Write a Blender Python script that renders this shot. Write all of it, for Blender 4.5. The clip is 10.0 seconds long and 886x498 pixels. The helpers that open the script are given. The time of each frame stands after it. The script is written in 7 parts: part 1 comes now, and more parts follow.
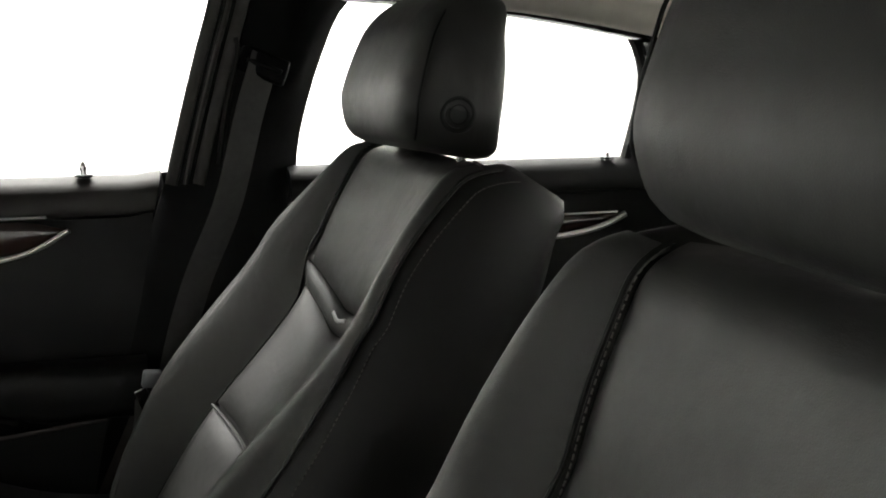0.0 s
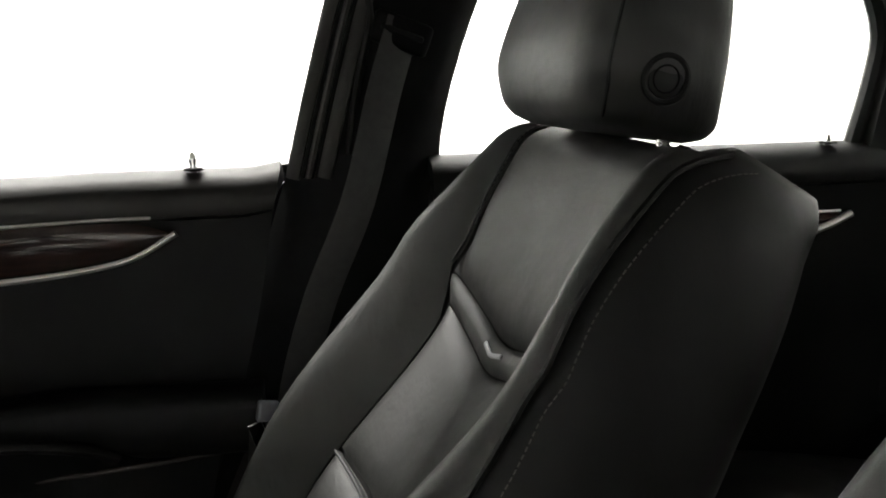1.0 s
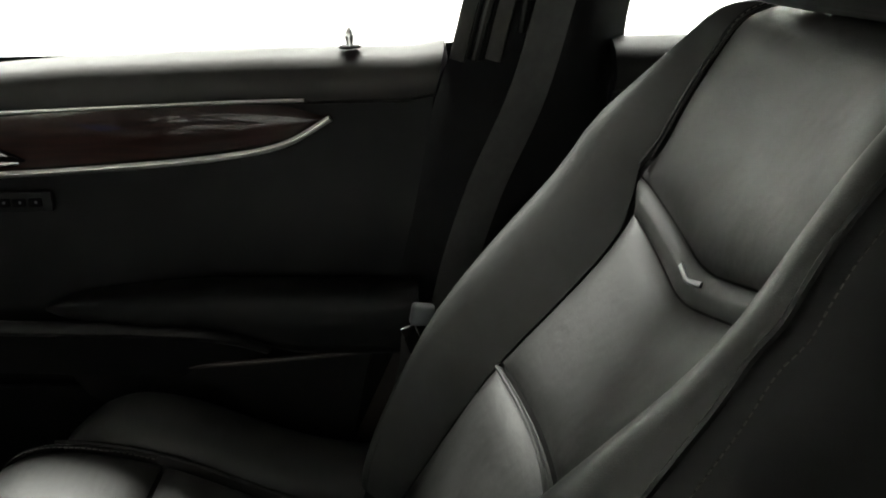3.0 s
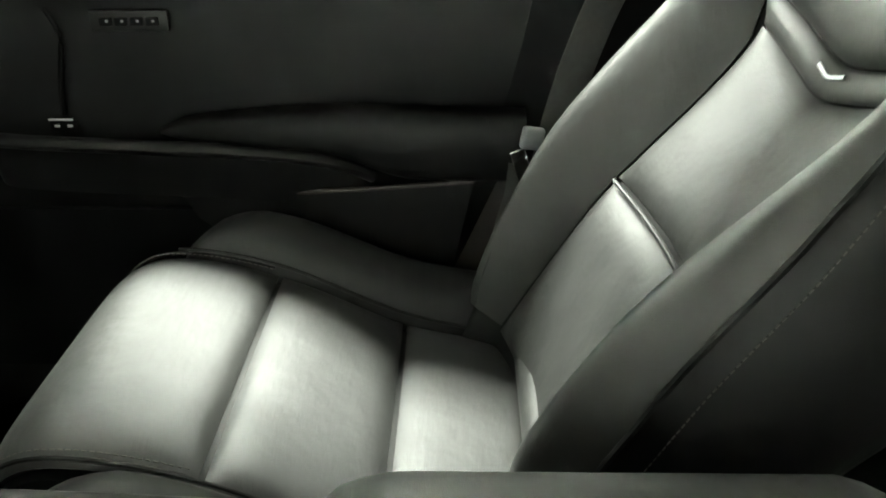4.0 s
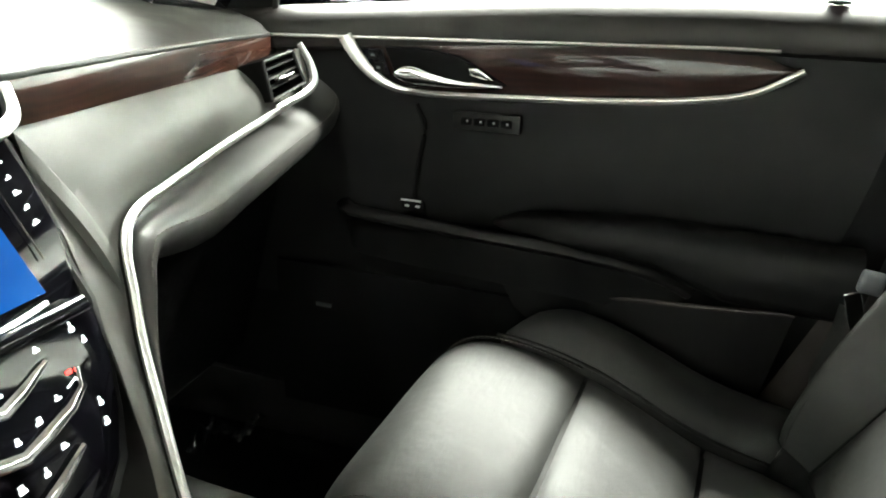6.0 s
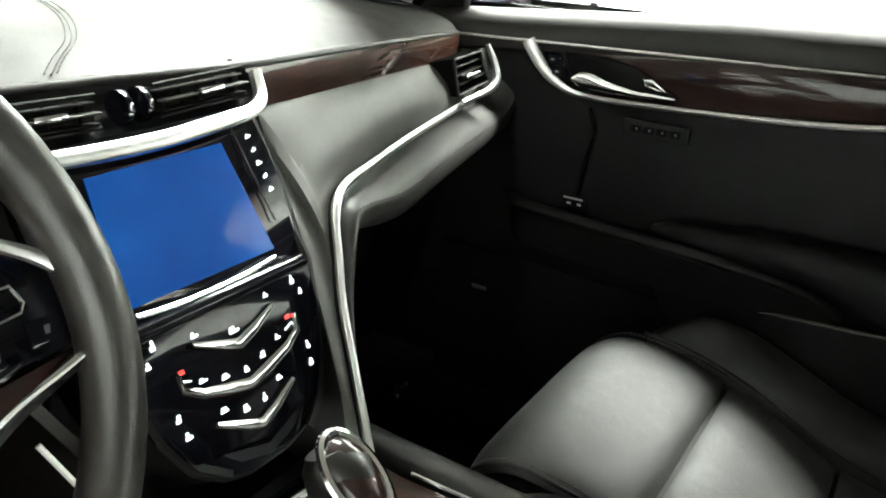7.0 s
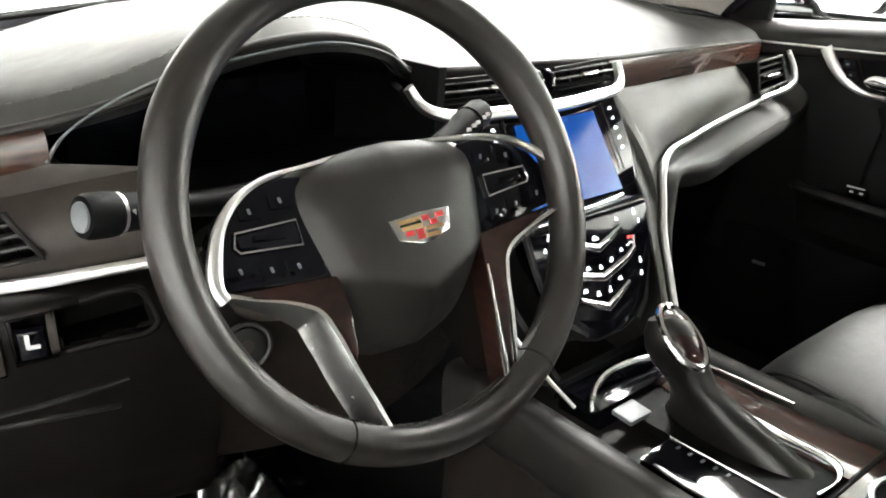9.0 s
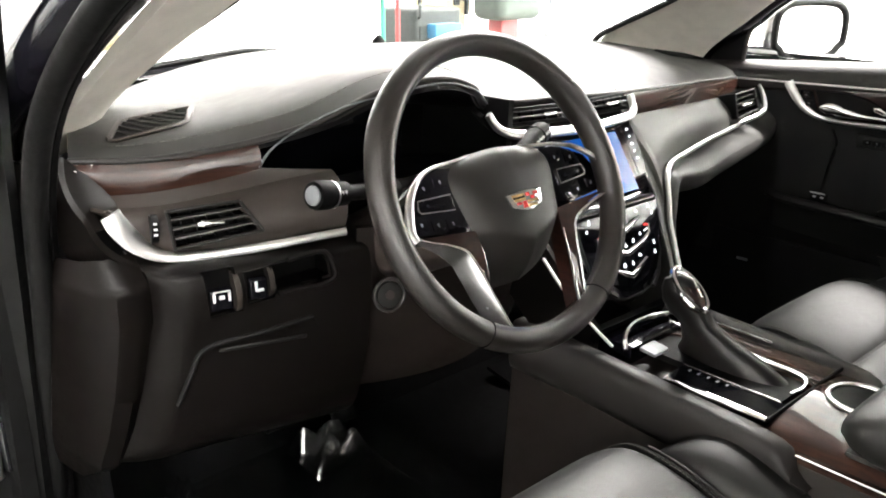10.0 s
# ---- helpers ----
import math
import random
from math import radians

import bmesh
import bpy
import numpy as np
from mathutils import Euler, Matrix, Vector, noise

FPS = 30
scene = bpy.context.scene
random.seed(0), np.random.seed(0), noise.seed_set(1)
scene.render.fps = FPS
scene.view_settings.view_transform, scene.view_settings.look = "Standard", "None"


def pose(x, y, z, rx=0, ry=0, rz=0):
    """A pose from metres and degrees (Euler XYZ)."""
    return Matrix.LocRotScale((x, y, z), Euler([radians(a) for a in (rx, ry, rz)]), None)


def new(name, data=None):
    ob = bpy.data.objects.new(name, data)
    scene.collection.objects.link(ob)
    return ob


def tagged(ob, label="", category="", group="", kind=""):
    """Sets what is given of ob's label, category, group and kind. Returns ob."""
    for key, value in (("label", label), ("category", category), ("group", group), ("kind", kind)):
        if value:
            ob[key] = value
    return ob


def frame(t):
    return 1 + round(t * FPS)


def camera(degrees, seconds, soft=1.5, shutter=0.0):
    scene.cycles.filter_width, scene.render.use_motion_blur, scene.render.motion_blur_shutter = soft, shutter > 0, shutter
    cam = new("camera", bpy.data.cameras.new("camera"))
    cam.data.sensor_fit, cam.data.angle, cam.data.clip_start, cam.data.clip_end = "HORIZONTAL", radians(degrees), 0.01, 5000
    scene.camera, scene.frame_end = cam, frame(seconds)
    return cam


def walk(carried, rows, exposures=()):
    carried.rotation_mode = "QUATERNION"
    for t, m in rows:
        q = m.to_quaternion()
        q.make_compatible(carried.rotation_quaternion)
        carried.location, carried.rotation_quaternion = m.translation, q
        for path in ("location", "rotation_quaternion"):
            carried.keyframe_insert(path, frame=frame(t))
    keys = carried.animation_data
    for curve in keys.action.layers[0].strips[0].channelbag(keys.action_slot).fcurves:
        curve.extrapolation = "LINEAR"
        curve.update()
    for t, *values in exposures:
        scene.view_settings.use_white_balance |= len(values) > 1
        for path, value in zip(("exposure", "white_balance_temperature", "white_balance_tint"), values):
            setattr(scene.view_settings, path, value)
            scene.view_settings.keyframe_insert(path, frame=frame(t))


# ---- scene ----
cam = camera(55.72, 10.0, soft=1.9)
PATH = [
    (0, -0.5864, -0.4688, 1.1867, 77.33, -0.94, -110.66),
    (0.5, -0.4740, -0.4881, 1.1576, 76.66, -0.10, -106.78),
    (1, -0.3447, -0.5132, 1.1521, 76.78, 0.70, -101.23),
    (1.5, -0.2570, -0.5115, 1.1579, 78.10, 0.24, -97.67),
    (2, -0.2367, -0.4986, 1.1479, 80.11, -0.52, -95.53),
    (2.5, -0.2297, -0.4871, 1.1535, 76.20, -0.53, -93.95),
    (2.7, -0.2244, -0.4921, 1.1620, 72.53, 0.34, -92.90),
    (3.8, -0.2815, -0.4228, 1.0710, 63.04, -0.26, -90.35),
    (4, -0.2853, -0.4064, 1.0622, 62.57, 0.54, -88.77),
    (4.5, -0.2918, -0.3640, 1.0638, 63.86, 2.02, -82.60),
    (5, -0.2927, -0.3557, 1.0680, 67.49, 1.72, -77.39),
    (5.2, -0.2995, -0.3586, 1.0770, 68.29, 1.17, -76.03),
    (6.3, -0.3317, -0.3396, 1.0925, 68.53, -1.29, -65.19),
    (6.5, -0.3386, -0.3303, 1.0938, 68.40, -1.77, -62.62),
    (7, -0.4079, -0.3529, 1.1198, 67.74, -2.93, -57.95),
    (7.5, -0.5214, -0.3863, 1.1261, 67.92, -4.63, -58.25),
    (8, -0.5779, -0.4327, 1.1367, 67.80, -4.59, -53.98),
    (8.5, -0.6177, -0.4366, 1.1295, 67.91, -3.53, -47.49),
    (9, -0.6969, -0.4702, 1.1437, 68.02, -1.30, -40.51),
    (9.5, -0.8351, -0.5433, 1.1717, 69.71, -1.09, -39.73),
    (10, -0.9986, -0.6325, 1.1849, 70.81, -0.51, -42.01),
]
walk(cam, [(t, pose(x, y, z, rx, ry, rz)) for t, x, y, z, rx, ry, rz in PATH],
     exposures=[(0, -1.05, 6500, 10), (1.0, -1.1, 6500, 10), (2.0, -1.36, 6500, 10), (2.5, -1.54, 6500, 9), (2.7, -1.44, 6500, 8), (3.8, 0.76, 6500, -4), (4.5, 0.62, 6500, -3), (5.0, 0.78, 6600, -1), (5.3, 0.78, 6550, -1), (6.5, 0.35, 6450, 0), (7.0, 0.0, 6350, 1), (7.5, 0.0, 6350, 2), (8.5, 0.2, 6400, 6), (9.0, 0.2, 6400, 10), (10.0, 0.12, 6500, 13)])

# ---- light: a white showroom hall with unseen lamps added under its ceiling ----
world = bpy.data.worlds.new("hall_air")
world.use_nodes = True
world.node_tree.nodes["Background"].inputs[0].default_value = (0.9, 0.95, 1.0, 1)
world.node_tree.nodes["Background"].inputs[1].default_value = 0.05
scene.world = world
HALL = (-5.0, 6.0, -6.0, 7.0, 3.6)
# added for brightness: washers along the far walls, dimmer lamps over the floor
LAMPS = ((5.0, -3.2, 500, 30), (5.0, 0.4, 1700, 30), (5.0, 4.0, 1700, 30), (2.6, 6.0, 880, -90), (-1.8, 6.0, 160, -90), (2.3, -1.5, 640, 90), (2.3, 1.2, 640, 90), (-4.0, -3.4, 150, -30), (2.2, -5.0, 900, 180), (-1.6, -5.0, 400, 180), (-1.6, -0.8, 190, 90))
for lx, ly, power, turn in LAMPS:
    lamp = bpy.data.lights.new("added_lamp_light", "AREA")
    lamp.shape, lamp.size, lamp.size_y, lamp.energy, lamp.color = "RECTANGLE", 2.4, 0.5, power, (1.0, 0.98, 0.93)
    lo = new("added_lamp_light", lamp)
    tilt = 0 if turn in (0, 90) else 38
    lo.matrix_world = pose(lx, ly, HALL[4] - 0.20, {-90: tilt, 180: -tilt}.get(turn, 0), -tilt if turn == 30 else tilt if turn == -30 else 0, 0) @ pose(0, 0, 0, 0, 0, 90 if turn in (30, -30, 90) else 0)


# ---- materials ----
def nodes_of(name):
    m = bpy.data.materials.new(name)
    m.use_nodes = True
    nt = m.node_tree
    return m, nt, nt.nodes["Principled BSDF"]


def tex_coord(nt, scale=(1, 1, 1)):
    tc = nt.nodes.new("ShaderNodeTexCoord")
    mp = nt.nodes.new("ShaderNodeMapping")
    mp.inputs["Scale"].default_value = scale
    nt.links.new(tc.outputs["Object"], mp.inputs["Vector"])
    return mp.outputs["Vector"]


def noise_tex(nt, vec, scale, detail=4.0, rough=0.55):
    n = nt.nodes.new("ShaderNodeTexNoise")
    n.inputs["Scale"].default_value, n.inputs["Detail"].default_value, n.inputs["Roughness"].default_value = scale, detail, rough
    nt.links.new(vec, n.inputs["Vector"])
    return n.outputs["Fac"]


def ramp(nt, fac, stops):
    r = nt.nodes.new("ShaderNodeValToRGB")
    el = r.color_ramp.elements
    while len(el) < len(stops):
        el.new(0.5)
    for e, (p, c) in zip(el, stops):
        e.position, e.color = p, (*c, 1) if len(c) == 3 else c
    nt.links.new(fac, r.inputs["Fac"])
    return r.outputs["Color"]


def value_range(nt, fac, lo, hi):
    r = nt.nodes.new("ShaderNodeMapRange")
    r.inputs["From Min"].default_value, r.inputs["From Max"].default_value = 0.25, 0.75
    r.inputs["To Min"].default_value, r.inputs["To Max"].default_value = lo, hi
    nt.links.new(fac, r.inputs["Value"])
    return r.outputs["Result"]


def bump(nt, bsdf, fac, strength, dist, prev=None):
    b = nt.nodes.new("ShaderNodeBump")
    b.inputs["Strength"].default_value, b.inputs["Distance"].default_value = strength, dist
    nt.links.new(fac, b.inputs["Height"])
    if prev is not None:
        nt.links.new(prev, b.inputs["Normal"])
    nt.links.new(b.outputs["Normal"], bsdf.inputs["Normal"])
    return b.outputs["Normal"]


def plain(name, colour, rough, metal=0.0, vary=0.15, grain=0.0, grain_scale=900.0, spec=0.5, coat=0.0, wear=30.0):
    """A paint, plastic or metal with two scales of variation in tone and gloss."""
    m, nt, b = nodes_of(name)
    v = tex_coord(nt)
    big = noise_tex(nt, v, wear, 5)
    lo, hi = [max(0, c * (1 - vary)) for c in colour], [min(1, c * (1 + vary)) for c in colour]
    nt.links.new(ramp(nt, big, [(0.3, lo), (0.7, hi)]), b.inputs["Base Color"])
    nt.links.new(value_range(nt, noise_tex(nt, v, wear * 3.3, 6), max(0.02, rough * 0.85), min(1, rough * 1.15)), b.inputs["Roughness"])
    b.inputs["Metallic"].default_value, b.inputs["Specular IOR Level"].default_value = metal, spec
    b.inputs["Coat Weight"].default_value, b.inputs["Coat Roughness"].default_value = coat, 0.06
    if grain:
        bump(nt, b, noise_tex(nt, v, grain_scale, 3), grain, 0.0004)
    return m


def leather(name, colour, rough=0.42, crease=0.25, spec=0.5):
    """Grained hide: fine cells, soft wrinkles and a slow unevenness in gloss."""
    m, nt, b = nodes_of(name)
    v = tex_coord(nt)
    tone = noise_tex(nt, v, 9, 5)
    nt.links.new(ramp(nt, tone, [(0.3, [c * 0.82 for c in colour]), (0.7, [c * 1.15 for c in colour])]), b.inputs["Base Color"])
    nt.links.new(value_range(nt, noise_tex(nt, v, 24, 6), rough * 0.88, rough * 1.12), b.inputs["Roughness"])
    b.inputs["Specular IOR Level"].default_value = spec
    cells = nt.nodes.new("ShaderNodeTexVoronoi")
    cells.feature, cells.inputs["Scale"].default_value = "DISTANCE_TO_EDGE", 620
    nt.links.new(v, cells.inputs["Vector"])
    n1 = bump(nt, b, cells.outputs["Distance"], 0.22, 0.0006)
    n2 = bump(nt, b, noise_tex(nt, v, 16, 3), crease, 0.006, n1)
    bump(nt, b, noise_tex(nt, tex_coord(nt, (1, 3.5, 1)), 38, 4, 0.6), crease * 0.5, 0.0025, n2)
    return m


def burl(name, dark, light, stretch, rough=0.02):
    """Lacquered wood: streaks along the trim with pores under a clear coat."""
    m, nt, b = nodes_of(name)
    v = tex_coord(nt, stretch)
    w = nt.nodes.new("ShaderNodeTexWave")
    w.wave_type, w.bands_direction = "BANDS", "Z"
    w.inputs["Scale"].default_value, w.inputs["Distortion"].default_value = 14, 9
    w.inputs["Detail"].default_value, w.inputs["Detail Scale"].default_value = 4, 1.6
    nt.links.new(v, w.inputs["Vector"])
    mix = nt.nodes.new("ShaderNodeMath")
    mix.operation = "MULTIPLY"
    nt.links.new(w.outputs["Fac"], mix.inputs[0])
    nt.links.new(noise_tex(nt, v, 11, 8, 0.7), mix.inputs[1])
    nt.links.new(ramp(nt, mix.outputs[0], [(0.08, dark), (0.3, [(a + c) / 2 for a, c in zip(dark, light)]), (0.55, light)]), b.inputs["Base Color"])
    b.inputs["Roughness"].default_value, b.inputs["Coat Weight"].default_value, b.inputs["Coat Roughness"].default_value = 0.5, 1.0, rough
    b.inputs["Specular IOR Level"].default_value, b.inputs["Coat IOR"].default_value = 0.08, 1.46
    return m


def clear_glass(name, tint=(1, 1, 1), rough=0.0, base=0.03):
    m, nt, b = nodes_of(name)
    out = nt.nodes["Material Output"]
    tr = nt.nodes.new("ShaderNodeBsdfTransparent")
    tr.inputs[0].default_value = (*tint, 1)
    gl = nt.nodes.new("ShaderNodeBsdfGlossy")
    gl.inputs["Roughness"].default_value = rough
    lw = nt.nodes.new("ShaderNodeLayerWeight")
    lw.inputs["Blend"].default_value = 0.5
    pw = nt.nodes.new("ShaderNodeMath")
    pw.operation = "POWER"
    pw.inputs[1].default_value = 5.0
    nt.links.new(lw.outputs["Facing"], pw.inputs[0])
    ad = nt.nodes.new("ShaderNodeMath")
    ad.operation, ad.use_clamp = "MULTIPLY_ADD", True
    ad.inputs[1].default_value, ad.inputs[2].default_value = 0.75, base
    nt.links.new(pw.outputs[0], ad.inputs[0])
    mx = nt.nodes.new("ShaderNodeMixShader")
    nt.links.new(ad.outputs[0], mx.inputs[0])
    nt.links.new(tr.outputs[0], mx.inputs[1])
    nt.links.new(gl.outputs[0], mx.inputs[2])
    nt.links.new(mx.outputs[0], out.inputs["Surface"])
    return m


def lamp_mat(name, colour, strength):
    m, nt, b = nodes_of(name)
    b.inputs["Base Color"].default_value = (*[c * 0.6 for c in colour], 1)
    b.inputs["Emission Color"].default_value, b.inputs["Emission Strength"].default_value = (*colour, 1), strength
    return m


def screen_mat(name):
    m, nt, b = nodes_of(name)
    v = tex_coord(nt)
    n = noise_tex(nt, v, 5, 3)
    col = ramp(nt, n, [(0.3, (0.003, 0.045, 0.26)), (0.55, (0.006, 0.115, 0.50)), (0.75, (0.02, 0.24, 0.80))])
    b.inputs["Base Color"].default_value = (0.01, 0.01, 0.015, 1)
    nt.links.new(col, b.inputs["Emission Color"])
    b.inputs["Emission Strength"].default_value = 0.72
    b.inputs["Roughness"].default_value, b.inputs["Specular IOR Level"].default_value = 0.08, 0.18
    return m


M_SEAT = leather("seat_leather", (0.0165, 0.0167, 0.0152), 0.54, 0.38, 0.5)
# seat leather again, its colour lowered for bolsters turned from the light
M_BOLSTER_SHADED = leather("bolster_leather_shaded", (0.0098, 0.0098, 0.0090), 0.54, 0.22, 0.32)
# darkened copy of the seat leather for parts lying in shade
M_SEAT_SHADED = leather("seat_leather_shaded", (0.0062, 0.0060, 0.0056), 0.5, 0.15, 0.2)
# one dash leather in three tones: fascia lit, top pad dimmed, roll shaded
M_DASH_LIT = leather("dash_leather_lit", (0.056, 0.056, 0.051), 0.50, 0.05, 0.38)
M_DASH_TOP_DIM = leather("dash_leather_dimmed", (0.022, 0.022, 0.020), 0.50, 0.05, 0.31)
M_DASH_SHADED = leather("dash_leather_shaded", (0.026, 0.025, 0.0235), 0.5, 0.05, 0.4)
M_RAIL = leather("rail_leather", (0.013, 0.0112, 0.0104), 0.5, 0.05, 0.35)
M_DOOR = leather("door_leather", (0.0050, 0.0050, 0.0049), 0.52, 0.06, 0.16)
M_WHEEL = leather("wheel_leather", (0.0150, 0.0128, 0.0115), 0.33, 0.04, 0.62)
M_COVER = leather("airbag_cover_grain", (0.0155, 0.0138, 0.0127), 0.46, 0.02, 0.32)
M_THREAD = plain("thread", (0.075, 0.072, 0.065), 0.8, vary=0.25, grain=0.5)
M_PLASTIC = plain("soft_plastic", (0.0075, 0.0073, 0.0070), 0.5, grain=0.35, grain_scale=700, spec=0.22)
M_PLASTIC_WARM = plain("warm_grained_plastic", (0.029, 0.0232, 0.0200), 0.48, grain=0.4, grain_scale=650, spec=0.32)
# warm plastic hue darkened to hold the shade below the dash
M_PLASTIC_SHADED = plain("hard_plastic_shaded", (0.0036, 0.0028, 0.0025), 0.40, grain=0.3, grain_scale=650, spec=0.12)
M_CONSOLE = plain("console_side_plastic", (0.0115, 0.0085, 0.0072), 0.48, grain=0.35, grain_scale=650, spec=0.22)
M_BOOT = leather("lever_leather", (0.007, 0.0062, 0.0056), 0.33, 0.12, 0.36)
# black vent plastic made paler, for slats that catch the light
M_SLAT = plain("vent_slat_plastic_lit", (0.020, 0.019, 0.018), 0.4, grain=0.2, spec=0.4)
M_TRIM = plain("grey_window_trim", (0.032, 0.031, 0.028), 0.6, grain=0.3, grain_scale=700, spec=0.3)
M_BLACK = plain("black_plastic", (0.0028, 0.0028, 0.0029), 0.6, grain=0.2, spec=0.09)
M_PIANO = plain("gloss_black", (0.004, 0.004, 0.006), 0.06, vary=0.3, spec=0.26)
M_RUBBER = plain("seal_rubber", (0.004, 0.004, 0.004), 0.6, grain=0.4, grain_scale=400, spec=0.16)
M_BODY = plain("body_paint_black", (0.004, 0.004, 0.006), 0.16, coat=0.8)
M_CHROME = plain("polished_chrome", (0.88, 0.88, 0.88), 0.13, metal=1.0, vary=0.05)
M_SATIN = plain("satin_chrome", (0.86, 0.86, 0.85), 0.34, metal=1.0, vary=0.02)
M_SPOKE = plain("brushed_spoke_metal", (0.80, 0.80, 0.80), 0.24, metal=1.0, vary=0.04)
M_WOOD = burl("dark_wood_dash", (0.023, 0.0085, 0.0056), (0.037, 0.0140, 0.0088), (0.35, 1.2, 2.4))
M_WOOD_Y = burl("dark_wood_door", (0.013, 0.0045, 0.0035), (0.021, 0.0075, 0.0055), (2.0, 0.35, 2.2))
M_WOOD_CON = burl("dark_wood_console", (0.022, 0.008, 0.005), (0.042, 0.015, 0.009), (3.0, 0.6, 2.0))
M_CARPET = plain("carpet", (0.0022, 0.0022, 0.0022), 0.95, vary=0.4, grain=1.0, grain_scale=1400, spec=0.03)
M_LINER = plain("headliner_fabric", (0.66, 0.63, 0.57), 0.95, vary=0.06, grain=0.5, grain_scale=1100, spec=0.1)
M_WEB = plain("belt_webbing", (0.024, 0.0235, 0.022), 0.7, vary=0.1, grain=0.8, grain_scale=1600)
M_GLASS = clear_glass("window_glass", (0.97, 0.98, 0.97))
M_MIRROR = plain("mirror_glass", (0.92, 0.93, 0.93), 0.015, metal=1.0, vary=0.02)
M_ICON = lamp_mat("lit_icon", (0.95, 0.97, 1.0), 2.2)
M_RED = lamp_mat("lit_red_icon", (1.0, 0.06, 0.05), 1.6)
M_SCREEN = screen_mat("screen_blue")
M_PRINT = plain("white_print", (0.6, 0.6, 0.6), 0.6, vary=0.05)
M_BADGE = plain("dull_badge_metal", (0.30, 0.31, 0.32), 0.35, metal=0.9)
M_GOLD = plain("badge_gold", (0.62, 0.42, 0.20), 0.3, metal=0.8)
M_BRED = plain("badge_red", (0.50, 0.05, 0.05), 0.25, coat=0.6)
M_HALLWALL = plain("hall_white_paint", (0.86, 0.86, 0.85), 0.7, vary=0.03, wear=0.8)
M_HALLFLOOR = plain("hall_painted_concrete", (0.22, 0.22, 0.215), 0.35, vary=0.12, wear=1.5, grain=0.2, grain_scale=60)
M_TEAL = plain("teal_paint", (0.012, 0.17, 0.12), 0.5)
M_REDPAINT = plain("red_paint", (0.22, 0.016, 0.018), 0.5)
M_GREYCASE = plain("grey_case", (0.14, 0.15, 0.16), 0.45)
M_DARKCASE = plain("dark_cart_paint", (0.022, 0.028, 0.028), 0.55, spec=0.2)
M_YELLOW = plain("yellow_board", (0.40, 0.34, 0.12), 0.7)
M_BEIGE = plain("beige_board", (0.40, 0.34, 0.22), 0.8)
M_GREYGREEN = plain("grey_green_paint", (0.050, 0.064, 0.056), 0.6, spec=0.2)
M_BLUECASE = plain("blue_case", (0.006, 0.10, 0.19), 0.5)
M_WHITECAR = plain("white_car_paint", (0.8, 0.8, 0.8), 0.15, coat=0.8, vary=0.03)
M_TAIL = plain("tail_lamp_red", (0.45, 0.03, 0.03), 0.15, coat=0.5)
M_DARKGLASS = plain("dark_window_glass", (0.02, 0.025, 0.03), 0.06, coat=0.5)


# ---- shaping helpers ----
def spline(ctrl, n):
    """n points on a smooth curve through the control points (any dimension)."""
    c = np.array(ctrl, float)
    d = np.concatenate([[0], np.cumsum(np.linalg.norm(np.diff(c, axis=0), axis=1) ** 0.5)])
    tan = np.gradient(c, d, axis=0) if len(c) > 2 else np.tile((c[1] - c[0]) / d[1], (2, 1))
    out = []
    for s in np.linspace(0, d[-1], n):
        i = min(max(int(np.searchsorted(d, s)) - 1, 0), len(c) - 2)
        h = d[i + 1] - d[i]
        u = (s - d[i]) / h
        out.append((2 * u**3 - 3 * u**2 + 1) * c[i] + (u**3 - 2 * u**2 + u) * h * tan[i] + (3 * u**2 - 2 * u**3) * c[i + 1] + (u**3 - u**2) * h * tan[i + 1])
    return np.array(out)


def prof(x, xs, ys):
    """Smooth value at x through the pairs xs, ys, with no overshoot."""
    n = len(xs)
    if n == 2 or x <= xs[0] or x >= xs[-1]:
        return float(np.interp(x, xs, ys))
    d = [(ys[k + 1] - ys[k]) / (xs[k + 1] - xs[k]) for k in range(n - 1)]
    g = [d[0]] + [0.0 if d[k - 1] * d[k] <= 0 else 2 * d[k - 1] * d[k] / (d[k - 1] + d[k]) for k in range(1, n - 1)] + [d[-1]]
    i = min(max(int(np.searchsorted(xs, x)) - 1, 0), n - 2)
    h = xs[i + 1] - xs[i]
    u = (x - xs[i]) / h
    return (2 * u**3 - 3 * u**2 + 1) * ys[i] + (u**3 - 2 * u**2 + u) * h * g[i] + (3 * u**2 - 2 * u**3) * ys[i + 1] + (u**3 - u**2) * h * g[i + 1]


def bm_from(verts, faces):
    bm = bmesh.new()
    vs = [bm.verts.new(tuple(v)) for v in verts]
    for f in faces:
        if len(set(f)) > 2:
            try:
                bm.faces.new([vs[i] for i in dict.fromkeys(f)])
            except ValueError:
                pass
    return bm


def sheet(P, close_u=False, close_v=False, cap=False):
    """A surface over a grid of points P[i][j]; close_v joins the ends of each row."""
    P = np.array(P, float)
    a, b = P.shape[:2]
    faces = []
    for i in range(a if close_u else a - 1):
        for j in range(b if close_v else b - 1):
            faces.append((i * b + j, i * b + (j + 1) % b, ((i + 1) % a) * b + (j + 1) % b, ((i + 1) % a) * b + j))
    bm = bm_from(P.reshape(-1, 3), faces)
    if cap:
        bm.verts.ensure_lookup_table()
        for i in (0, a - 1):
            try:
                bm.faces.new([bm.verts[i * b + j] for j in range(b)])
            except ValueError:
                pass
    bmesh.ops.recalc_face_normals(bm, faces=bm.faces)
    return bm


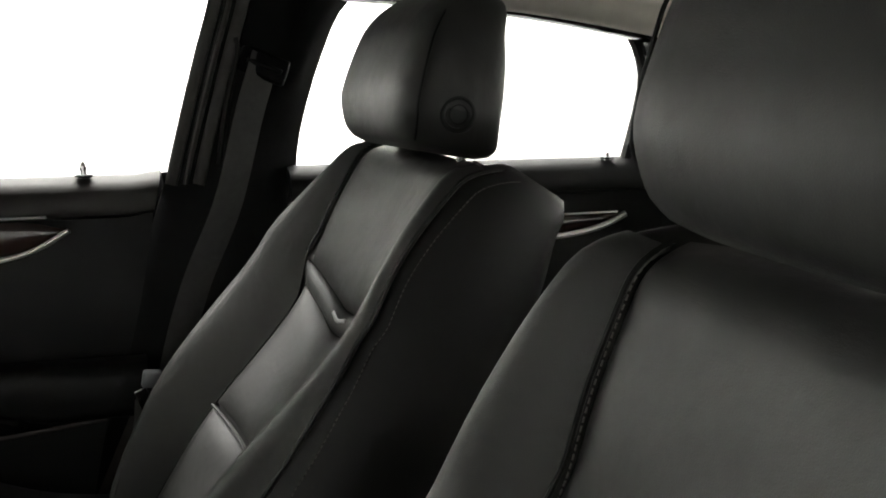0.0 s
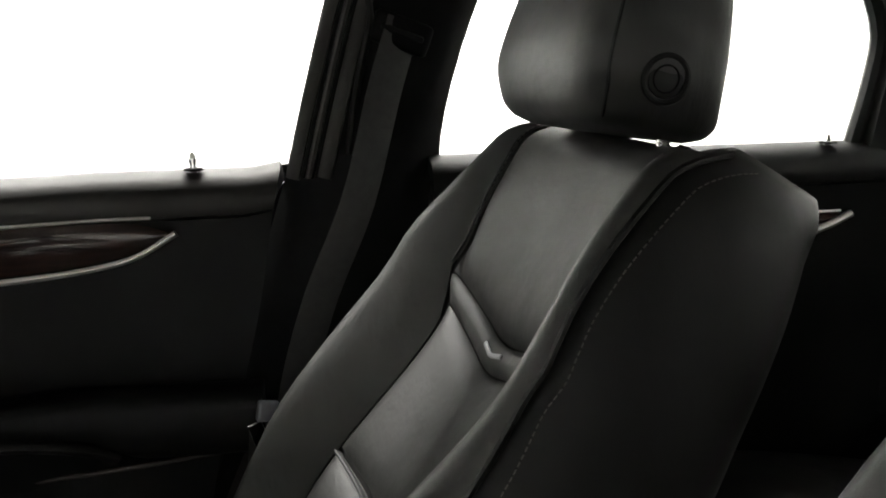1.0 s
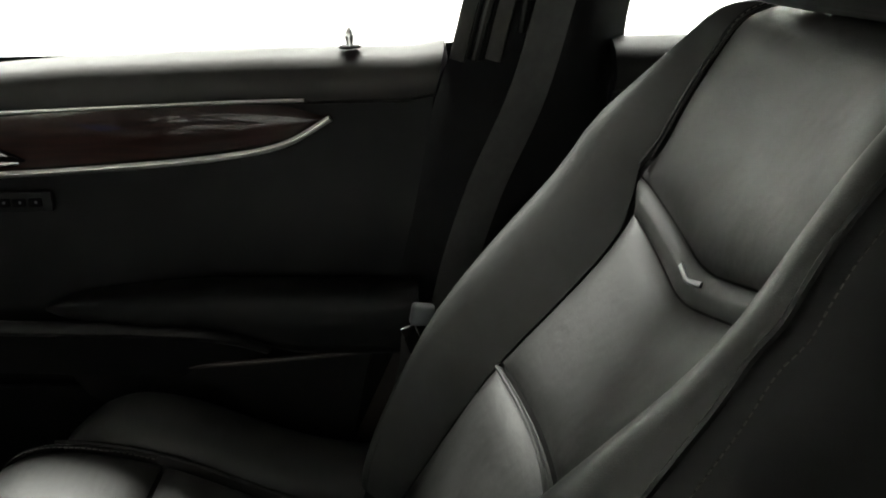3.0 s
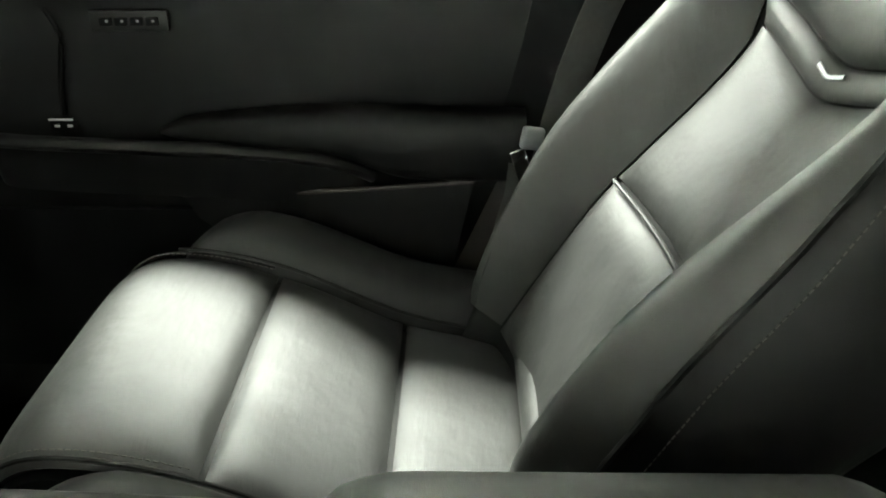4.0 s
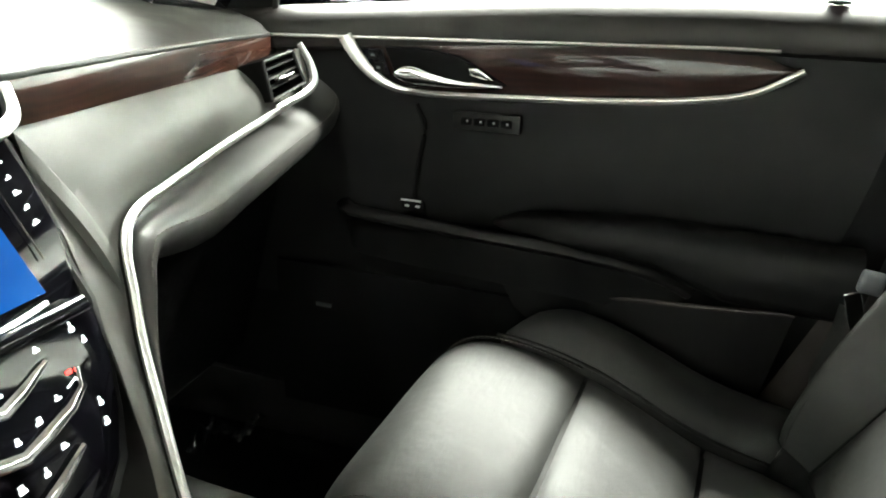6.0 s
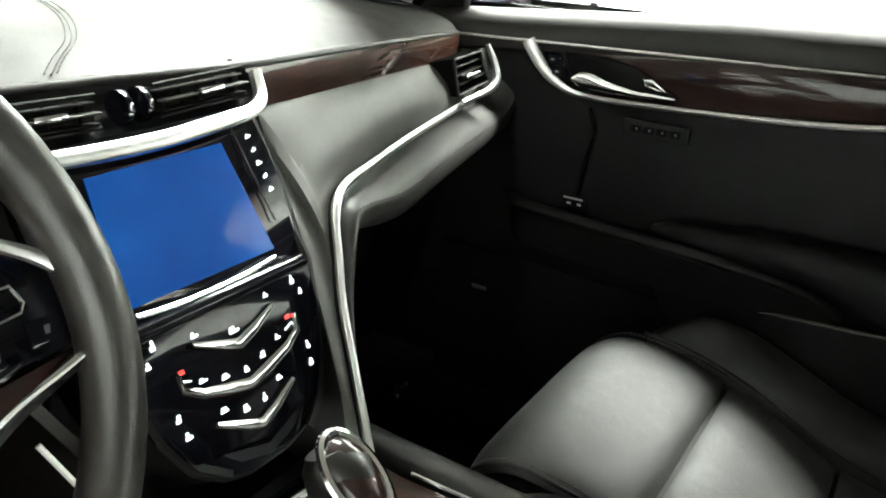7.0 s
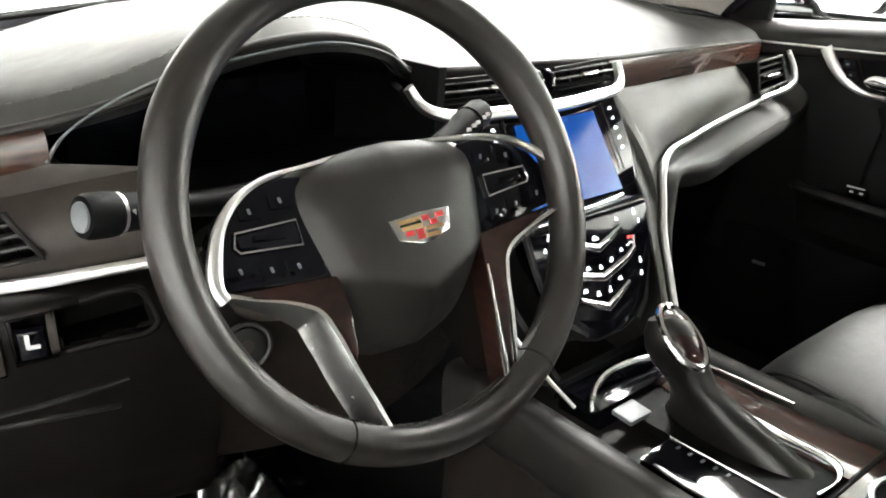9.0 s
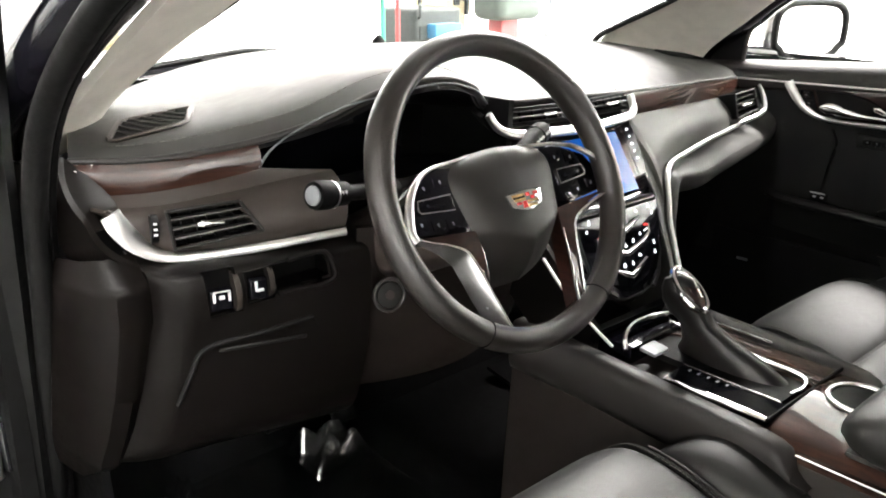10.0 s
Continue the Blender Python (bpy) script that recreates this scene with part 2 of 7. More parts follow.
def slab(P, th):
    """A grid of points thickened by th away from the cabin's middle, with closed edges."""
    P = np.array(P, float)
    du, dv = np.gradient(P, axis=0), np.gradient(P, axis=1)
    n = np.cross(du, dv)
    n /= np.linalg.norm(n, axis=2, keepdims=True) + 1e-12
    a, b = P.shape[:2]
    inward = np.sign(np.mean(np.sum((np.array((-0.3, -0.4, 1.25)) - P) * n, axis=2)))
    Q = P - n * abs(th) * (inward if inward else 1)
    k = a * b
    faces = []
    for i in range(a - 1):
        for j in range(b - 1):
            q = (i * b + j, i * b + j + 1, (i + 1) * b + j + 1, (i + 1) * b + j)
            faces += [q, tuple(k + v for v in reversed(q))]
    rim = [j for j in range(b)] + [i * b + b - 1 for i in range(1, a)] + [(a - 1) * b + j for j in range(b - 2, -1, -1)] + [i * b for i in range(a - 2, 0, -1)]
    for m in range(len(rim)):
        p, q = rim[m], rim[(m + 1) % len(rim)]
        faces.append((q, p, k + p, k + q))
    bm = bm_from(np.concatenate([P.reshape(-1, 3), Q.reshape(-1, 3)]), faces)
    bmesh.ops.recalc_face_normals(bm, faces=bm.faces)
    return bm


def tube(path, r, n=10, up=(0, 0, 1), flat=1.0, closed=False, taper=None):
    """A rod along the path. flat: its height to its width; taper: radii along the path."""
    path = [Vector(p) for p in path]
    rows = []
    for i, p in enumerate(path):
        a = path[i - 1] if (i or closed) else path[0]
        b = path[(i + 1) % len(path)] if (i < len(path) - 1 or closed) else path[-1]
        t = (b - a).normalized()
        side = t.cross(Vector(up)).normalized()
        top = side.cross(t)
        rr = r if taper is None else r * taper[i]
        rows.append([p + side * math.cos(k) * rr + top * math.sin(k) * rr * flat for k in np.linspace(0, 2 * math.pi, n, endpoint=False)])
    return sheet(rows, close_u=closed, close_v=True, cap=not closed)


def ribbon(path, w, th, face, bev=0.3):
    """A flat bar along the path; face: the way its broad side looks."""
    path = [Vector(p) for p in path]
    rows = []
    for i, p in enumerate(path):
        t = (path[min(i + 1, len(path) - 1)] - path[max(i - 1, 0)]).normalized()
        f = Vector(face[i] if isinstance(face, list) else face)
        f = (f - t * f.dot(t)).normalized()
        s = t.cross(f)
        ww = w[i] if isinstance(w, (list, np.ndarray)) else w
        c = th * bev
        ring = [(-ww / 2, 0), (-ww / 2, th - c), (-ww / 2 + c * 1.5, th), (ww / 2 - c * 1.5, th), (ww / 2, th - c), (ww / 2, 0)]
        rows.append([p + s * a + f * b for a, b in ring])
    return sheet(rows, close_v=True, cap=True)


def rbox(size, at, bev=0.004, seg=2, turn=(0, 0, 0)):
    bm = bmesh.new()
    bmesh.ops.create_cube(bm, size=1, matrix=Matrix.Diagonal((*size, 1)))
    if bev:
        bmesh.ops.bevel(bm, geom=bm.edges[:], offset=min(bev, min(size) * 0.49), segments=seg, profile=0.6, affect="EDGES")
    bmesh.ops.transform(bm, matrix=pose(*at, *turn), verts=bm.verts)
    return bm


def plate(outline, m, depth, bev=0.0, seg=2):
    """A flat outline (x, y), thickened by depth along the frame m's z, with rounded front edges."""
    n = len(outline)
    bm = bm_from([(x, y, 0) for x, y in outline] + [(x, y, depth) for x, y in outline],
                 [tuple(range(n - 1, -1, -1)), tuple(range(n, 2 * n))] + [(i, (i + 1) % n, n + (i + 1) % n, n + i) for i in range(n)])
    if bev:
        top = [e for e in bm.edges if all(v.co.z > depth * 0.99 for v in e.verts)]
        bmesh.ops.bevel(bm, geom=top, offset=bev, segments=seg, profile=0.6, affect="EDGES")
    bmesh.ops.transform(bm, matrix=m, verts=bm.verts)
    return bm


def disc(m, r, depth, bev=0.001, n=28):
    return plate([(r * math.cos(a), r * math.sin(a)) for a in np.linspace(0, 2 * math.pi, n, endpoint=False)], m, depth, bev)


def ring(m, r, w, n=36, k=8, flat=1.0):
    rows = []
    for a in np.linspace(0, 2 * math.pi, n, endpoint=False):
        rows.append([m @ Vector(((r + w * math.cos(b)) * math.cos(a), (r + w * math.cos(b)) * math.sin(a), w * flat * math.sin(b))) for b in np.linspace(0, 2 * math.pi, k, endpoint=False)])
    return sheet(rows, close_u=True, close_v=True)


def joined(*bms):
    out = bmesh.new()
    for b in bms:
        me = bpy.data.meshes.new("tmp")
        b.to_mesh(me)
        out.from_mesh(me)
        bpy.data.meshes.remove(me)
        b.free()
    return out


def stitches(path, gap=0.006, length=0.0038, r=0.0006, lift=(0, 0, 0)):
    """Thread stitches in a row along the path."""
    path = np.array([tuple(p) for p in path])
    d = np.concatenate([[0], np.cumsum(np.linalg.norm(np.diff(path, axis=0), axis=1))])
    verts, faces = [], []
    for s in np.arange(0, d[-1] - length, gap):
        a = np.array([np.interp(s, d, path[:, k]) for k in range(3)]) + lift
        b = np.array([np.interp(s + length, d, path[:, k]) for k in range(3)]) + lift
        t = Vector(b - a).normalized()
        u = t.orthogonal().normalized()
        w = t.cross(u)
        k = len(verts)
        for q in (a, b):
            verts += [Vector(q) + u * r, Vector(q) + w * r, Vector(q) - u * r, Vector(q) - w * r]
        faces += [(k + i, k + (i + 1) % 4, k + 4 + (i + 1) % 4, k + 4 + i) for i in range(4)] + [(k + 3, k + 2, k + 1, k), (k + 4, k + 5, k + 6, k + 7)]
    return bm_from(verts, faces)


def inside(poly, x, y):
    """Whether (x, y) lies within the outline."""
    c = False
    for (ax, ay), (bx, by) in zip(poly, poly[1:] + poly[:1]):
        if (ay > y) != (by > y) and x < (bx - ax) * (y - ay) / (by - ay) + ax:
            c = not c
    return c


def cut(bm, m, poly, deep=0.03):
    """An opening through a finely meshed shell: the outline lies in the frame m."""
    inv = m.inverted()
    gone = []
    for f in bm.faces:
        q = inv @ f.calc_center_median()
        if abs(q.z) < deep and inside(poly, q.x, q.y):
            gone.append(f)
    bmesh.ops.delete(bm, geom=gone, context="FACES")
    return bm


def recess(m, poly, deep, grow=0.0015, lip=0.002):
    """An open box behind an outline in the frame m."""
    cx, cy = sum(x for x, _ in poly) / len(poly), sum(y for _, y in poly) / len(poly)
    big = [(x + grow * np.sign(x - cx), y + grow * np.sign(y - cy)) for x, y in poly]
    n = len(poly)
    rows = [[m @ Vector((x, y, lip)) for x, y in big], [m @ Vector((cx + (x - cx) * 0.94, cy + (y - cy) * 0.94, -deep)) for x, y in big]]
    bm = bm_from(rows[0] + rows[1], [(i, (i + 1) % n, n + (i + 1) % n, n + i) for i in range(n)] + [tuple(range(n, 2 * n))])
    bmesh.ops.solidify(bm, geom=bm.faces[:], thickness=-0.0012)
    return bm


BASE = {}


def thing(name, at, label, category, group="", kind=""):
    """A thing's Empty at its base."""
    ob = new(name)
    ob.empty_display_size = 0.05
    ob.location = at
    BASE[ob] = Vector(at)
    return tagged(ob, label, category, group, kind)


def part(name, bm, mat, parent, label="", sharp=40, kind=""):
    """One mesh under a thing or a part."""
    me = bpy.data.meshes.new(name)
    root = BASE[parent] if parent is not None else Vector((0, 0, 0))
    bmesh.ops.translate(bm, vec=-root, verts=bm.verts)
    bm.to_mesh(me)
    bm.free()
    me.polygons.foreach_set("use_smooth", [True] * len(me.polygons))
    me.set_sharp_from_angle(angle=radians(sharp))
    me.materials.append(mat)
    ob = new(name, me)
    if parent is not None:
        ob.parent = parent
    BASE[ob] = root
    return tagged(ob, label, kind=kind)


def solid(name, bm, mat, label="", category="", kind="structure", sharp=40):
    """A top-level mesh."""
    return tagged(part(name, bm, mat, None, label, sharp), label, category, kind=kind)


# ---- the hall ----
def hall():
    x0, x1, y0, y1, h = HALL
    cx, cy, w, d = (x0 + x1) / 2, (y0 + y1) / 2, x1 - x0, y1 - y0
    solid("ground", rbox((w + 0.4, d + 0.4, 0.2), (cx, cy, -0.1), 0), M_HALLFLOOR, "pale painted concrete floor of the hall", "floor")
    solid("ceiling", rbox((w + 0.4, d + 0.4, 0.2), (cx, cy, h + 0.1), 0), M_HALLWALL, "white painted ceiling of the hall", "ceiling")
    for n, s, c in (("wall_west", (0.2, d, h), (x0 - 0.1, cy, h / 2)), ("wall_east", (0.2, d, h), (x1 + 0.1, cy, h / 2)),
                    ("wall_south", (w + 0.4, 0.2, h), (cx, y0 - 0.1, h / 2)), ("wall_north", (w + 0.4, 0.2, h), (cx, y1 + 0.1, h / 2))):
        solid(n, rbox(s, c, 0), M_HALLWALL, "plain white wall of the bright hall", "wall")
    # housings for the added, unseen lamps
    for lx, ly, _, turn in LAMPS:
        t = thing("added_ceiling_light", (lx, ly, h), "unseen long white lamp added under the hall ceiling", "lamp", "ceiling lights")
        w, d = (0.6, 2.5) if turn in (30, -30, 90) else (2.5, 0.6)
        part("housing", rbox((w, d, 0.05), (lx, ly, h - 0.03), 0.01), M_HALLWALL, t)
        part("bracket", rbox((w * 0.3, d * 0.3, 0.06), (lx, ly, h - 0.08), 0.01), M_HALLWALL, t)


hall()


# ---- the car's shell ----
def cabin_shell():
    """Floor, firewall, tunnel, sills, pillars, roof and rear wall of the cabin."""
    solid("cabin_floor", joined(rbox((1.46, 2.6, 0.04), (0, -0.55, 0.28), 0.01)), M_CARPET, "black carpeted car floor", "floor")
    fw = [[(x, 0.72 + 0.10 * k / 6 - 0.05 * (x / 0.7) ** 2, 0.30 + 0.68 * k / 6) if k else (x, 0.60, 0.30) for x in np.linspace(-0.73, 0.73, 9)] for k in range(7)]
    solid("firewall", slab(fw, -0.02), M_CARPET, "black carpeted footwell bulkhead", "wall")
    for sx, n in ((-1, "sill_driver"), (1, "sill_passenger")):
        solid(n, rbox((0.12, 2.3, 0.14), (sx * 0.75, -0.42, 0.33), 0.02), M_PLASTIC, "dark plastic door sill trim", "sill")
        kick = [[(sx * (0.70 + 0.02 * k / 5), y, 0.40 + 0.56 * k / 5) for y in np.linspace(0.80, 0.30, 6)] for k in range(6)]
        solid("kick_panel", slab(kick, 0.01), M_BLACK, "black plastic footwell side panel", "panel")
    # roof with a soft crown, and its side rails
    roof = [[(x, y, 1.385 - 0.085 * (x / 0.62) ** 2 - 0.03 * max(0, (y + 0.35) / 0.3) - 0.05 * max(0, (-1.1 - y) / 0.6)) for x in np.linspace(-0.60, 0.60, 15)] for y in np.linspace(0.08, -1.65, 15)]
    solid("ceiling_headliner", slab(roof, 0.03), M_LINER, "light grey fabric headliner", "headliner")
    for sx in (-1, 1):
        rail = spline([(sx * 0.60, -0.04, 1.27), (sx * 0.64, -0.45, 1.305), (sx * 0.645, -0.85, 1.305), (sx * 0.64, -1.15, 1.285), (sx * 0.60, -1.55, 1.22)], 24)
        solid("roof_rail", tube(rail, 0.032, 12, flat=1.0), M_LINER, "light grey trim along the roof side", "trim")
        out = [p + np.array((sx * 0.075, 0, -0.004)) for p in rail]
        solid("roof_flange", tube(out, 0.045, 10, flat=0.7), M_BODY, "black painted roof side frame", "frame")
    rear = [[(x, -1.66 - 0.12 * (1 - abs(k - 3) / 3), 0.30 + 0.70 * k / 6) for x in np.linspace(-0.74, 0.74, 7)] for k in range(7)]
    solid("wall_rear", slab(rear, 0.03), M_PLASTIC, "dark trimmed rear wall of the cabin", "wall")
    shelf = [[(x, y, 0.985) for x in np.linspace(-0.72, 0.72, 7)] for y in np.linspace(-1.66, -2.10, 5)]
    solid("parcel_shelf", slab(shelf, 0.02), M_CARPET, "black carpeted parcel shelf under the rear glass", "shelf")
    pane = [[(x * (1 - 0.06 * v), -2.10 + 0.40 * v - 0.03 * (x / 0.6) ** 2 * (1 - v), 0.992 + 0.300 * v + 0.02 * math.sin(math.pi * v) - 0.05 * (x / 0.6) ** 2) for x in np.linspace(-0.66, 0.66, 11)] for v in np.linspace(0, 1, 8)]
    g = solid("window_rear", slab(pane, 0.005), M_GLASS, "clear sloping rear window glass", "window")
    g.visible_shadow = False


cabin_shell()


def a_pillar(sx, name):
    """The slanting windscreen pillar: inner trim, and on the driver's side the black frame with its seal."""
    outer = spline([(0.690, 0.40, 0.955), (0.684, 0.365, 1.0), (0.664, 0.275, 1.065), (0.640, 0.175, 1.135), (0.60, 0.0, 1.235), (0.585, -0.08, 1.27)], 22)
    inner = spline([(0.648, 0.645, 0.985), (0.636, 0.62, 1.010), (0.598, 0.54, 1.041), (0.558, 0.44, 1.076), (0.524, 0.35, 1.109), (0.462, 0.12, 1.215), (0.44, 0.0, 1.27)], 22)
    if sx < 0:
        inner = spline([(0.575, 0.60, 0.965), (0.560, 0.555, 1.0), (0.527, 0.47, 1.055), (0.492, 0.345, 1.118), (0.455, 0.10, 1.23), (0.44, 0.0, 1.27)], 22)
    P = []
    for o, i in zip(outer, inner):
        row = []
        for u in np.linspace(0, 1, 9):
            p = o * (1 - u) + i * u
            p = p + np.array((-0.55, -0.62, 0.10)) * 0.038 * math.sin(math.pi * u) ** 0.8
            row.append((sx * p[0], p[1], p[2]))
        P.append(row)
    solid(name, slab(P, 0.012 * -sx), M_LINER, "light grey fabric-wrapped windscreen pillar trim", "pillar")
    edge = [(sx * (i[0] - 0.004), i[1] + 0.012, i[2]) for i in inner]
    solid("windscreen_seal", tube(edge, 0.007, 8), M_RUBBER, "black rubber edge of the windscreen", "seal")
    frame_line = [(sx * (o[0] + 0.05), o[1] + 0.035, o[2] + 0.01) for o in outer]
    solid("pillar_frame", tube(frame_line, 0.042, 10, flat=0.9), M_BODY, "black painted windscreen pillar frame", "frame")


a_pillar(-1, "pillar_a_driver")
a_pillar(1, "pillar_a_passenger")


def driver_opening():
    """Black hinge pillar and rubber seal round the open driver's doorway."""
    line = spline([(-0.745, 0.44, 0.36), (-0.746, 0.395, 0.52), (-0.748, 0.315, 0.80), (-0.752, 0.265, 0.95), (-0.750, 0.20, 1.045), (-0.735, 0.06, 1.150), (-0.70, -0.14, 1.245), (-0.672, -0.40, 1.285), (-0.67, -0.72, 1.285), (-0.70, -0.84, 1.20), (-0.73, -0.90, 0.95), (-0.74, -0.86, 0.50), (-0.74, -0.78, 0.40)], 70)
    seal = thing("door_seal", (-0.755, 0.44, 0.36), "black rubber seal round the open driver's doorway", "seal")
    part("bulb", tube(line, 0.013, 10, up=(1, 0, 0)), M_RUBBER, seal)
    part("carrier", tube([p + np.array((0.016, 0.010, 0)) for p in line], 0.009, 8, up=(1, 0, 0)), M_BLACK, seal, "black flocked carrier strip")
    hp = [[(-0.775 - 0.05 * u, 0.30 + 0.42 * u + (0.02 if z < 0.9 else 0) + 0.10 * (0.95 - z), z) for u in np.linspace(0, 1, 8)] for z in np.linspace(0.30, 1.03, 12)]
    hpo = solid("hinge_pillar", slab(hp, 0.02), M_RUBBER, "black painted hinge pillar of the open doorway", "pillar")
    part("hinge_leaf", rbox((0.012, 0.06, 0.07), (-0.80, 0.40, 0.62), 0.004, turn=(0, 0, 8)), M_BODY, hpo)
    part("hinge_pin", tube([(-0.812, 0.385, 0.575), (-0.812, 0.385, 0.665)], 0.008, 10, up=(1, 0, 0)), M_SATIN, hpo)
    jamb = [[(-0.768 - 0.17 * u, 0.30 + 0.16 * u + 0.15 * max(0, 0.95 - z) - 0.30 * max(0, z - 0.98), z) for u in np.linspace(0, 1, 8)] for z in np.linspace(0.28, 1.16, 16)]
    solid("door_jamb", slab(jamb, 0.02), M_RUBBER, "black painted front jamb of the open doorway", "jamb")
    fender = [[(-0.93 + 0.02 * math.sin(math.pi * v), 0.44 + 0.9 * u, 0.30 + 0.68 * v - 0.04 * u) for u in np.linspace(0, 1, 8)] for v in np.linspace(0, 1, 8)]
    solid("fender", slab(fender, 0.02), M_BODY, "glossy black front wing", "wing")
    bp = [[(-0.70 - 0.03 * (k / 8 < 0.6), -0.86 - 0.16 * u + 0.05 * abs(k / 8 - 0.55), 0.40 + 0.90 * k / 8) for u in np.linspace(0, 1, 4)] for k in range(9)]
    solid("pillar_b_driver", slab(bp, 0.05), M_PLASTIC, "dark plastic middle pillar beside the driver seat", "pillar")


driver_opening()


def driver_door():
    """The driver's door, swung wide open ahead of the doorway."""
    d = thing("driver_door", (-0.95, 0.42, 0.32), "glossy black driver door standing wide open", "car door")
    h, way = np.array((-0.955, 0.40, 0.0)), np.array((-0.93, 0.18, 0.0))
    nrm = np.array((-0.18, -0.93, 0.0))
    P = [[tuple(h + way * (1.02 * u) + nrm * (0.05 * math.sin(math.pi * v) + 0.03) + np.array((0, 0, 0.32 + 0.66 * v))) for u in np.linspace(0, 1, 12)] for v in np.linspace(0, 1, 10)]
    part("inner_panel", slab(P, 0.03), M_DOOR, d, "black grained inner door panel")
    P = [[tuple(h + way * (1.03 * u) - nrm * (0.05 * math.sin(math.pi * v)) + np.array((0, 0, 0.30 + 0.69 * v))) for u in np.linspace(0, 1, 12)] for v in np.linspace(0, 1, 10)]
    part("outer_panel", slab(P, 0.01), M_BODY, d)
    fr = spline([tuple(h + way * 0.05 + np.array((0, 0, 0.98))), tuple(h + way * 0.45 + np.array((0, 0, 1.22))), tuple(h + way * 0.75 + np.array((0, 0, 1.30))), tuple(h + way * 0.98 + np.array((0, 0, 1.26))), tuple(h + way * 1.0 + np.array((0, 0, 0.98)))], 30)
    part("window_frame", tube(fr, 0.022, 10), M_BODY, d)
    ar = [tuple(h + way * u + nrm * 0.10 + np.array((0, 0, 0.70 + 0.03 * u))) for u in np.linspace(0.35, 0.85, 12)]
    part("arm_rest", tube(ar, 0.04, 12), M_DOOR, d)


driver_door()


def windscreen():
    P = []
    for v in np.linspace(0, 1, 12):
        row = []
        for u in np.linspace(-1, 1, 17):
            y = (0.98 - 0.36 * u * u) * (1 - v) + (0.03 - 0.06 * u * u) * v
            z = 0.996 * (1 - v) + 1.305 * v + 0.05 * math.sin(math.pi * v) * (1 - 0.5 * u * u)
            row.append((u * (0.655 * (1 - v) + 0.455 * v), y, z - 0.012 * u * u))
        P.append(row)
    g = solid("window_windscreen", slab(P, 0.005), M_GLASS, "clear raked windscreen glass", "window")
    g.visible_shadow = False
    # cowl, bonnet and wipers just ahead of the glass
    cowl = [[(x, 1.00 + 0.16 * v - 0.30 * (x / 0.66) ** 2, 0.965 - 0.02 * v) for x in np.linspace(-0.72, 0.72, 13)] for v in np.linspace(0, 1, 4)]
    solid("cowl", slab(cowl, 0.015), M_BLACK, "black plastic cowl below the windscreen", "cowl")
    bonnet = [[(x, 1.12 + 1.05 * v - 0.28 * (x / 0.72) ** 2, 0.970 - 0.10 * v * v - 0.12 * (x / 0.85) ** 4) for x in np.linspace(-0.86, 0.86, 17)] for v in np.linspace(0, 1, 9)]
    solid("bonnet", slab(bonnet, 0.02), M_BODY, "glossy black car bonnet", "bonnet")
    for ax, bx in ((-0.38, 0.20), (0.20, 0.52)):
        w = thing("wiper", (ax, 0.98, 0.99), "black windscreen wiper resting on the cowl", "wiper", "wipers")
        y0 = lambda x: 1.00 - 0.30 * (x / 0.66) ** 2
        part("arm", tube([(ax, y0(ax), 0.985), ((ax + bx) / 2, y0((ax + bx) / 2) + 0.02, 0.992), (bx, y0(bx) + 0.01, 0.985)], 0.006, 8), M_BLACK, w)
        part("blade", tube([(ax + 0.12, y0(ax + 0.12) + 0.01, 0.985), (bx, y0(bx) + 0.01, 0.985), (bx + 0.16, y0(bx + 0.16) + 0.01, 0.985)], 0.005, 6), M_RUBBER, w)
    # inner rear-view mirror on its stem
    m = thing("rear_view_mirror", (0.0, 0.22, 1.29), "dark inner rear-view mirror on the windscreen", "mirror")
    part("case", rbox((0.25, 0.035, 0.07), (0.0, 0.20, 1.215), 0.016, 3, (-12, 0, 10)), M_BLACK, m)
    part("glass", rbox((0.235, 0.004, 0.058), (0.003, 0.183, 1.212), 0.0015, 1, (-12, 0, 10)), M_MIRROR, m)
    part("stem", tube([(0, 0.215, 1.235), (0, 0.26, 1.275), (0, 0.29, 1.285)], 0.012, 8), M_BLACK, m)


windscreen()


# ---- passenger side: doors, pillar, windows ----
def belt_z(y):
    return 1.012 - 0.014 * max(0, (y + 0.3) / 0.5) - 0.016 * max(0, (y + 0.1) / 0.4) if y > -0.5 else 1.018


def rear_edge(z):
    return prof(z, [0.40, 0.52, 0.76, 0.95, 1.02], [-0.345, -0.393, -0.470, -0.510, -0.527])


def door_skin(y0, edge, zb, x0=0.70, rows=(0, 17)):
    """The inner skin of a door, rows of its section from the belt pad down to the sill."""
    sec = [(0.000, 0.052), (0.003, 0.032), (0.000, 0.014), (-0.007, 0.000), (-0.017, -0.009), (-0.029, -0.013), (-0.040, -0.014), (-0.050, -0.011), (-0.056, 0.004), (-0.120, 0.004), (-0.150, 0.002),
           (-0.19, -0.003), (-0.24, -0.004), (-0.29, 0.002), (-0.36, 0.004), (-0.46, 0.006), (-0.62, 0.012)]
    P = []
    for dz, dx in sec[rows[0]:rows[1]]:
        row = []
        for u in np.linspace(0, 1, 26):
            zz = zb(y0) + dz
            y = y0 * (1 - u) + edge(zz) * u
            row.append((x0 + dx, y, zb(y) + dz))
        P.append(row)
    return P


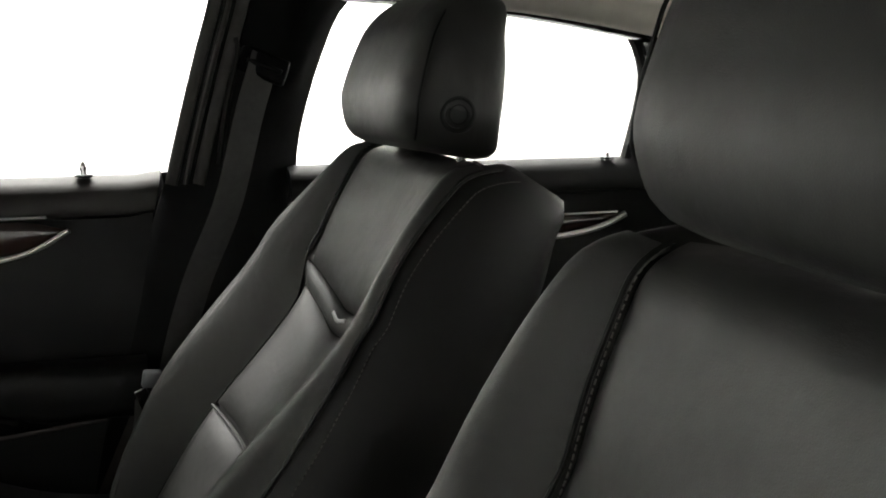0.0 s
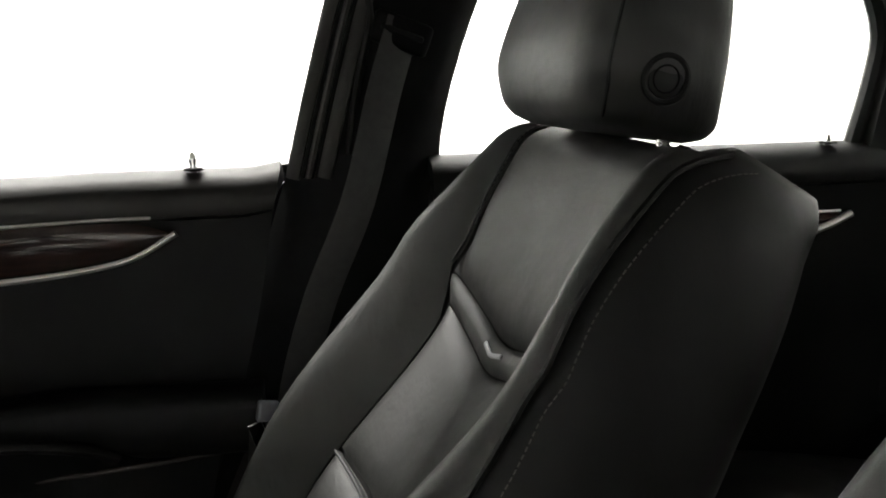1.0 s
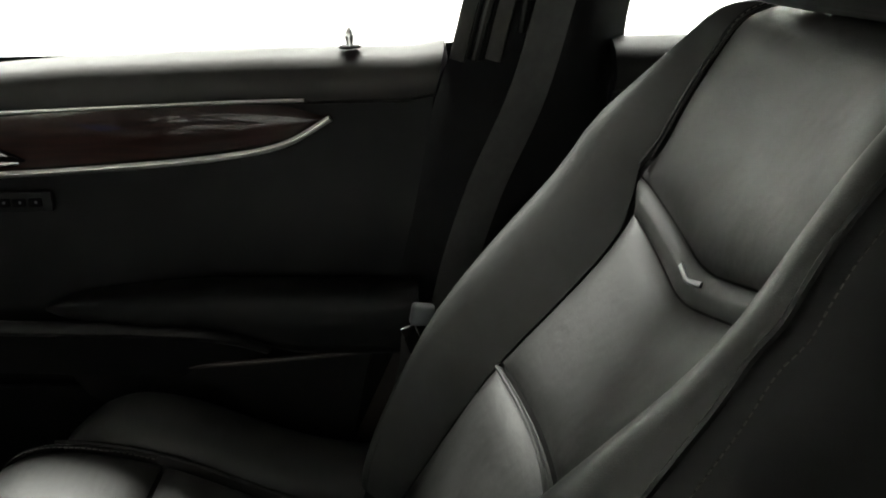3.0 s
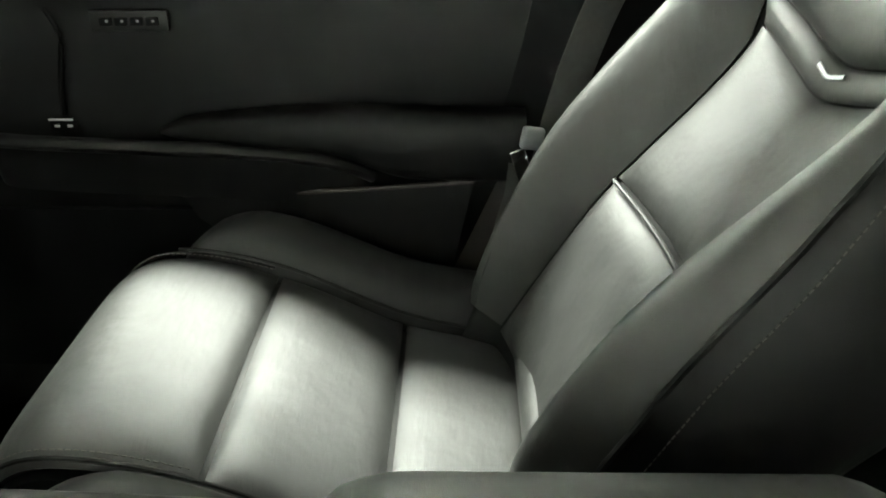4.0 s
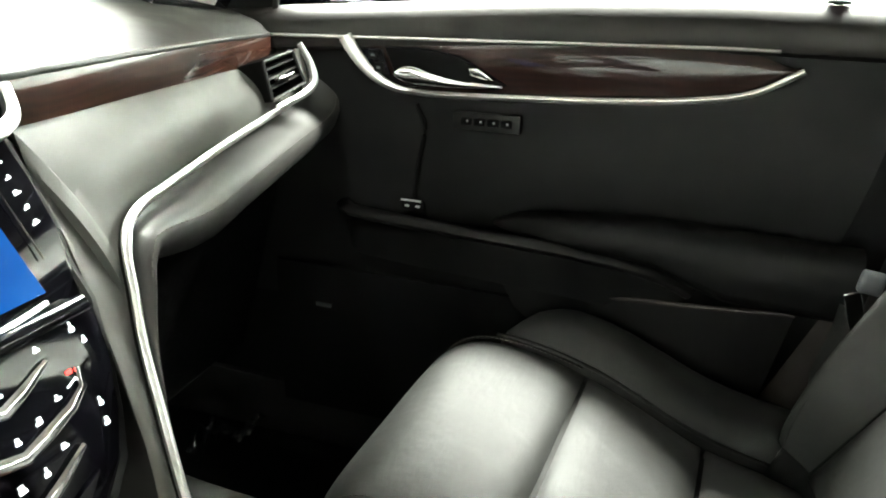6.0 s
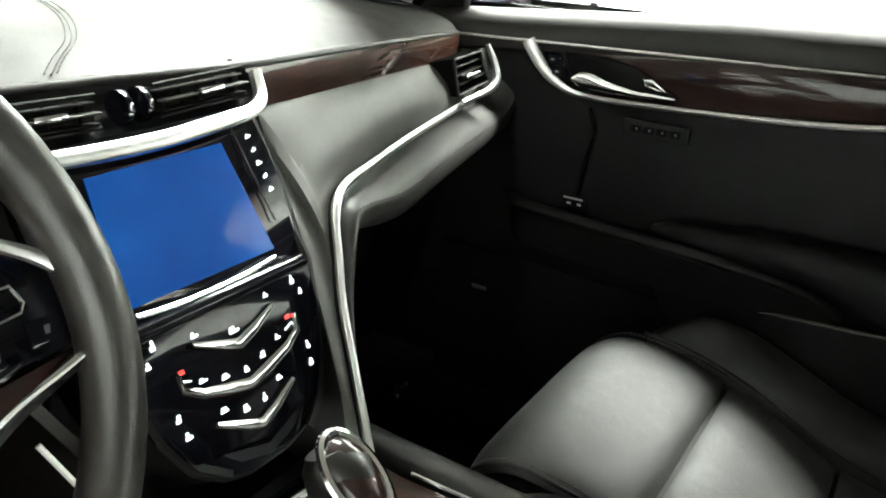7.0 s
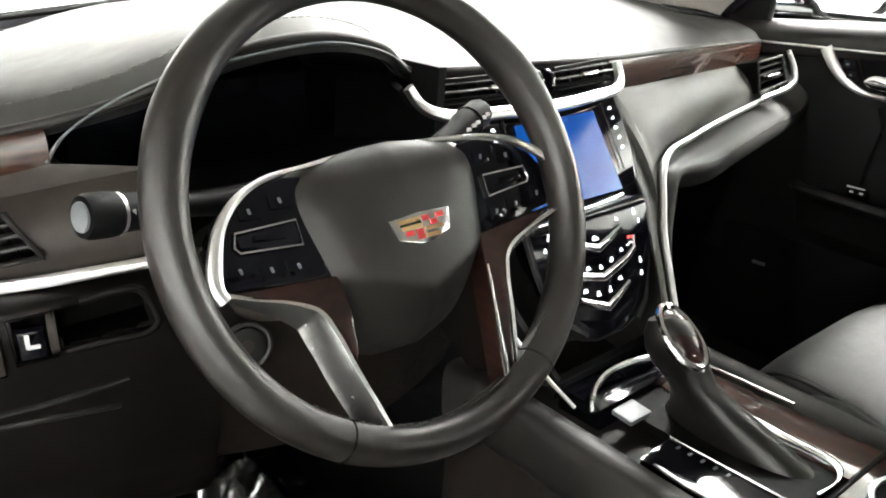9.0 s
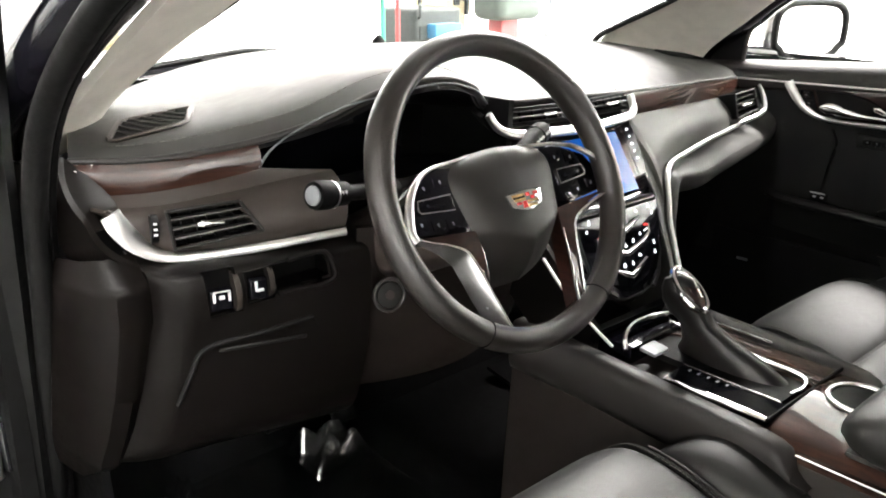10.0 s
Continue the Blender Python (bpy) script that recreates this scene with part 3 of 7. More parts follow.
def passenger_door():
    d = thing("passenger_door", (0.72, -0.1, 0.40), "black leather-trimmed front passenger door, closed", "car door")
    skin = part("door_panel", slab(door_skin(0.385, rear_edge, belt_z, rows=(8, 17)), -0.02), M_DOOR, d, "black grained inner door panel")
    # same door leather; the paler one here stands for light from the window
    part("belt_pad", slab(door_skin(0.385, rear_edge, belt_z, rows=(0, 9)), -0.02), M_RAIL, d, "padded leather top of the door, paler for window light")
    # wood inlay with its chrome outline
    lower = spline([(0.178, 0.951), (0.161, 0.926), (0.139, 0.904), (0.110, 0.889), (0.070, 0.884), (0.0, 0.885), (-0.137, 0.891), (-0.273, 0.902), (-0.337, 0.915), (-0.388, 0.943)], 44)
    wood_lo = spline([(0.300, 0.944), (0.22, 0.940), (0.15, 0.936), (0.128, 0.918), (0.105, 0.897), (0.07, 0.888), (0.0, 0.890), (-0.137, 0.897), (-0.273, 0.908), (-0.337, 0.920), (-0.384, 0.941)], 40)
    P = []
    for v in np.linspace(0, 1, 18):
        row = []
        for y, z in wood_lo:
            top = prof(y, [-0.384, -0.33, -0.2, 0.3], [0.9425, 0.957, 0.960, 0.958])
            bulge = 0.004 * math.sin(math.pi * v) + 0.007
            row.append((0.7 - bulge, y, z * (1 - v) + top * v))
        P.append(row)
    part("wood_inlay", slab(P, 0.006), M_WOOD_Y, d, "glossy dark brown wood inlay")
    path = [(0.688, y, z) for y, z in lower]
    wid = [prof(k / 43, [0, 0.12, 0.3, 1], [0.018, 0.015, 0.008, 0.007]) for k in range(44)]
    part("chrome_strip", ribbon(path, wid, 0.009, (-1, 0, 0.25)), M_SATIN, d, "satin chrome strip")
    part("upper_line", tube([(0.684, y, 0.964 - 0.014 * max(0, (y + 0.3) / 0.5)) for y in np.linspace(0.36, -0.36, 20)], 0.0022, 6), M_SATIN, d, "thin bright line over the wood")
    # handle in its dark cup
    cup = [(0.120, 0.941), (0.060, 0.941), (0.017, 0.934), (-0.012, 0.920), (-0.046, 0.902), (-0.034, 0.897), (0.086, 0.893), (0.104, 0.905)]
    m = Matrix(((0, 0, -1, 0.689), (1, 0, 0, 0), (0, 1, 0, 0), (0, 0, 0, 1)))
    hd = part("handle_cup", plate(list(reversed(cup)), m, 0.004, 0.001), M_BLACK, d, "black handle recess")
    part("cup_rim", tube([m @ Vector((y, z, 0.004)) for y, z in cup], 0.0016, 6, up=(1, 0, 0), closed=True), M_PIANO, hd)
    rows = []
    for u in np.linspace(0, 1, 24):
        y = 0.102 - 0.146 * u
        top = prof(u, [0, 0.06, 0.16, 0.36, 0.65, 1], [0.911, 0.919, 0.921, 0.914, 0.907, 0.9035])
        bot = prof(u, [0, 0.06, 0.2, 0.5, 1], [0.907, 0.901, 0.8985, 0.898, 0.9005])
        fat = 0.004 + 0.010 * math.sin(math.pi * min(1, u + 0.05)) ** 0.6
        rows.append([(0.680 - fat * (0.5 + 0.5 * math.cos(a)) - 0.002, y, (top + bot) / 2 + (top - bot) / 2 * math.sin(a)) for a in np.linspace(0, 2 * math.pi, 14, endpoint=False)])
    part("door_handle", sheet(rows, close_v=True, cap=True), M_CHROME, hd, "polished chrome handle")
    part("handle_tip", plate([(0.004, 0.9215), (-0.010, 0.9225), (-0.032, 0.908), (-0.018, 0.909), (0.000, 0.9115)], m @ Matrix.Translation((0, 0, 0.002)), 0.008, 0.003, 3), M_CHROME, hd)
    sp = part("lock_plate", plate([(0.153, 0.938), (0.140, 0.908), (0.113, 0.904), (0.126, 0.938)], m, 0.004, 0.001), M_PIANO, d, "gloss black lock switch plate")
    for k in range(2):
        sw = part("lock_button", rbox((0.004, 0.015, 0.012), (0.684, 0.137 - 0.008 * k, 0.930 - 0.016 * k), 0.0015), M_BLACK, sp)
        part("icon", rbox((0.001, 0.005, 0.003), (0.6818, 0.137 - 0.008 * k, 0.930 - 0.016 * k), 0), M_GREYCASE, sw)
    # seat switches in a row
    sp = part("seat_switch_panel", rbox((0.006, 0.092, 0.024), (0.690, -0.020, 0.853), 0.003), M_PLASTIC, d, "black seat memory switch panel")
    for k in range(4):
        b = part("switch", rbox((0.005, 0.015, 0.010), (0.686, 0.006 - 0.018 * k, 0.853), 0.002), M_BLACK, sp)
        part("mark", rbox((0.001, 0.0026, 0.0026), (0.683, 0.004 - 0.018 * k, 0.854), 0), M_GREYCASE, b)
    # front seam of the upper panel
    part("panel_seam", tube(spline([(0.691, 0.078, 0.868), (0.690, 0.066, 0.84), (0.690, 0.075, 0.79), (0.691, 0.082, 0.74)], 14), 0.0028, 6), M_BLACK, d, "dark panel joint")
    part("trunk_button", rbox((0.006, 0.034, 0.014), (0.690, 0.083, 0.727), 0.002), M_BLACK, d)
    lb = part("button_label", rbox((0.001, 0.030, 0.0025), (0.6865, 0.085, 0.735), 0), M_PRINT, d)
    for k in (-1, 1):
        part("mark", rbox((0.001, 0.006, 0.003), (0.6865, 0.083 + k * 0.008, 0.727), 0), M_PRINT, lb)
    # padded arm rest and the ledge below
    rows = []
    for u in np.linspace(0, 1, 26):
        y = -0.035 - u * 0.445
        grow = prof(u, [0, 0.08, 0.35, 1], [0.10, 0.55, 1.0, 1.0])
        zt = prof(u, [0, 0.1, 0.5, 1.0], [0.722, 0.742, 0.757, 0.752])
        zl = prof(u, [0, 0.1, 0.45, 0.7, 1.0], [0.716, 0.716, 0.708, 0.672, 0.668])
        depth = 0.062 * grow + 0.006
        r = []
        for a in np.linspace(0, 2 * math.pi, 18, endpoint=False):
            c, s = math.cos(a), math.sin(a)
            r.append((0.698 - depth * (0.5 + 0.5 * np.sign(c) * abs(c) ** 0.55), y, (zt + zl) / 2 + (zt - zl) / 2 * np.sign(s) * abs(s) ** 0.6))
        rows.append(r)
    part("arm_rest", sheet(rows, close_v=True, cap=True), M_DOOR, d, "padded black leather arm rest")
    led = spline([(0.690, 0.190, 0.716), (0.670, 0.172, 0.717), (0.655, 0.125, 0.718), (0.644, 0.0, 0.716), (0.642, -0.15, 0.710), (0.650, -0.22, 0.700), (0.664, -0.265, 0.684), (0.680, -0.295, 0.664)], 36)
    part("ledge", tube(led, 0.011, 10, flat=0.8), M_PLASTIC, d, "dark plastic ledge")
    P = [[(x + (0.001 if j == 0 else 0.018 * (j / 5)), y, z - 0.070 * (j / 5)) for x, y, z in led] for j in range(6)]
    part("ledge_face", slab(P, 0.01), M_DOOR, d)
    # map pocket
    P = []
    for v in np.linspace(0, 1, 8):
        row = []
        for u in np.linspace(0, 1, 20):
            y = -0.055 - 0.365 * u + 0.11 * v * (1 - u) * -1 + 0.05 * v * u
            z = (0.640 + 0.018 * u) * (1 - v) + 0.42 * v
            row.append((0.662 + 0.02 * v + 0.010 * (2 * u - 1) ** 2, y, z))
        P.append(row)
    part("map_pocket", slab(P, 0.008), M_PLASTIC, d, "dark plastic map pocket")
    part("pocket_rim", tube([(0.664 + 0.010 * (2 * u - 1) ** 2, -0.055 - 0.365 * u, 0.641 + 0.018 * u) for u in np.linspace(0, 1, 20)], 0.0035, 8), M_PLASTIC_WARM, d)
    P = [[(0.675, y, z) for y in np.linspace(0.30, -0.09, 8)] for z in np.linspace(0.62, 0.38, 5)]
    part("speaker_panel", slab(P, 0.008), M_BLACK, d, "black perforated speaker panel")
    part("speaker_badge", rbox((0.003, 0.026, 0.006), (0.6735, 0.222, 0.558), 0.001, 1), M_GREYCASE, d, "small grey badge on the speaker panel")
    # lock pin
    lp = part("lock_pin", tube([(0.712, -0.411, 1.014), (0.712, -0.411, 1.019), (0.712, -0.411, 1.028), (0.712, -0.411, 1.034), (0.712, -0.411, 1.038)], 0.0055, 12, up=(1, 0, 0), taper=[1.0, 0.75, 1.0, 0.8, 0.25]), M_CHROME, d, "small chrome-tipped lock pin")
    part("ferrule", disc(pose(0.712, -0.411, 1.0155), 0.012, 0.003, 0.0015), M_BLACK, lp)
    # window frame: rear channel and the sill seal
    run = spline([(-0.522, 1.000), (-0.541, 1.075), (-0.572, 1.19), (-0.593, 1.262), (-0.60, 1.30)], 16)
    for k, (off, wide, x, mat) in enumerate(((-0.008, 0.017, 0.716, M_TRIM), (-0.019, 0.008, 0.724, M_RUBBER), (-0.0285, 0.007, 0.713, M_TRIM), (-0.036, 0.008, 0.722, M_RUBBER), (-0.0475, 0.017, 0.711, M_TRIM))):
        part("window_channel", ribbon([(x - 0.10 * max(0, z - 1.05), y + off, z) for y, z in run], wide, 0.008, (-1, 0.25, 0.1)), mat, d, "ribbed window channel")
    part("sill_seal", tube([(0.748, y, belt_z(y) - 0.008) for y in np.linspace(0.36, -0.53, 12)], 0.006, 6), M_RUBBER, d)
    P = [[(0.752 - 0.11 * (z - 1.0), y if z < 1.05 else min(y, 0.42 - 1.55 * (z - 1.0)), z) for y in np.linspace(0.36, -0.56, 6)] for z in np.linspace(0.99, 1.30, 6)]
    g = part("window_pane", slab(P, 0.004), M_GLASS, d, "clear side window")
    g.visible_shadow = False
    # black quarter trim at the mirror
    tri = []
    for z in np.linspace(0.968, 1.115, 10):
        y0, y1 = prof(z, [0.968, 1.0, 1.065, 1.115], [0.425, 0.40, 0.315, 0.245]), prof(z, [0.968, 1.015, 1.04, 1.09, 1.115], [0.306, 0.302, 0.295, 0.262, 0.238])
        tri.append([(0.722 - 0.10 * max(0, z - 1.0), y0 + (y1 - y0) * u, z) for u in np.linspace(0, 1, 6)])
    part("mirror_corner", slab(tri, 0.012), M_BLACK, d, "black triangular mirror corner trim")
    part("corner_edge", ribbon([(p[-1][0] - 0.004, p[-1][1] - 0.003, p[-1][2]) for p in tri], 0.008, 0.006, (-1, -0.4, 0)), M_TRIM, d, "grey edge of the mirror corner")


passenger_door()


def rear_passenger_door():
    d = thing("rear_door", (0.72, -1.0, 0.40), "black leather-trimmed rear passenger door, closed", "car door")
    part("door_panel", slab(door_skin(-0.705, lambda z: -1.40, lambda y: 1.018, 0.705), -0.02), M_DOOR, d, "black grained inner door panel")
    lower = spline([(-0.80, 0.885), (-0.95, 0.882), (-1.12, 0.886), (-1.22, 0.893), (-1.27, 0.905), (-1.308, 0.922)], 26)
    P = [[(0.705 - 0.004 - 0.008 * math.sin(math.pi * v), y, z * (1 - v) + v * prof(y, [-1.308, -1.27, -1.2, -0.8], [0.923, 0.926, 0.926, 0.93])) for y, z in lower] for v in np.linspace(0, 1, 5)]
    part("wood_inlay", slab(P, 0.006), M_WOOD_Y, d, "glossy dark brown wood inlay")
    part("chrome_strip", ribbon([(0.695, y, z) for y, z in lower], 0.010, 0.008, (-1, 0, 0.2)), M_SATIN, d, "satin chrome strip")
    part("upper_line", tube([(0.692, y, 0.927) for y in np.linspace(-0.80, -1.29, 10)], 0.002, 6), M_SATIN, d)
    lp = part("lock_pin", tube([(0.715, -1.277, 1.018), (0.715, -1.277, 1.024), (0.715, -1.277, 1.032)], 0.006, 10, up=(1, 0, 0), taper=[1, 0.8, 0.5]), M_CHROME, d)
    part("ferrule", disc(pose(0.715, -1.277, 1.020), 0.012, 0.003, 0.0015), M_BLACK, lp)
    part("window_channel", tube([(0.73, y, z) for y, z in spline([(-1.322, 1.0), (-1.345, 1.10), (-1.352, 1.17), (-1.325, 1.235), (-1.29, 1.262)], 12)], 0.012, 8, up=(1, 0, 0)), M_PLASTIC, d, "dark window channel")
    part("frame_corner", tube([(0.735, y, z) for y, z in ((-1.365, 1.0), (-1.385, 1.12), (-1.39, 1.25))], 0.035, 8, up=(1, 0, 0)), M_PLASTIC, d)
    part("pull_cup", rbox((0.03, 0.30, 0.03), (0.69, -1.05, 0.76), 0.012, 3), M_DOOR, d)
    P = [[(0.752 - 0.11 * (z - 1.0), y, z) for y in np.linspace(-0.74, -1.36, 5)] for z in np.linspace(1.0, 1.30, 5)]
    g = part("window_pane", slab(P, 0.004), M_GLASS, d, "clear rear side window")
    g.visible_shadow = False


rear_passenger_door()
for sx in (-1, 1):
    cp = [[(sx * (0.745 - 0.06 * max(0, z - 1.0) * 3), -1.385 - 0.30 * u - 0.02 * max(0, z - 1.0), z) for u in np.linspace(0, 1, 30)] for z in np.linspace(0.30, 1.30, 60)]
    light = [(-1.505, 1.045), (-1.478, 1.10), (-1.462, 1.16), (-1.470, 1.20), (-1.50, 1.225), (-1.64, 1.175), (-1.66, 1.12), (-1.66, 1.045)]
    facing = Matrix(((0, 0, 1, sx * 0.725), (1, 0, 0, 0), (0, 1, 0, 0), (0, 0, 0, 1)))
    solid("pillar_c", cut(slab(cp, 0.03), facing, light, 0.08), M_PLASTIC, "dark plastic rear pillar trim with a small quarter window", "pillar")
    g = solid("window_quarter", plate(light[::-1] if sx > 0 else light, facing @ Matrix.Translation((0, 0, sx * 0.012)), 0.004), M_GLASS, "small clear quarter window", "window")
    g.visible_shadow = False


def b_pillar():
    """Middle pillar on the passenger side with its trims."""
    front = spline([(-0.33, 0.40), (-0.38, 0.60), (-0.455, 0.80), (-0.515, 0.98), (-0.565, 1.12), (-0.610, 1.25), (-0.62, 1.31)], 24)
    back = spline([(-0.80, 0.40), (-0.78, 0.60), (-0.74, 0.80), (-0.722, 0.98), (-0.727, 1.06), (-0.762, 1.19), (-0.80, 1.27), (-0.86, 1.31)], 24)
    P = []
    for f, b in zip(front, back):
        row = []
        for u in np.linspace(0, 1, 9):
            y, z = f[0] * (1 - u) + b[0] * u, f[1] * (1 - u) + b[1] * u
            row.append((0.742 - 0.036 * math.sin(math.pi * u) ** 0.6 - 0.10 * max(0, z - 1.05), y, z))
        P.append(row)
    grip = [(0.706 - 0.10 * max(0, z - 1.05), y, z) for y, z in spline([(-0.600, 1.03), (-0.614, 1.12), (-0.630, 1.19), (-0.628, 1.215)], 12)]
    solid("pillar_rib", tube(grip, 0.005, 8, up=(1, 0, 0)), M_PLASTIC, "dark raised rib along the pillar trim", "trim")
    solid("pillar_b_passenger", slab(P, -0.04), M_BLACK, "black plastic middle pillar trim", "pillar")
    low = [[(0.716 - 0.030 * math.sin(math.pi * (0.12 + 0.8 * u)), -0.402 - 0.44 * (z - 0.536) - 0.17 * u, z - 0.010 * u) for u in np.linspace(0, 1, 8)] for z in np.linspace(0.40, 0.660, 8)]
    solid("pillar_lower_trim", slab(low, 0.012), M_PLASTIC_WARM, "grey plastic lower pillar trim", "trim")


b_pillar()


def seat_belt():
    b = thing("seat_belt", (0.70, -0.50, 0.45), "grey webbing seat belt hanging on the passenger pillar", "seat belt")
    path = spline([(0.692, -0.672, 1.190), (0.686, -0.647, 1.116), (0.680, -0.606, 0.97), (0.674, -0.556, 0.855), (0.665, -0.520, 0.74), (0.655, -0.50, 0.62), (0.640, -0.50, 0.55)], 40)
    part("strap", ribbon(path, 0.046, 0.0016, (-1, -0.4, 0.1)), M_WEB, b, "ribbed grey webbing")
    gd = part("guide", rbox((0.02, 0.075, 0.040), (0.695, -0.668, 1.175), 0.01, 3, (20, 0, 0)), M_BLACK, b, "black belt guide")
    part("slot", rbox((0.004, 0.055, 0.008), (0.684, -0.668, 1.175), 0.002, 1, (20, 0, 0)), M_RUBBER, gd)
    tg = part("tongue", rbox((0.012, 0.026, 0.026), (0.604, -0.484, 0.740), 0.0100, 5, (10, 0, 10)), M_GREYCASE, b, "dull grey tongue grip")
    part("tongue_plate", rbox((0.003, 0.018, 0.045), (0.606, -0.474, 0.704), 0.001, 1, (-18, 0, 10)), M_CHROME, tg, "bright steel tongue")
    fold = spline([(0.612, -0.478, 0.70), (0.616, -0.474, 0.66), (0.618, -0.462, 0.60), (0.615, -0.478, 0.56), (0.612, -0.50, 0.52)], 16)
    part("lap_strap", ribbon(fold, 0.044, 0.0016, (-0.8, 0.55, 0.1)), M_WEB, b)
    an = part("anchor", rbox((0.03, 0.05, 0.03), (0.610, -0.49, 0.545), 0.008, 3, (0, 0, 20)), M_BLACK, b)
    part("anchor_bolt", disc(pose(0.594, -0.485, 0.548, 0, -90, 0), 0.009, 0.004), M_SATIN, an)


seat_belt()


def side_mirror():
    m = thing("side_mirror", (0.80, 0.32, 1.0), "black door mirror outside the passenger window", "mirror")
    f = pose(0.955, 0.282, 1.034, 90, 0, -22)
    blob = lambda hw, hh: [(hw * np.sign(math.cos(a)) * abs(math.cos(a)) ** 0.55 * (1 - 0.10 * (math.sin(a) < -0.4)), hh * np.sign(math.sin(a)) * abs(math.sin(a)) ** 0.6) for a in np.linspace(0, 2 * math.pi, 40, endpoint=False)]
    rows = [[f @ Vector((x * k + 0.006, y * k, z)) for x, y in blob(0.108, 0.070)] for k, z in ((0.45, -0.085), (0.75, -0.070), (0.94, -0.040), (1.0, -0.010), (1.0, 0.008))]
    part("case", sheet(rows, close_v=True, cap=True), M_BODY, m, "glossy black mirror case")
    rim = part("bezel", tube([f @ Vector((x, y, 0.010)) for x, y in blob(0.099, 0.062)], 0.0085, 8, up=(0, -1, 0), closed=True), M_RUBBER, m, "matt black bezel")
    part("glass", plate(blob(0.096, 0.059), f @ Matrix.Translation((0, 0, 0.007)), 0.004), M_MIRROR, m, "bright mirror glass")
    part("foot", tube([(0.755, 0.36, 1.0), (0.80, 0.345, 0.990), (0.87, 0.32, 0.985)], 0.022, 10, flat=0.7), M_BODY, m)


side_mirror()


# ---- outer body: roof skin, sides, boot and wheels ----
def car_body():
    car = thing("sedan", (0, 0, 0.0), "glossy black four-door sedan standing in the hall", "car")
    skin = [[(x, y, 1.432 - 0.085 * (x / 0.62) ** 2 - 0.03 * max(0, (y + 0.35) / 0.3) - 0.05 * max(0, (-1.1 - y) / 0.6)) for x in np.linspace(-0.66, 0.66, 15)] for y in np.linspace(0.10, -1.72, 15)]
    part("roof", slab(skin, 0.008), M_BODY, car, "glossy black roof")

    def side(sx, y0, y1, top, name, label):
        P = [[(sx * (0.90 + 0.035 * math.sin(math.pi * v) - 0.10 * max(0, -1.9 - y) - 0.10 * max(0, y - 0.9)), y, 0.26 + (top(y) - 0.26) * v) for y in np.linspace(y0, y1, 14)] for v in np.linspace(0, 1, 9)]
        return part(name, slab(P, 0.02), M_BODY, car, label)

    belt = lambda y: 0.985 if y < 0.5 else 0.985 - 0.07 * (y - 0.5)
    side(1, 1.95, 0.46, belt, "fender", "glossy black front wing")
    side(1, 0.455, -0.62, belt, "door_skin", "glossy black outer skin of the front passenger door")
    side(1, -0.625, -1.45, belt, "door_skin", "glossy black outer skin of the rear passenger door")
    side(1, -1.455, -2.60, belt, "rear_wing", "glossy black rear wing")
    side(-1, -0.90, -1.55, belt, "door_skin", "glossy black outer skin of the rear driver-side door")
    side(-1, -1.555, -2.60, belt, "rear_wing", "glossy black rear wing")
    deck = [[(x, y, 1.235 - 0.26 * min(1, (-1.66 - y) / 0.45) - 0.03 * (x / 0.8) ** 2 - 0.10 * max(0, (-2.3 - y) / 0.35)) for x in np.linspace(-0.82, 0.82, 13)] for y in np.linspace(-2.13, -2.66, 9)]
    part("boot_lid", slab(deck, 0.02), M_BODY, car)
    for y, n in ((2.16, "front_bumper"), (-2.66, "rear_bumper")):
        P = [[(x, y - np.sign(y) * 0.16 * (x / 0.86) ** 2, z) for x in np.linspace(-0.88, 0.88, 13)] for z in np.linspace(0.24, 0.88, 7)]
        part(n, slab(P, 0.03), M_BODY, car)
    for sx in (-1, 1):
        for y in (1.30, -1.62):
            turn = pose(sx * 0.71, y, 0.335, 0, 90 * sx, 0)
            w = part("wheel", disc(turn, 0.335, 0.20, 0.04, 36), M_RUBBER, car, "black rubber tyre")
            part("rim", disc(turn @ Matrix.Translation((0, 0, 0.192)), 0.235, 0.012, 0.006, 32), M_SATIN, w)


car_body()


# ---- seats ----
SEAT_Y, SEAT_Z = -0.47, 0.53


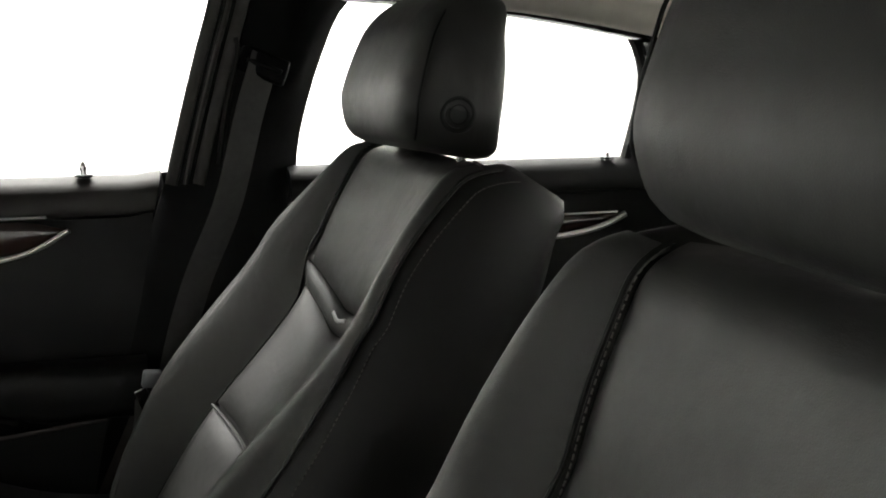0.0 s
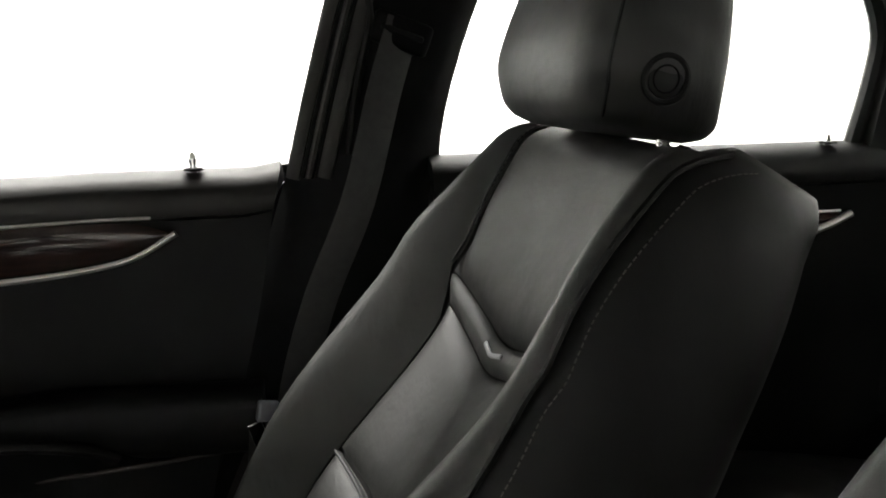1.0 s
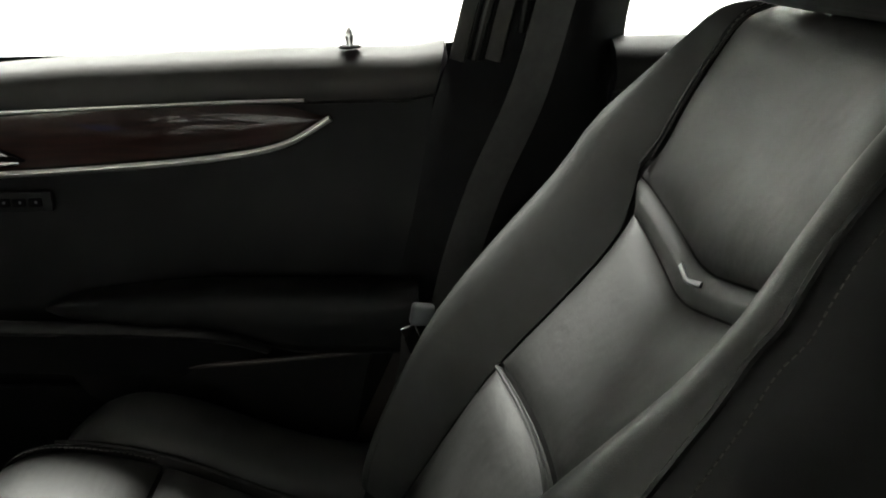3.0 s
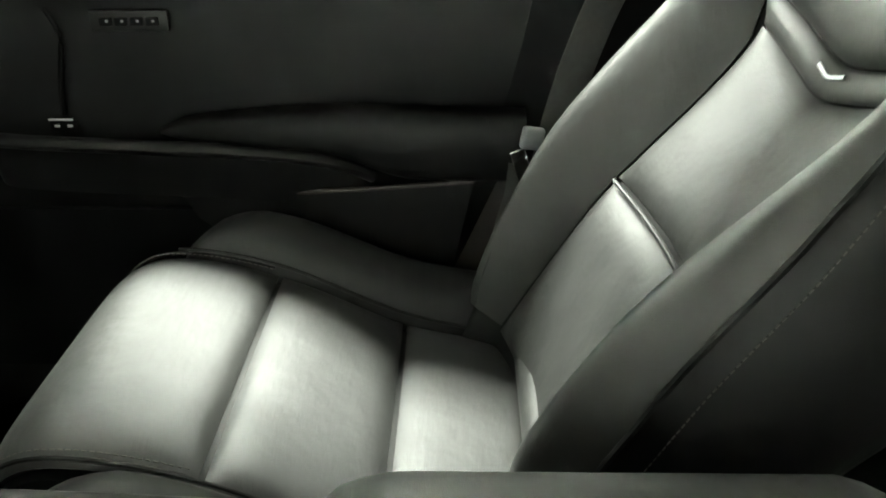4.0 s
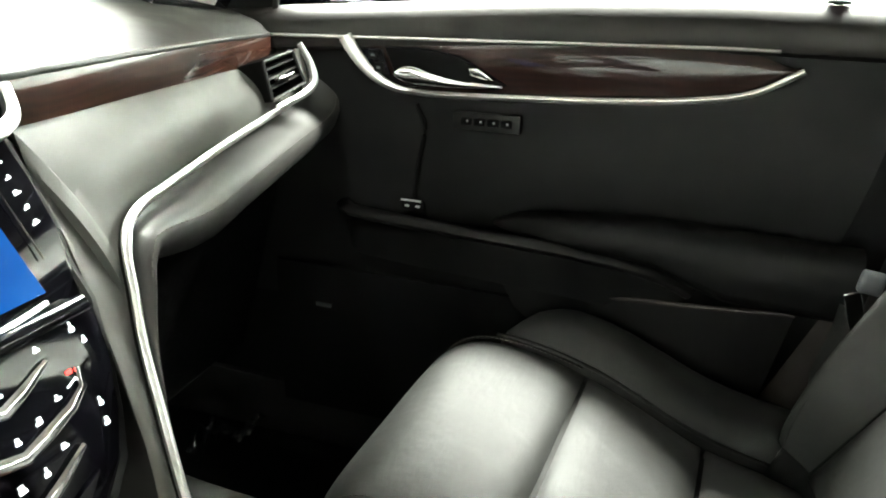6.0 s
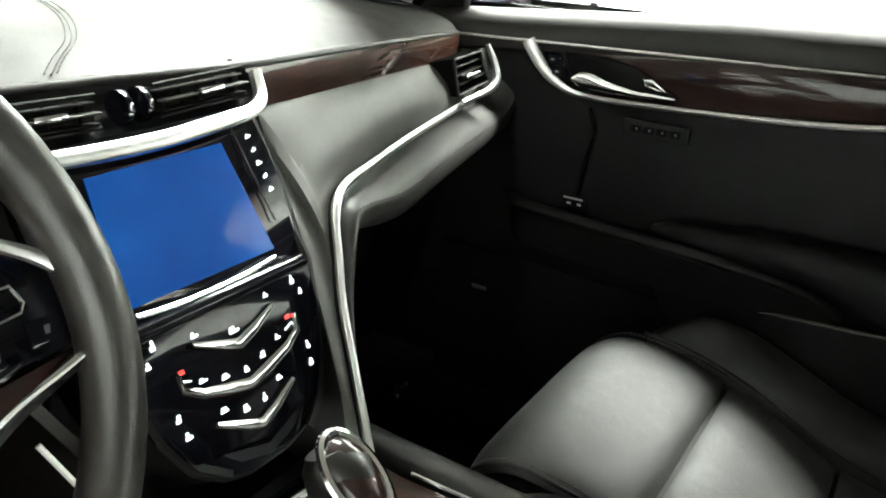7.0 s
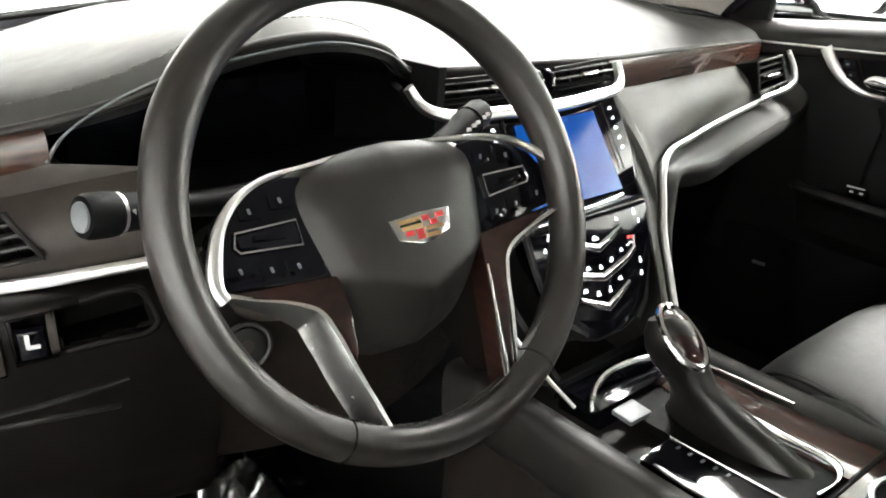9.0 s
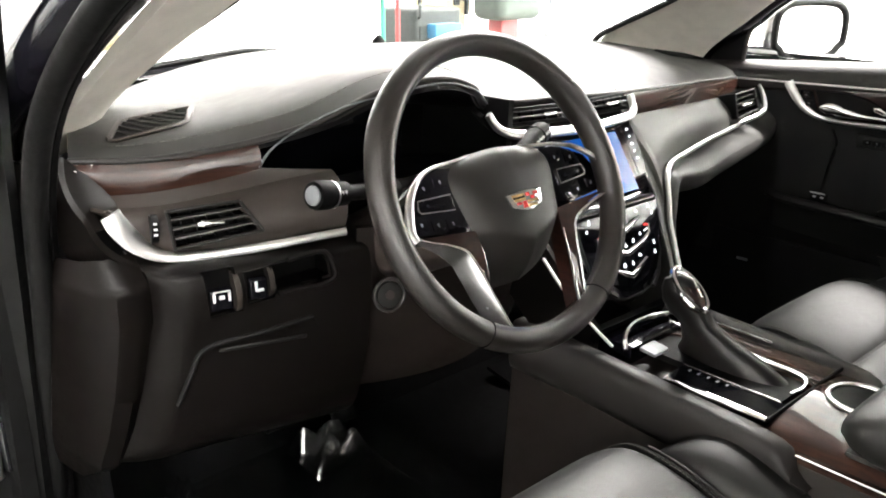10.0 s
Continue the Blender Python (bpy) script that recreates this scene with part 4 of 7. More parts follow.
def seat(cx, recline, button_side, label, lift=0.0, nod=0.064, head=0.722, back_y=0.0, drop=(0.0, 0.0), shift=0.0, lean=0.0, swing=0.0, wide=0.0, pinch=0.0):
    """A front seat. lean, swing: the back's small turn in its own plane and about its spine, in degrees; pinch: how far the door-side bolster draws in at its foot."""
    s_ = thing("car_seat", (cx, -0.28, 0.30), label, "car seat", "front seats")
    r = radians(recline)
    B, U, N = Vector((cx, SEAT_Y + back_y, SEAT_Z + lift)), Vector((0, -math.sin(r), math.cos(r))), Vector((0, math.cos(r), math.sin(r)))
    E = (Vector((1, 0, 0)) - U * math.sin(radians(lean)) + N * math.sin(radians(swing))).normalized()
    W = lambda s: wide * min(1, max(0, (0.52 - s) / 0.40)) + prof(s, [-0.03, 0.05, 0.15, 0.26, 0.36, 0.46, 0.54, 0.60, 0.63, 0.65], [0.182, 0.208, 0.229, 0.239, 0.236, 0.225, 0.210, 0.195, 0.183, 0.160])
    XI = lambda s: min(prof(s, [-0.03, 0.10, 0.22, 0.34, 0.408, 0.442, 0.49, 0.56, 0.61, 0.65], [0.108, 0.108, 0.110, 0.119, 0.126, 0.139, 0.135, 0.136, 0.136, 0.130]), W(s) - 0.018)
    XS = lambda s: prof(s, [-0.03, 0.22, 0.44, 0.61], [0.106, 0.112, 0.128, 0.134])
    HB = lambda s: prof(s, [-0.03, 0.12, 0.32, 0.44, 0.54, 0.62, 0.65], [0.038, 0.064, 0.070, 0.062, 0.046, 0.026, 0.014])
    HC = lambda s: prof(s, [-0.03, 0.18, 0.40, 0.54, 0.65], [0.012, 0.020, -0.010, 0.008, 0.014])

    def front(x, s):
        a, w, xi = abs(x), W(s), min(XS(s), W(s) - 0.018)
        h = HC(s) + 0.016 * min(a / xi, 1) ** 2
        if a > xi:
            t = min((a - xi) / (w - xi), 1)
            h += HB(s) * (prof(s, [0.46, 0.56, 0.65], [1.0, 0.70, 0.60]) if pinch and x > 0 else 1) * math.sin(math.pi * min(t**1.4 * 0.86, 1)) ** 0.9 - 0.062 * t**4
        if s > 0.595:
            h -= 0.040 * ((s - 0.595) / 0.055) ** 2
        return h

    def at(x, s, h):
        if pinch and x > XI(s):
            x = XI(s) + (x - XI(s)) * (1 - pinch * prof(s, [-0.03, 0.05, 0.15, 0.26, 0.36, 0.47, 0.55, 0.61, 0.65], [1.0, 1.0, 0.78, 0.35, 0.06, 0.0, 0.27, 0.57, 0.72]))
        return B + E * x + U * s * 1.02 + N * h

    # leather shell: sides and back, with their shade put into the colour
    rows = []
    for s in list(np.linspace(-0.03, 0.58, 40)) + [0.60, 0.615, 0.63, 0.642, 0.65]:
        w = W(s)
        depth = prof(s, [-0.03, 0.2, 0.5, 0.60, 0.635, 0.65], [0.085, 0.112, 0.100, 0.078, 0.052, 0.024])
        fr = [at(x, s, front(x, s) - 0.011) for x in np.linspace(-w, w, 61)]
        h0 = front(w, s) - 0.011
        bk = [at(w * np.sign(math.cos(a)) * abs(math.cos(a)) ** 0.35, s, h0 - depth * math.sin(a) ** 0.55) for a in np.linspace(0, math.pi, 21)[1:-1]]
        rows.append(fr + bk)
    part("backrest", sheet(rows, close_v=True, cap=True), M_SEAT_SHADED, s_, "leather sides and back, darkened as in shade", 50)

    def patch(name, left, right, bot, top, puff=0.010, n=26, edge=0.014):
        P = []
        ts = 0.5 - 0.5 * np.cos(np.linspace(0, math.pi, n))
        for v in ts:
            row = []
            for u in ts:
                s = bot(u) * (1 - v) + top(u) * v
                x = left(s) * (1 - u) + right(s) * u
                du = min(u, 1 - u) * abs(right(s) - left(s))
                dv = min(v, 1 - v) * abs(top(u) - bot(u))
                row.append(at(x, s, front(x, s) - 0.006 + puff * (1 - math.exp(-du / edge)) * (1 - math.exp(-dv / edge))))
            P.append(row)
        return part(name, slab(P, 0.008), M_SEAT, s_, "", 60)

    vee = lambda u: max(0, math.hypot(2 * u - 1, 0.10) - 0.14) / 0.86
    up_bot = lambda u: 0.420 + 0.027 * vee(u)
    ins = lambda sg, g=0.002: (lambda s: sg * (XI(s) - g))
    patch("upper_panel", ins(-1), ins(1), up_bot, lambda u: 0.647 - 0.012 * abs(2 * u - 1) ** 3, 0.016, 34)
    band = patch("chevron_band", ins(-1), ins(1), lambda u: up_bot(u) - 0.032, lambda u: up_bot(u) - 0.002, 0.007, 30, edge=0.006)
    patch("lower_panel", ins(-1), ins(1), lambda u: 0.226, lambda u: up_bot(u) - 0.034, 0.014)
    patch("lumbar_panel", ins(-1), ins(1), lambda u: 0.015, lambda u: 0.221, 0.014)
    # the bright edge where the lumbar panel tucks under the panel above
    part("lumbar_piping", tube([at(x, 0.2225, front(x, 0.2225) + 0.0035) for x in np.linspace(-0.9, 0.9, 17) * XI(0.22)], 0.0024, 8, up=N), M_SEAT, s_)
    for sg in (-1, 1):
        # the bolster's outer seam; towards the console it runs closer to the middle panel higher up
        k_at = lambda s, q=sg: XI(s) / W(s) + (1 - XI(s) / W(s)) * (prof(s, [0.0, 0.18, 0.28, 0.36, 0.46, 0.60, 0.65], [0.88, 0.84, 0.80, 0.74, 0.66, 0.70, 0.76]) if pinch and q < 0 else 0.86)
        lo, hi = (lambda s, q=sg: q * (XI(s) + 0.002)), (lambda s, q=sg: q * W(s) * k_at(s))
        a, b = (hi, lo) if sg < 0 else (lo, hi)
        patch("bolster", a, b, lambda u: 0.02, lambda u: 0.628, 0.009, 34)
        rim = lambda k, g, s0=0.03, s1=0.640, n=64: [at(sg * W(s) * (k_at(s) + k), s, front(sg * W(s) * (k_at(s) + k), s) + g) for s in np.linspace(s0, s1, n)]
        part("piping", tube(rim(0.006, -0.003), 0.0030, 6, up=(1, 0, 0)), M_SEAT_SHADED, s_)
        part("side_stitching", stitches([p - N * 0.001 for p in rim(0.034, -0.008)]), M_THREAD, s_, "pale thread", kind="stuff")
        sl = [at(sg * (XI(s) - 0.009), s, front(sg * (XI(s) - 0.009), s) + 0.0055) for s in np.linspace(0.46, 0.625, 40)]
        part("panel_stitching", stitches(sl), M_THREAD, s_, "pale thread", kind="stuff")
        part("panel_piping", tube([at(sg * XI(s), s, front(sg * XI(s), s)) for s in np.linspace(0.455, 0.632, 30)], 0.0020, 6, up=(1, 0, 0)), M_SEAT_SHADED, s_)
    # small bright chevron badge on the band
    bp = [at(x, 0.4035 + 0.30 * max(0, abs(x) - 0.003), front(x, 0.4035) + 0.001) for x in (-0.021, -0.015, -0.009, -0.003, 0.003, 0.009, 0.015, 0.021)]
    part("band_badge", ribbon(bp, 0.0048, 0.0016, N), M_BADGE, band, "small bright chevron badge")

    # head restraint on two posts
    hc = B + U * head + N * nod
    rows = []
    tilt = r * 0.32
    hu, hn = Vector((0, -math.sin(tilt), math.cos(tilt))), Vector((0, math.cos(tilt), math.sin(tilt)))
    hx = (Vector((1, 0, 0)) - hu * math.sin(radians(lean)) + hn * math.sin(radians(swing))).normalized()
    for v in 0.5 - 0.5 * np.cos(np.linspace(0, math.pi, 29)):
        z = v * 0.190 - 0.0910
        hw = prof(v, [0, 0.03, 0.10, 0.28, 0.55, 0.82, 0.94, 1], [0.082, 0.098, 0.112, 0.123, 0.120, 0.105, 0.088, 0.056])
        hd = prof(v, [0, 0.03, 0.10, 0.28, 0.55, 0.82, 0.94, 1], [0.046, 0.059, 0.065, 0.065, 0.059, 0.048, 0.038, 0.019])
        off = prof(v, [0, 0.3, 0.7, 1], [-0.012, 0.002, 0.000, -0.020])
        ring_ = []
        for a in np.linspace(0, 2 * math.pi, 72, endpoint=False):
            c, q = math.cos(a), math.sin(a)
            ring_.append(hc + hu * z + hx * hw * np.sign(c) * abs(c) ** 0.36 + hn * (off + hd * np.sign(q) * abs(q) ** (0.60 if q > 0 else 0.42)))
        rows.append(ring_)
    head = part("head_restraint", sheet(rows, close_v=True, cap=True), M_SEAT, s_, "dark leather head restraint", 65)
    seam = [hc + hu * (v * 0.178 - 0.084) + hx * (button_side * prof(v, [0, 0.2, 0.6, 1], [0.096, 0.117, 0.114, 0.079])) + hn * prof(v, [0, 0.25, 0.6, 1], [0.036, 0.049, 0.045, 0.010]) for v in np.linspace(0.02, 0.98, 24)]
    part("seam", tube(seam, 0.0016, 6, up=(1, 0, 0)), M_SEAT_SHADED, head)
    # side cover: the smooth panel that carries the button
    bc = hc - hu * 0.046 + hn * 0.003 + hx * (button_side * 0.1180)
    bm_ = Matrix.Translation(bc) @ Matrix.Rotation(radians(90 * button_side), 4, "Y")
    bt = part("release_button", disc(bm_, 0.0150, 0.0045, 0.002), M_PLASTIC, head, "round black release button")
    part("bezel", ring(bm_ @ Matrix.Translation((0, 0, 0.003)), 0.0180, 0.0030), M_SEAT_SHADED, bt)
    part("dish", ring(bm_ @ Matrix.Translation((0, 0, 0.0042)), 0.0105, 0.0010), M_BLACK, bt)
    for sx in (-0.07, 0.07):
        p0 = B + E * sx + U * 0.60 - N * 0.035
        po = part("post", tube([p0, hc + hx * sx - hu * 0.06 - hn * 0.03], 0.006, 10, up=(1, 0, 0)), M_CHROME, s_, "bright steel post")
        part("guide", disc(Matrix.Translation(B + E * sx + U * 0.652 - N * 0.030) @ U.to_track_quat("Z", "Y").to_matrix().to_4x4(), 0.013, 0.008, 0.003), M_BLACK, po)

    # cushion
    cx += shift
    line = spline([(-0.50, 0.522), (-0.345, 0.556), (-0.21, 0.617), (-0.12, 0.638), (-0.070, 0.635), (-0.038, 0.612), (-0.024, 0.575), (-0.026, 0.53), (-0.04, 0.49)], 60) + np.array(drop)
    arc = np.concatenate([[0], np.cumsum(np.linalg.norm(np.diff(line, axis=0), axis=1))])
    tang = np.gradient(line, arc, axis=0)

    def cush(x, q, h):
        y, z = np.interp(q, arc, line[:, 0]), np.interp(q, arc, line[:, 1])
        ty, tz = np.interp(q, arc, tang[:, 0]), np.interp(q, arc, tang[:, 1])
        return Vector((cx + x, y - tz * h, z + ty * h))

    q_at = lambda y: float(np.interp(y + drop[0], line[:40, 0], arc[:40]))
    body = []
    for q in np.linspace(0, arc[-1], 40):
        top = [cush(x, q, -0.008 - 0.012 * (abs(x) / 0.165) ** 6) for x in np.linspace(-0.166, 0.166, 13)]
        y, z = np.interp(q, arc, line[:, 0]), np.interp(q, arc, line[:, 1])
        low = [Vector((cx + x, min(y, -0.07 + drop[0]) - 0.01, min(z - 0.03, 0.44))) for x in np.linspace(0.160, -0.160, 7)]
        body.append(top + low)
    part("cushion", sheet(body, close_v=True, cap=True), M_SEAT_SHADED, s_, "leather cushion core, darkened as in shade", 50)
    ts = 0.5 - 0.5 * np.cos(np.linspace(0, math.pi, 30))
    for n, qa, qb in (("rear_cushion_panel", 0.012, q_at(-0.347)), ("middle_cushion_panel", q_at(-0.342), q_at(-0.211)), ("front_cushion_panel", q_at(-0.206), arc[-1] - 0.01)):
        P = []
        for v in ts:
            row = []
            for u in ts:
                x, q = (2 * u - 1) * 0.165, qa * (1 - v) + qb * v
                du, dv = min(u, 1 - u) * 0.33, min(v, 1 - v) * (qb - qa)
                hh = 0.013 * (1 - math.exp(-du / 0.014)) * (1 - math.exp(-dv / 0.014)) - 0.006
                row.append(cush(x, q, hh - 0.004 * abs(2 * u - 1) ** 4))
            P.append(row)
        part(n, slab(P, 0.008), M_SEAT, s_, "", 60)
    for sg in (-1, 1):
        rows = []
        for u in np.linspace(0, 1, 26):
            y = -0.485 + drop[0] + u * 0.390
            k = prof(u, [0, 0.06, 0.75, 0.92, 1.0], [0.80, 0.95, 1.0, 0.80, 0.25])
            zt = np.interp(y, line[:40, 0], line[:40, 1]) + 0.022 * k + prof(u, [0, 0.3, 0.8, 1], [0.018, 0.014, 0.004, -0.02] if sg > 0 else [-0.006, 0.000, 0.004, -0.02])
            hwid = 0.054 * (0.55 + 0.45 * k)
            xc = sg * (0.168 + 0.054)
            ring_ = []
            for a in np.linspace(0, 2 * math.pi, 26, endpoint=False):
                c, q = math.cos(a), math.sin(a)
                ring_.append((cx + xc - sg * (0.054 - hwid) + hwid * np.sign(c) * abs(c) ** 0.6, y, zt - 0.085 + 0.085 * np.sign(q) * abs(q) ** 0.7))
            rows.append(ring_)
        # the bolster's shade is in its darker leather colour
        part("cushion_bolster", sheet(rows, close_v=True, cap=True), M_BOLSTER_SHADED, s_, "", 60)
        part("cushion_seam", tube([(cx + sg * 0.168, y, z + 0.002) for y, z in line[:34]], 0.002, 6), M_SEAT_SHADED, s_)
        edge = [cush(sg * 0.164, q, -0.001) for q in np.linspace(q_at(-0.20), arc[-1] - 0.03, 26)]
        part("front_piping", tube(edge, 0.0022, 6, up=(1, 0, 0)), M_SEAT_SHADED, s_)
        part("front_stitching", stitches([p - Vector((sg * 0.006, 0, 0)) + Vector((0, 0, 0.003)) for p in edge]), M_THREAD, s_, "pale thread", kind="stuff")
    part("rear_roll", tube([(cx + x, -0.487 + drop[0], 0.551 + drop[1]) for x in (-0.16, -0.08, 0.08, 0.16)], 0.026, 12), M_SEAT, s_)
    part("side_valance", rbox((0.50, 0.40, 0.11), (cx, -0.28, 0.455), 0.02), M_PLASTIC, s_, "dark plastic side valance")
    for sx in (-0.19, 0.19):
        part("rail", rbox((0.05, 0.50, 0.10), (cx + sx, -0.28, 0.35), 0.008), M_BLACK, s_, "black steel seat rail")


seat(0.388, 33, -1, "grey-black leather front passenger seat with chevron seams", shift=-0.032, lean=3.0, swing=5.0, pinch=0.72)
seat(-0.305, 23, 1, "grey-black leather driver seat beside the open doorway", -0.045, 0.044, 0.744, -0.065, (-0.048, -0.020), -0.075, wide=0.050)


def rear_bench():
    b = thing("rear_bench", (0, -1.25, 0.30), "dark leather rear bench seat behind the front seats", "bench seat")
    P = []
    for x in np.linspace(-0.64, 0.64, 28):
        row = []
        for y, z in spline([(-1.50, 0.54), (-1.25, 0.60), (-1.06, 0.62), (-1.0, 0.58), (-0.99, 0.45)], 16):
            row.append((x, y, z - 0.02 * math.cos(x * 2 * math.pi / 0.64) ** 8))
        P.append(row)
    part("cushion", slab(P, -0.10), M_SEAT_SHADED, b)
    P = []
    for x in np.linspace(-0.64, 0.64, 28):
        row = []
        for y, z in spline([(-1.46, 0.56), (-1.52, 0.75), (-1.60, 1.0), (-1.66, 1.06), (-1.72, 1.0)], 16):
            row.append((x, y, z))
        P.append(row)
    part("backrest", slab(P, -0.06), M_SEAT_SHADED, b)
    for x in (-0.36, 0.36):
        part("head_restraint", rbox((0.24, 0.10, 0.13), (x, -1.62, 1.12), 0.04, 4, (-12, 0, 0)), M_SEAT_SHADED, b)


rear_bench()


# ---- dashboard ----
EX = [-0.70, -0.62, -0.515, -0.45, -0.38, -0.30, -0.22, -0.157, -0.10, 0.0, 0.147, 0.30, 0.50, 0.725]
EY = [0.310, 0.275, 0.232, 0.185, 0.155, 0.145, 0.168, 0.208, 0.205, 0.196, 0.189, 0.205, 0.245, 0.303]
EZ = [0.980, 0.977, 0.990, 1.014, 1.046, 1.055, 1.036, 1.003, 0.998, 0.996, 0.991, 0.986, 0.974, 0.955]
EDGE = spline(list(zip(EX, EY, EZ)), 120)


def edge_at(x):
    return np.array([x, np.interp(x, EDGE[:, 0], EDGE[:, 1]), np.interp(x, EDGE[:, 0], EDGE[:, 2])])


def frame_of(at, right, out):
    """A frame at a place: x along right, z along out."""
    z = Vector(out).normalized()
    x = Vector(right)
    x = (x - z * x.dot(z)).normalized()
    y = z.cross(x)
    m = Matrix((x, y, z)).transposed().to_4x4()
    m.translation = at
    return m


def air_vent(parent, m, w, h, tab_x):
    """A long outlet with a dark throat, one slat and a bright slider."""
    ol = [(-w / 2, -h / 2), (w / 2, -h / 2), (w / 2, h / 2), (-w / 2, h / 2)]
    v = part("air_vent", plate(ol, m @ Matrix.Translation((0, 0, -0.016)), 0.012), M_BLACK, parent, "black air vent")
    for sy in (-1, 1):
        part("vent_frame", tube([m @ Vector((x, sy * h / 2, 0.003)) for x in (-w / 2, w / 2)], 0.0018, 6, up=(0, -1, 0)), M_BLACK, v)
    # only the middle slat has the light-catching tone in its colour
    for y, z, mat in ((-0.001, 0.006, M_SLAT), (-h * 0.34, 0.000, M_BLACK), (h * 0.30, 0.000, M_BLACK)):
        bm = rbox((w - 0.004, 0.0018, 0.011), (0, y, z), 0.0007, 1, (10, 0, 0))
        bmesh.ops.transform(bm, matrix=m, verts=bm.verts)
        part("slat", bm, mat, v)
    for k in range(5):
        bm = rbox((0.0012, h * 0.8, 0.006), (-w * 0.4 + w * 0.2 * k, 0, -0.003), 0.0003, 1)
        bmesh.ops.transform(bm, matrix=m, verts=bm.verts)
        part("vane", bm, M_BLACK, v)
    bm = rbox((0.026, 0.0055, 0.010), (tab_x, -0.001, 0.011), 0.002, 2)
    bmesh.ops.transform(bm, matrix=m, verts=bm.verts)
    part("slider", bm, M_CHROME, v, "bright chrome slider")
    return v


def open_vent(parent, m, poly, slats, slider, wheel=None):
    """An outlet sunk behind its outline (corners clockwise from the upper left): throat, vanes, slats and a bright slider."""
    tl, tr, br, bl = [np.array(q) for q in poly]
    v = part("air_vent", recess(m, poly, 0.045), M_RUBBER, parent, "black air vent")
    pts = [m @ Vector((x, y, 0.0015)) for x, y in poly]
    for k in range(4):
        part("vent_frame", tube([pts[k], pts[(k + 1) % 4]], 0.0022, 8, up=m.to_3x3() @ Vector((0, 0, 1))), M_PLASTIC, v)
    up = m.to_3x3() @ Vector((0, 1, 0))
    for k in range(slats):
        f = (k + 1) / (slats + 1)
        a, b = tl * (1 - f) + bl * f, tr * (1 - f) + br * f
        path = [m @ Vector((*(a * (1 - u) + b * u), -0.008)) for u in np.linspace(0.01, 0.99, 6)]
        part("slat", ribbon(path, 0.016, 0.0026, up), M_SLAT, v)
    for k in range(5):
        f = (k + 1) / 6
        a, b = tl * (1 - f) + tr * f, bl * (1 - f) + br * f
        part("vane", ribbon([m @ Vector((*(a * 0.97 + b * 0.03), -0.022)), m @ Vector((*(a * 0.03 + b * 0.97), -0.022))], 0.010, 0.0014, m.to_3x3() @ Vector((1, 0, 0))), M_BLACK, v)
    bm = joined(rbox((0.030, 0.0050, 0.010), (0, 0, 0.003), 0.002, 2), rbox((0.012, 0.0075, 0.008), (-0.006, 0, 0.003), 0.003, 2))
    bmesh.ops.transform(bm, matrix=m @ Matrix.Translation((*slider, 0)), verts=bm.verts)
    part("slider", bm, M_CHROME, v, "bright chrome slider")
    if wheel:
        bm = disc(m @ pose(wheel[0], wheel[1], -0.002, 0, 90, 0) @ Matrix.Translation((0, 0, -0.004)), 0.016, 0.008, 0.002)
        tw = part("thumbwheel", bm, M_BLACK, v, "ridged black thumbwheel")
        for k in range(3):
            bm = rbox((0.004, 0.0024, 0.001), (0, 0, 0), 0.0004)
            bmesh.ops.transform(bm, matrix=m @ Matrix.Translation((wheel[0], wheel[1] + 0.006 - 0.006 * k, 0.0142 - 0.001 * abs(k - 1))), verts=bm.verts)
            part("mark", bm, M_PRINT, tw)
    return v


dash = thing("dashboard", (0, 0.35, 0.60), "black leather-wrapped dashboard with wood and satin chrome trim", "dashboard")


def pad(x, v):
    """A place on the top pad: x across, v from its front edge to the windscreen."""
    e = edge_at(x)
    k = x / 0.71
    wy, wz, wx = 1.00 - 0.40 * k * k, 0.978 - 0.012 * k * k + float(np.interp(x, [-0.5, -0.1, 0.3, 0.7], [0, 0.012, 0.020, 0.036])), x * (1 - (0.15 if x < 0 else 0.10) * v)
    lift = 0.034 * math.sin(math.pi * v**0.8) * (1 - 0.7 * k * k)
    drop = max(0, e[2] - 0.99) * -0.9 * math.sin(math.pi * min(1, v * 1.25)) * 0.35
    return Vector((wx, e[1] * (1 - v) + wy * v, e[2] * (1 - v) + wz * v + lift + drop - 0.012 * math.exp(-v / 0.03)))


def pad_frame(x, v, right):
    p = pad(x, v)
    n = (pad(x + 0.02, v) - p).cross(pad(x, v + 0.03) - p).normalized()
    return frame_of(p + n * 0.001, right, n)


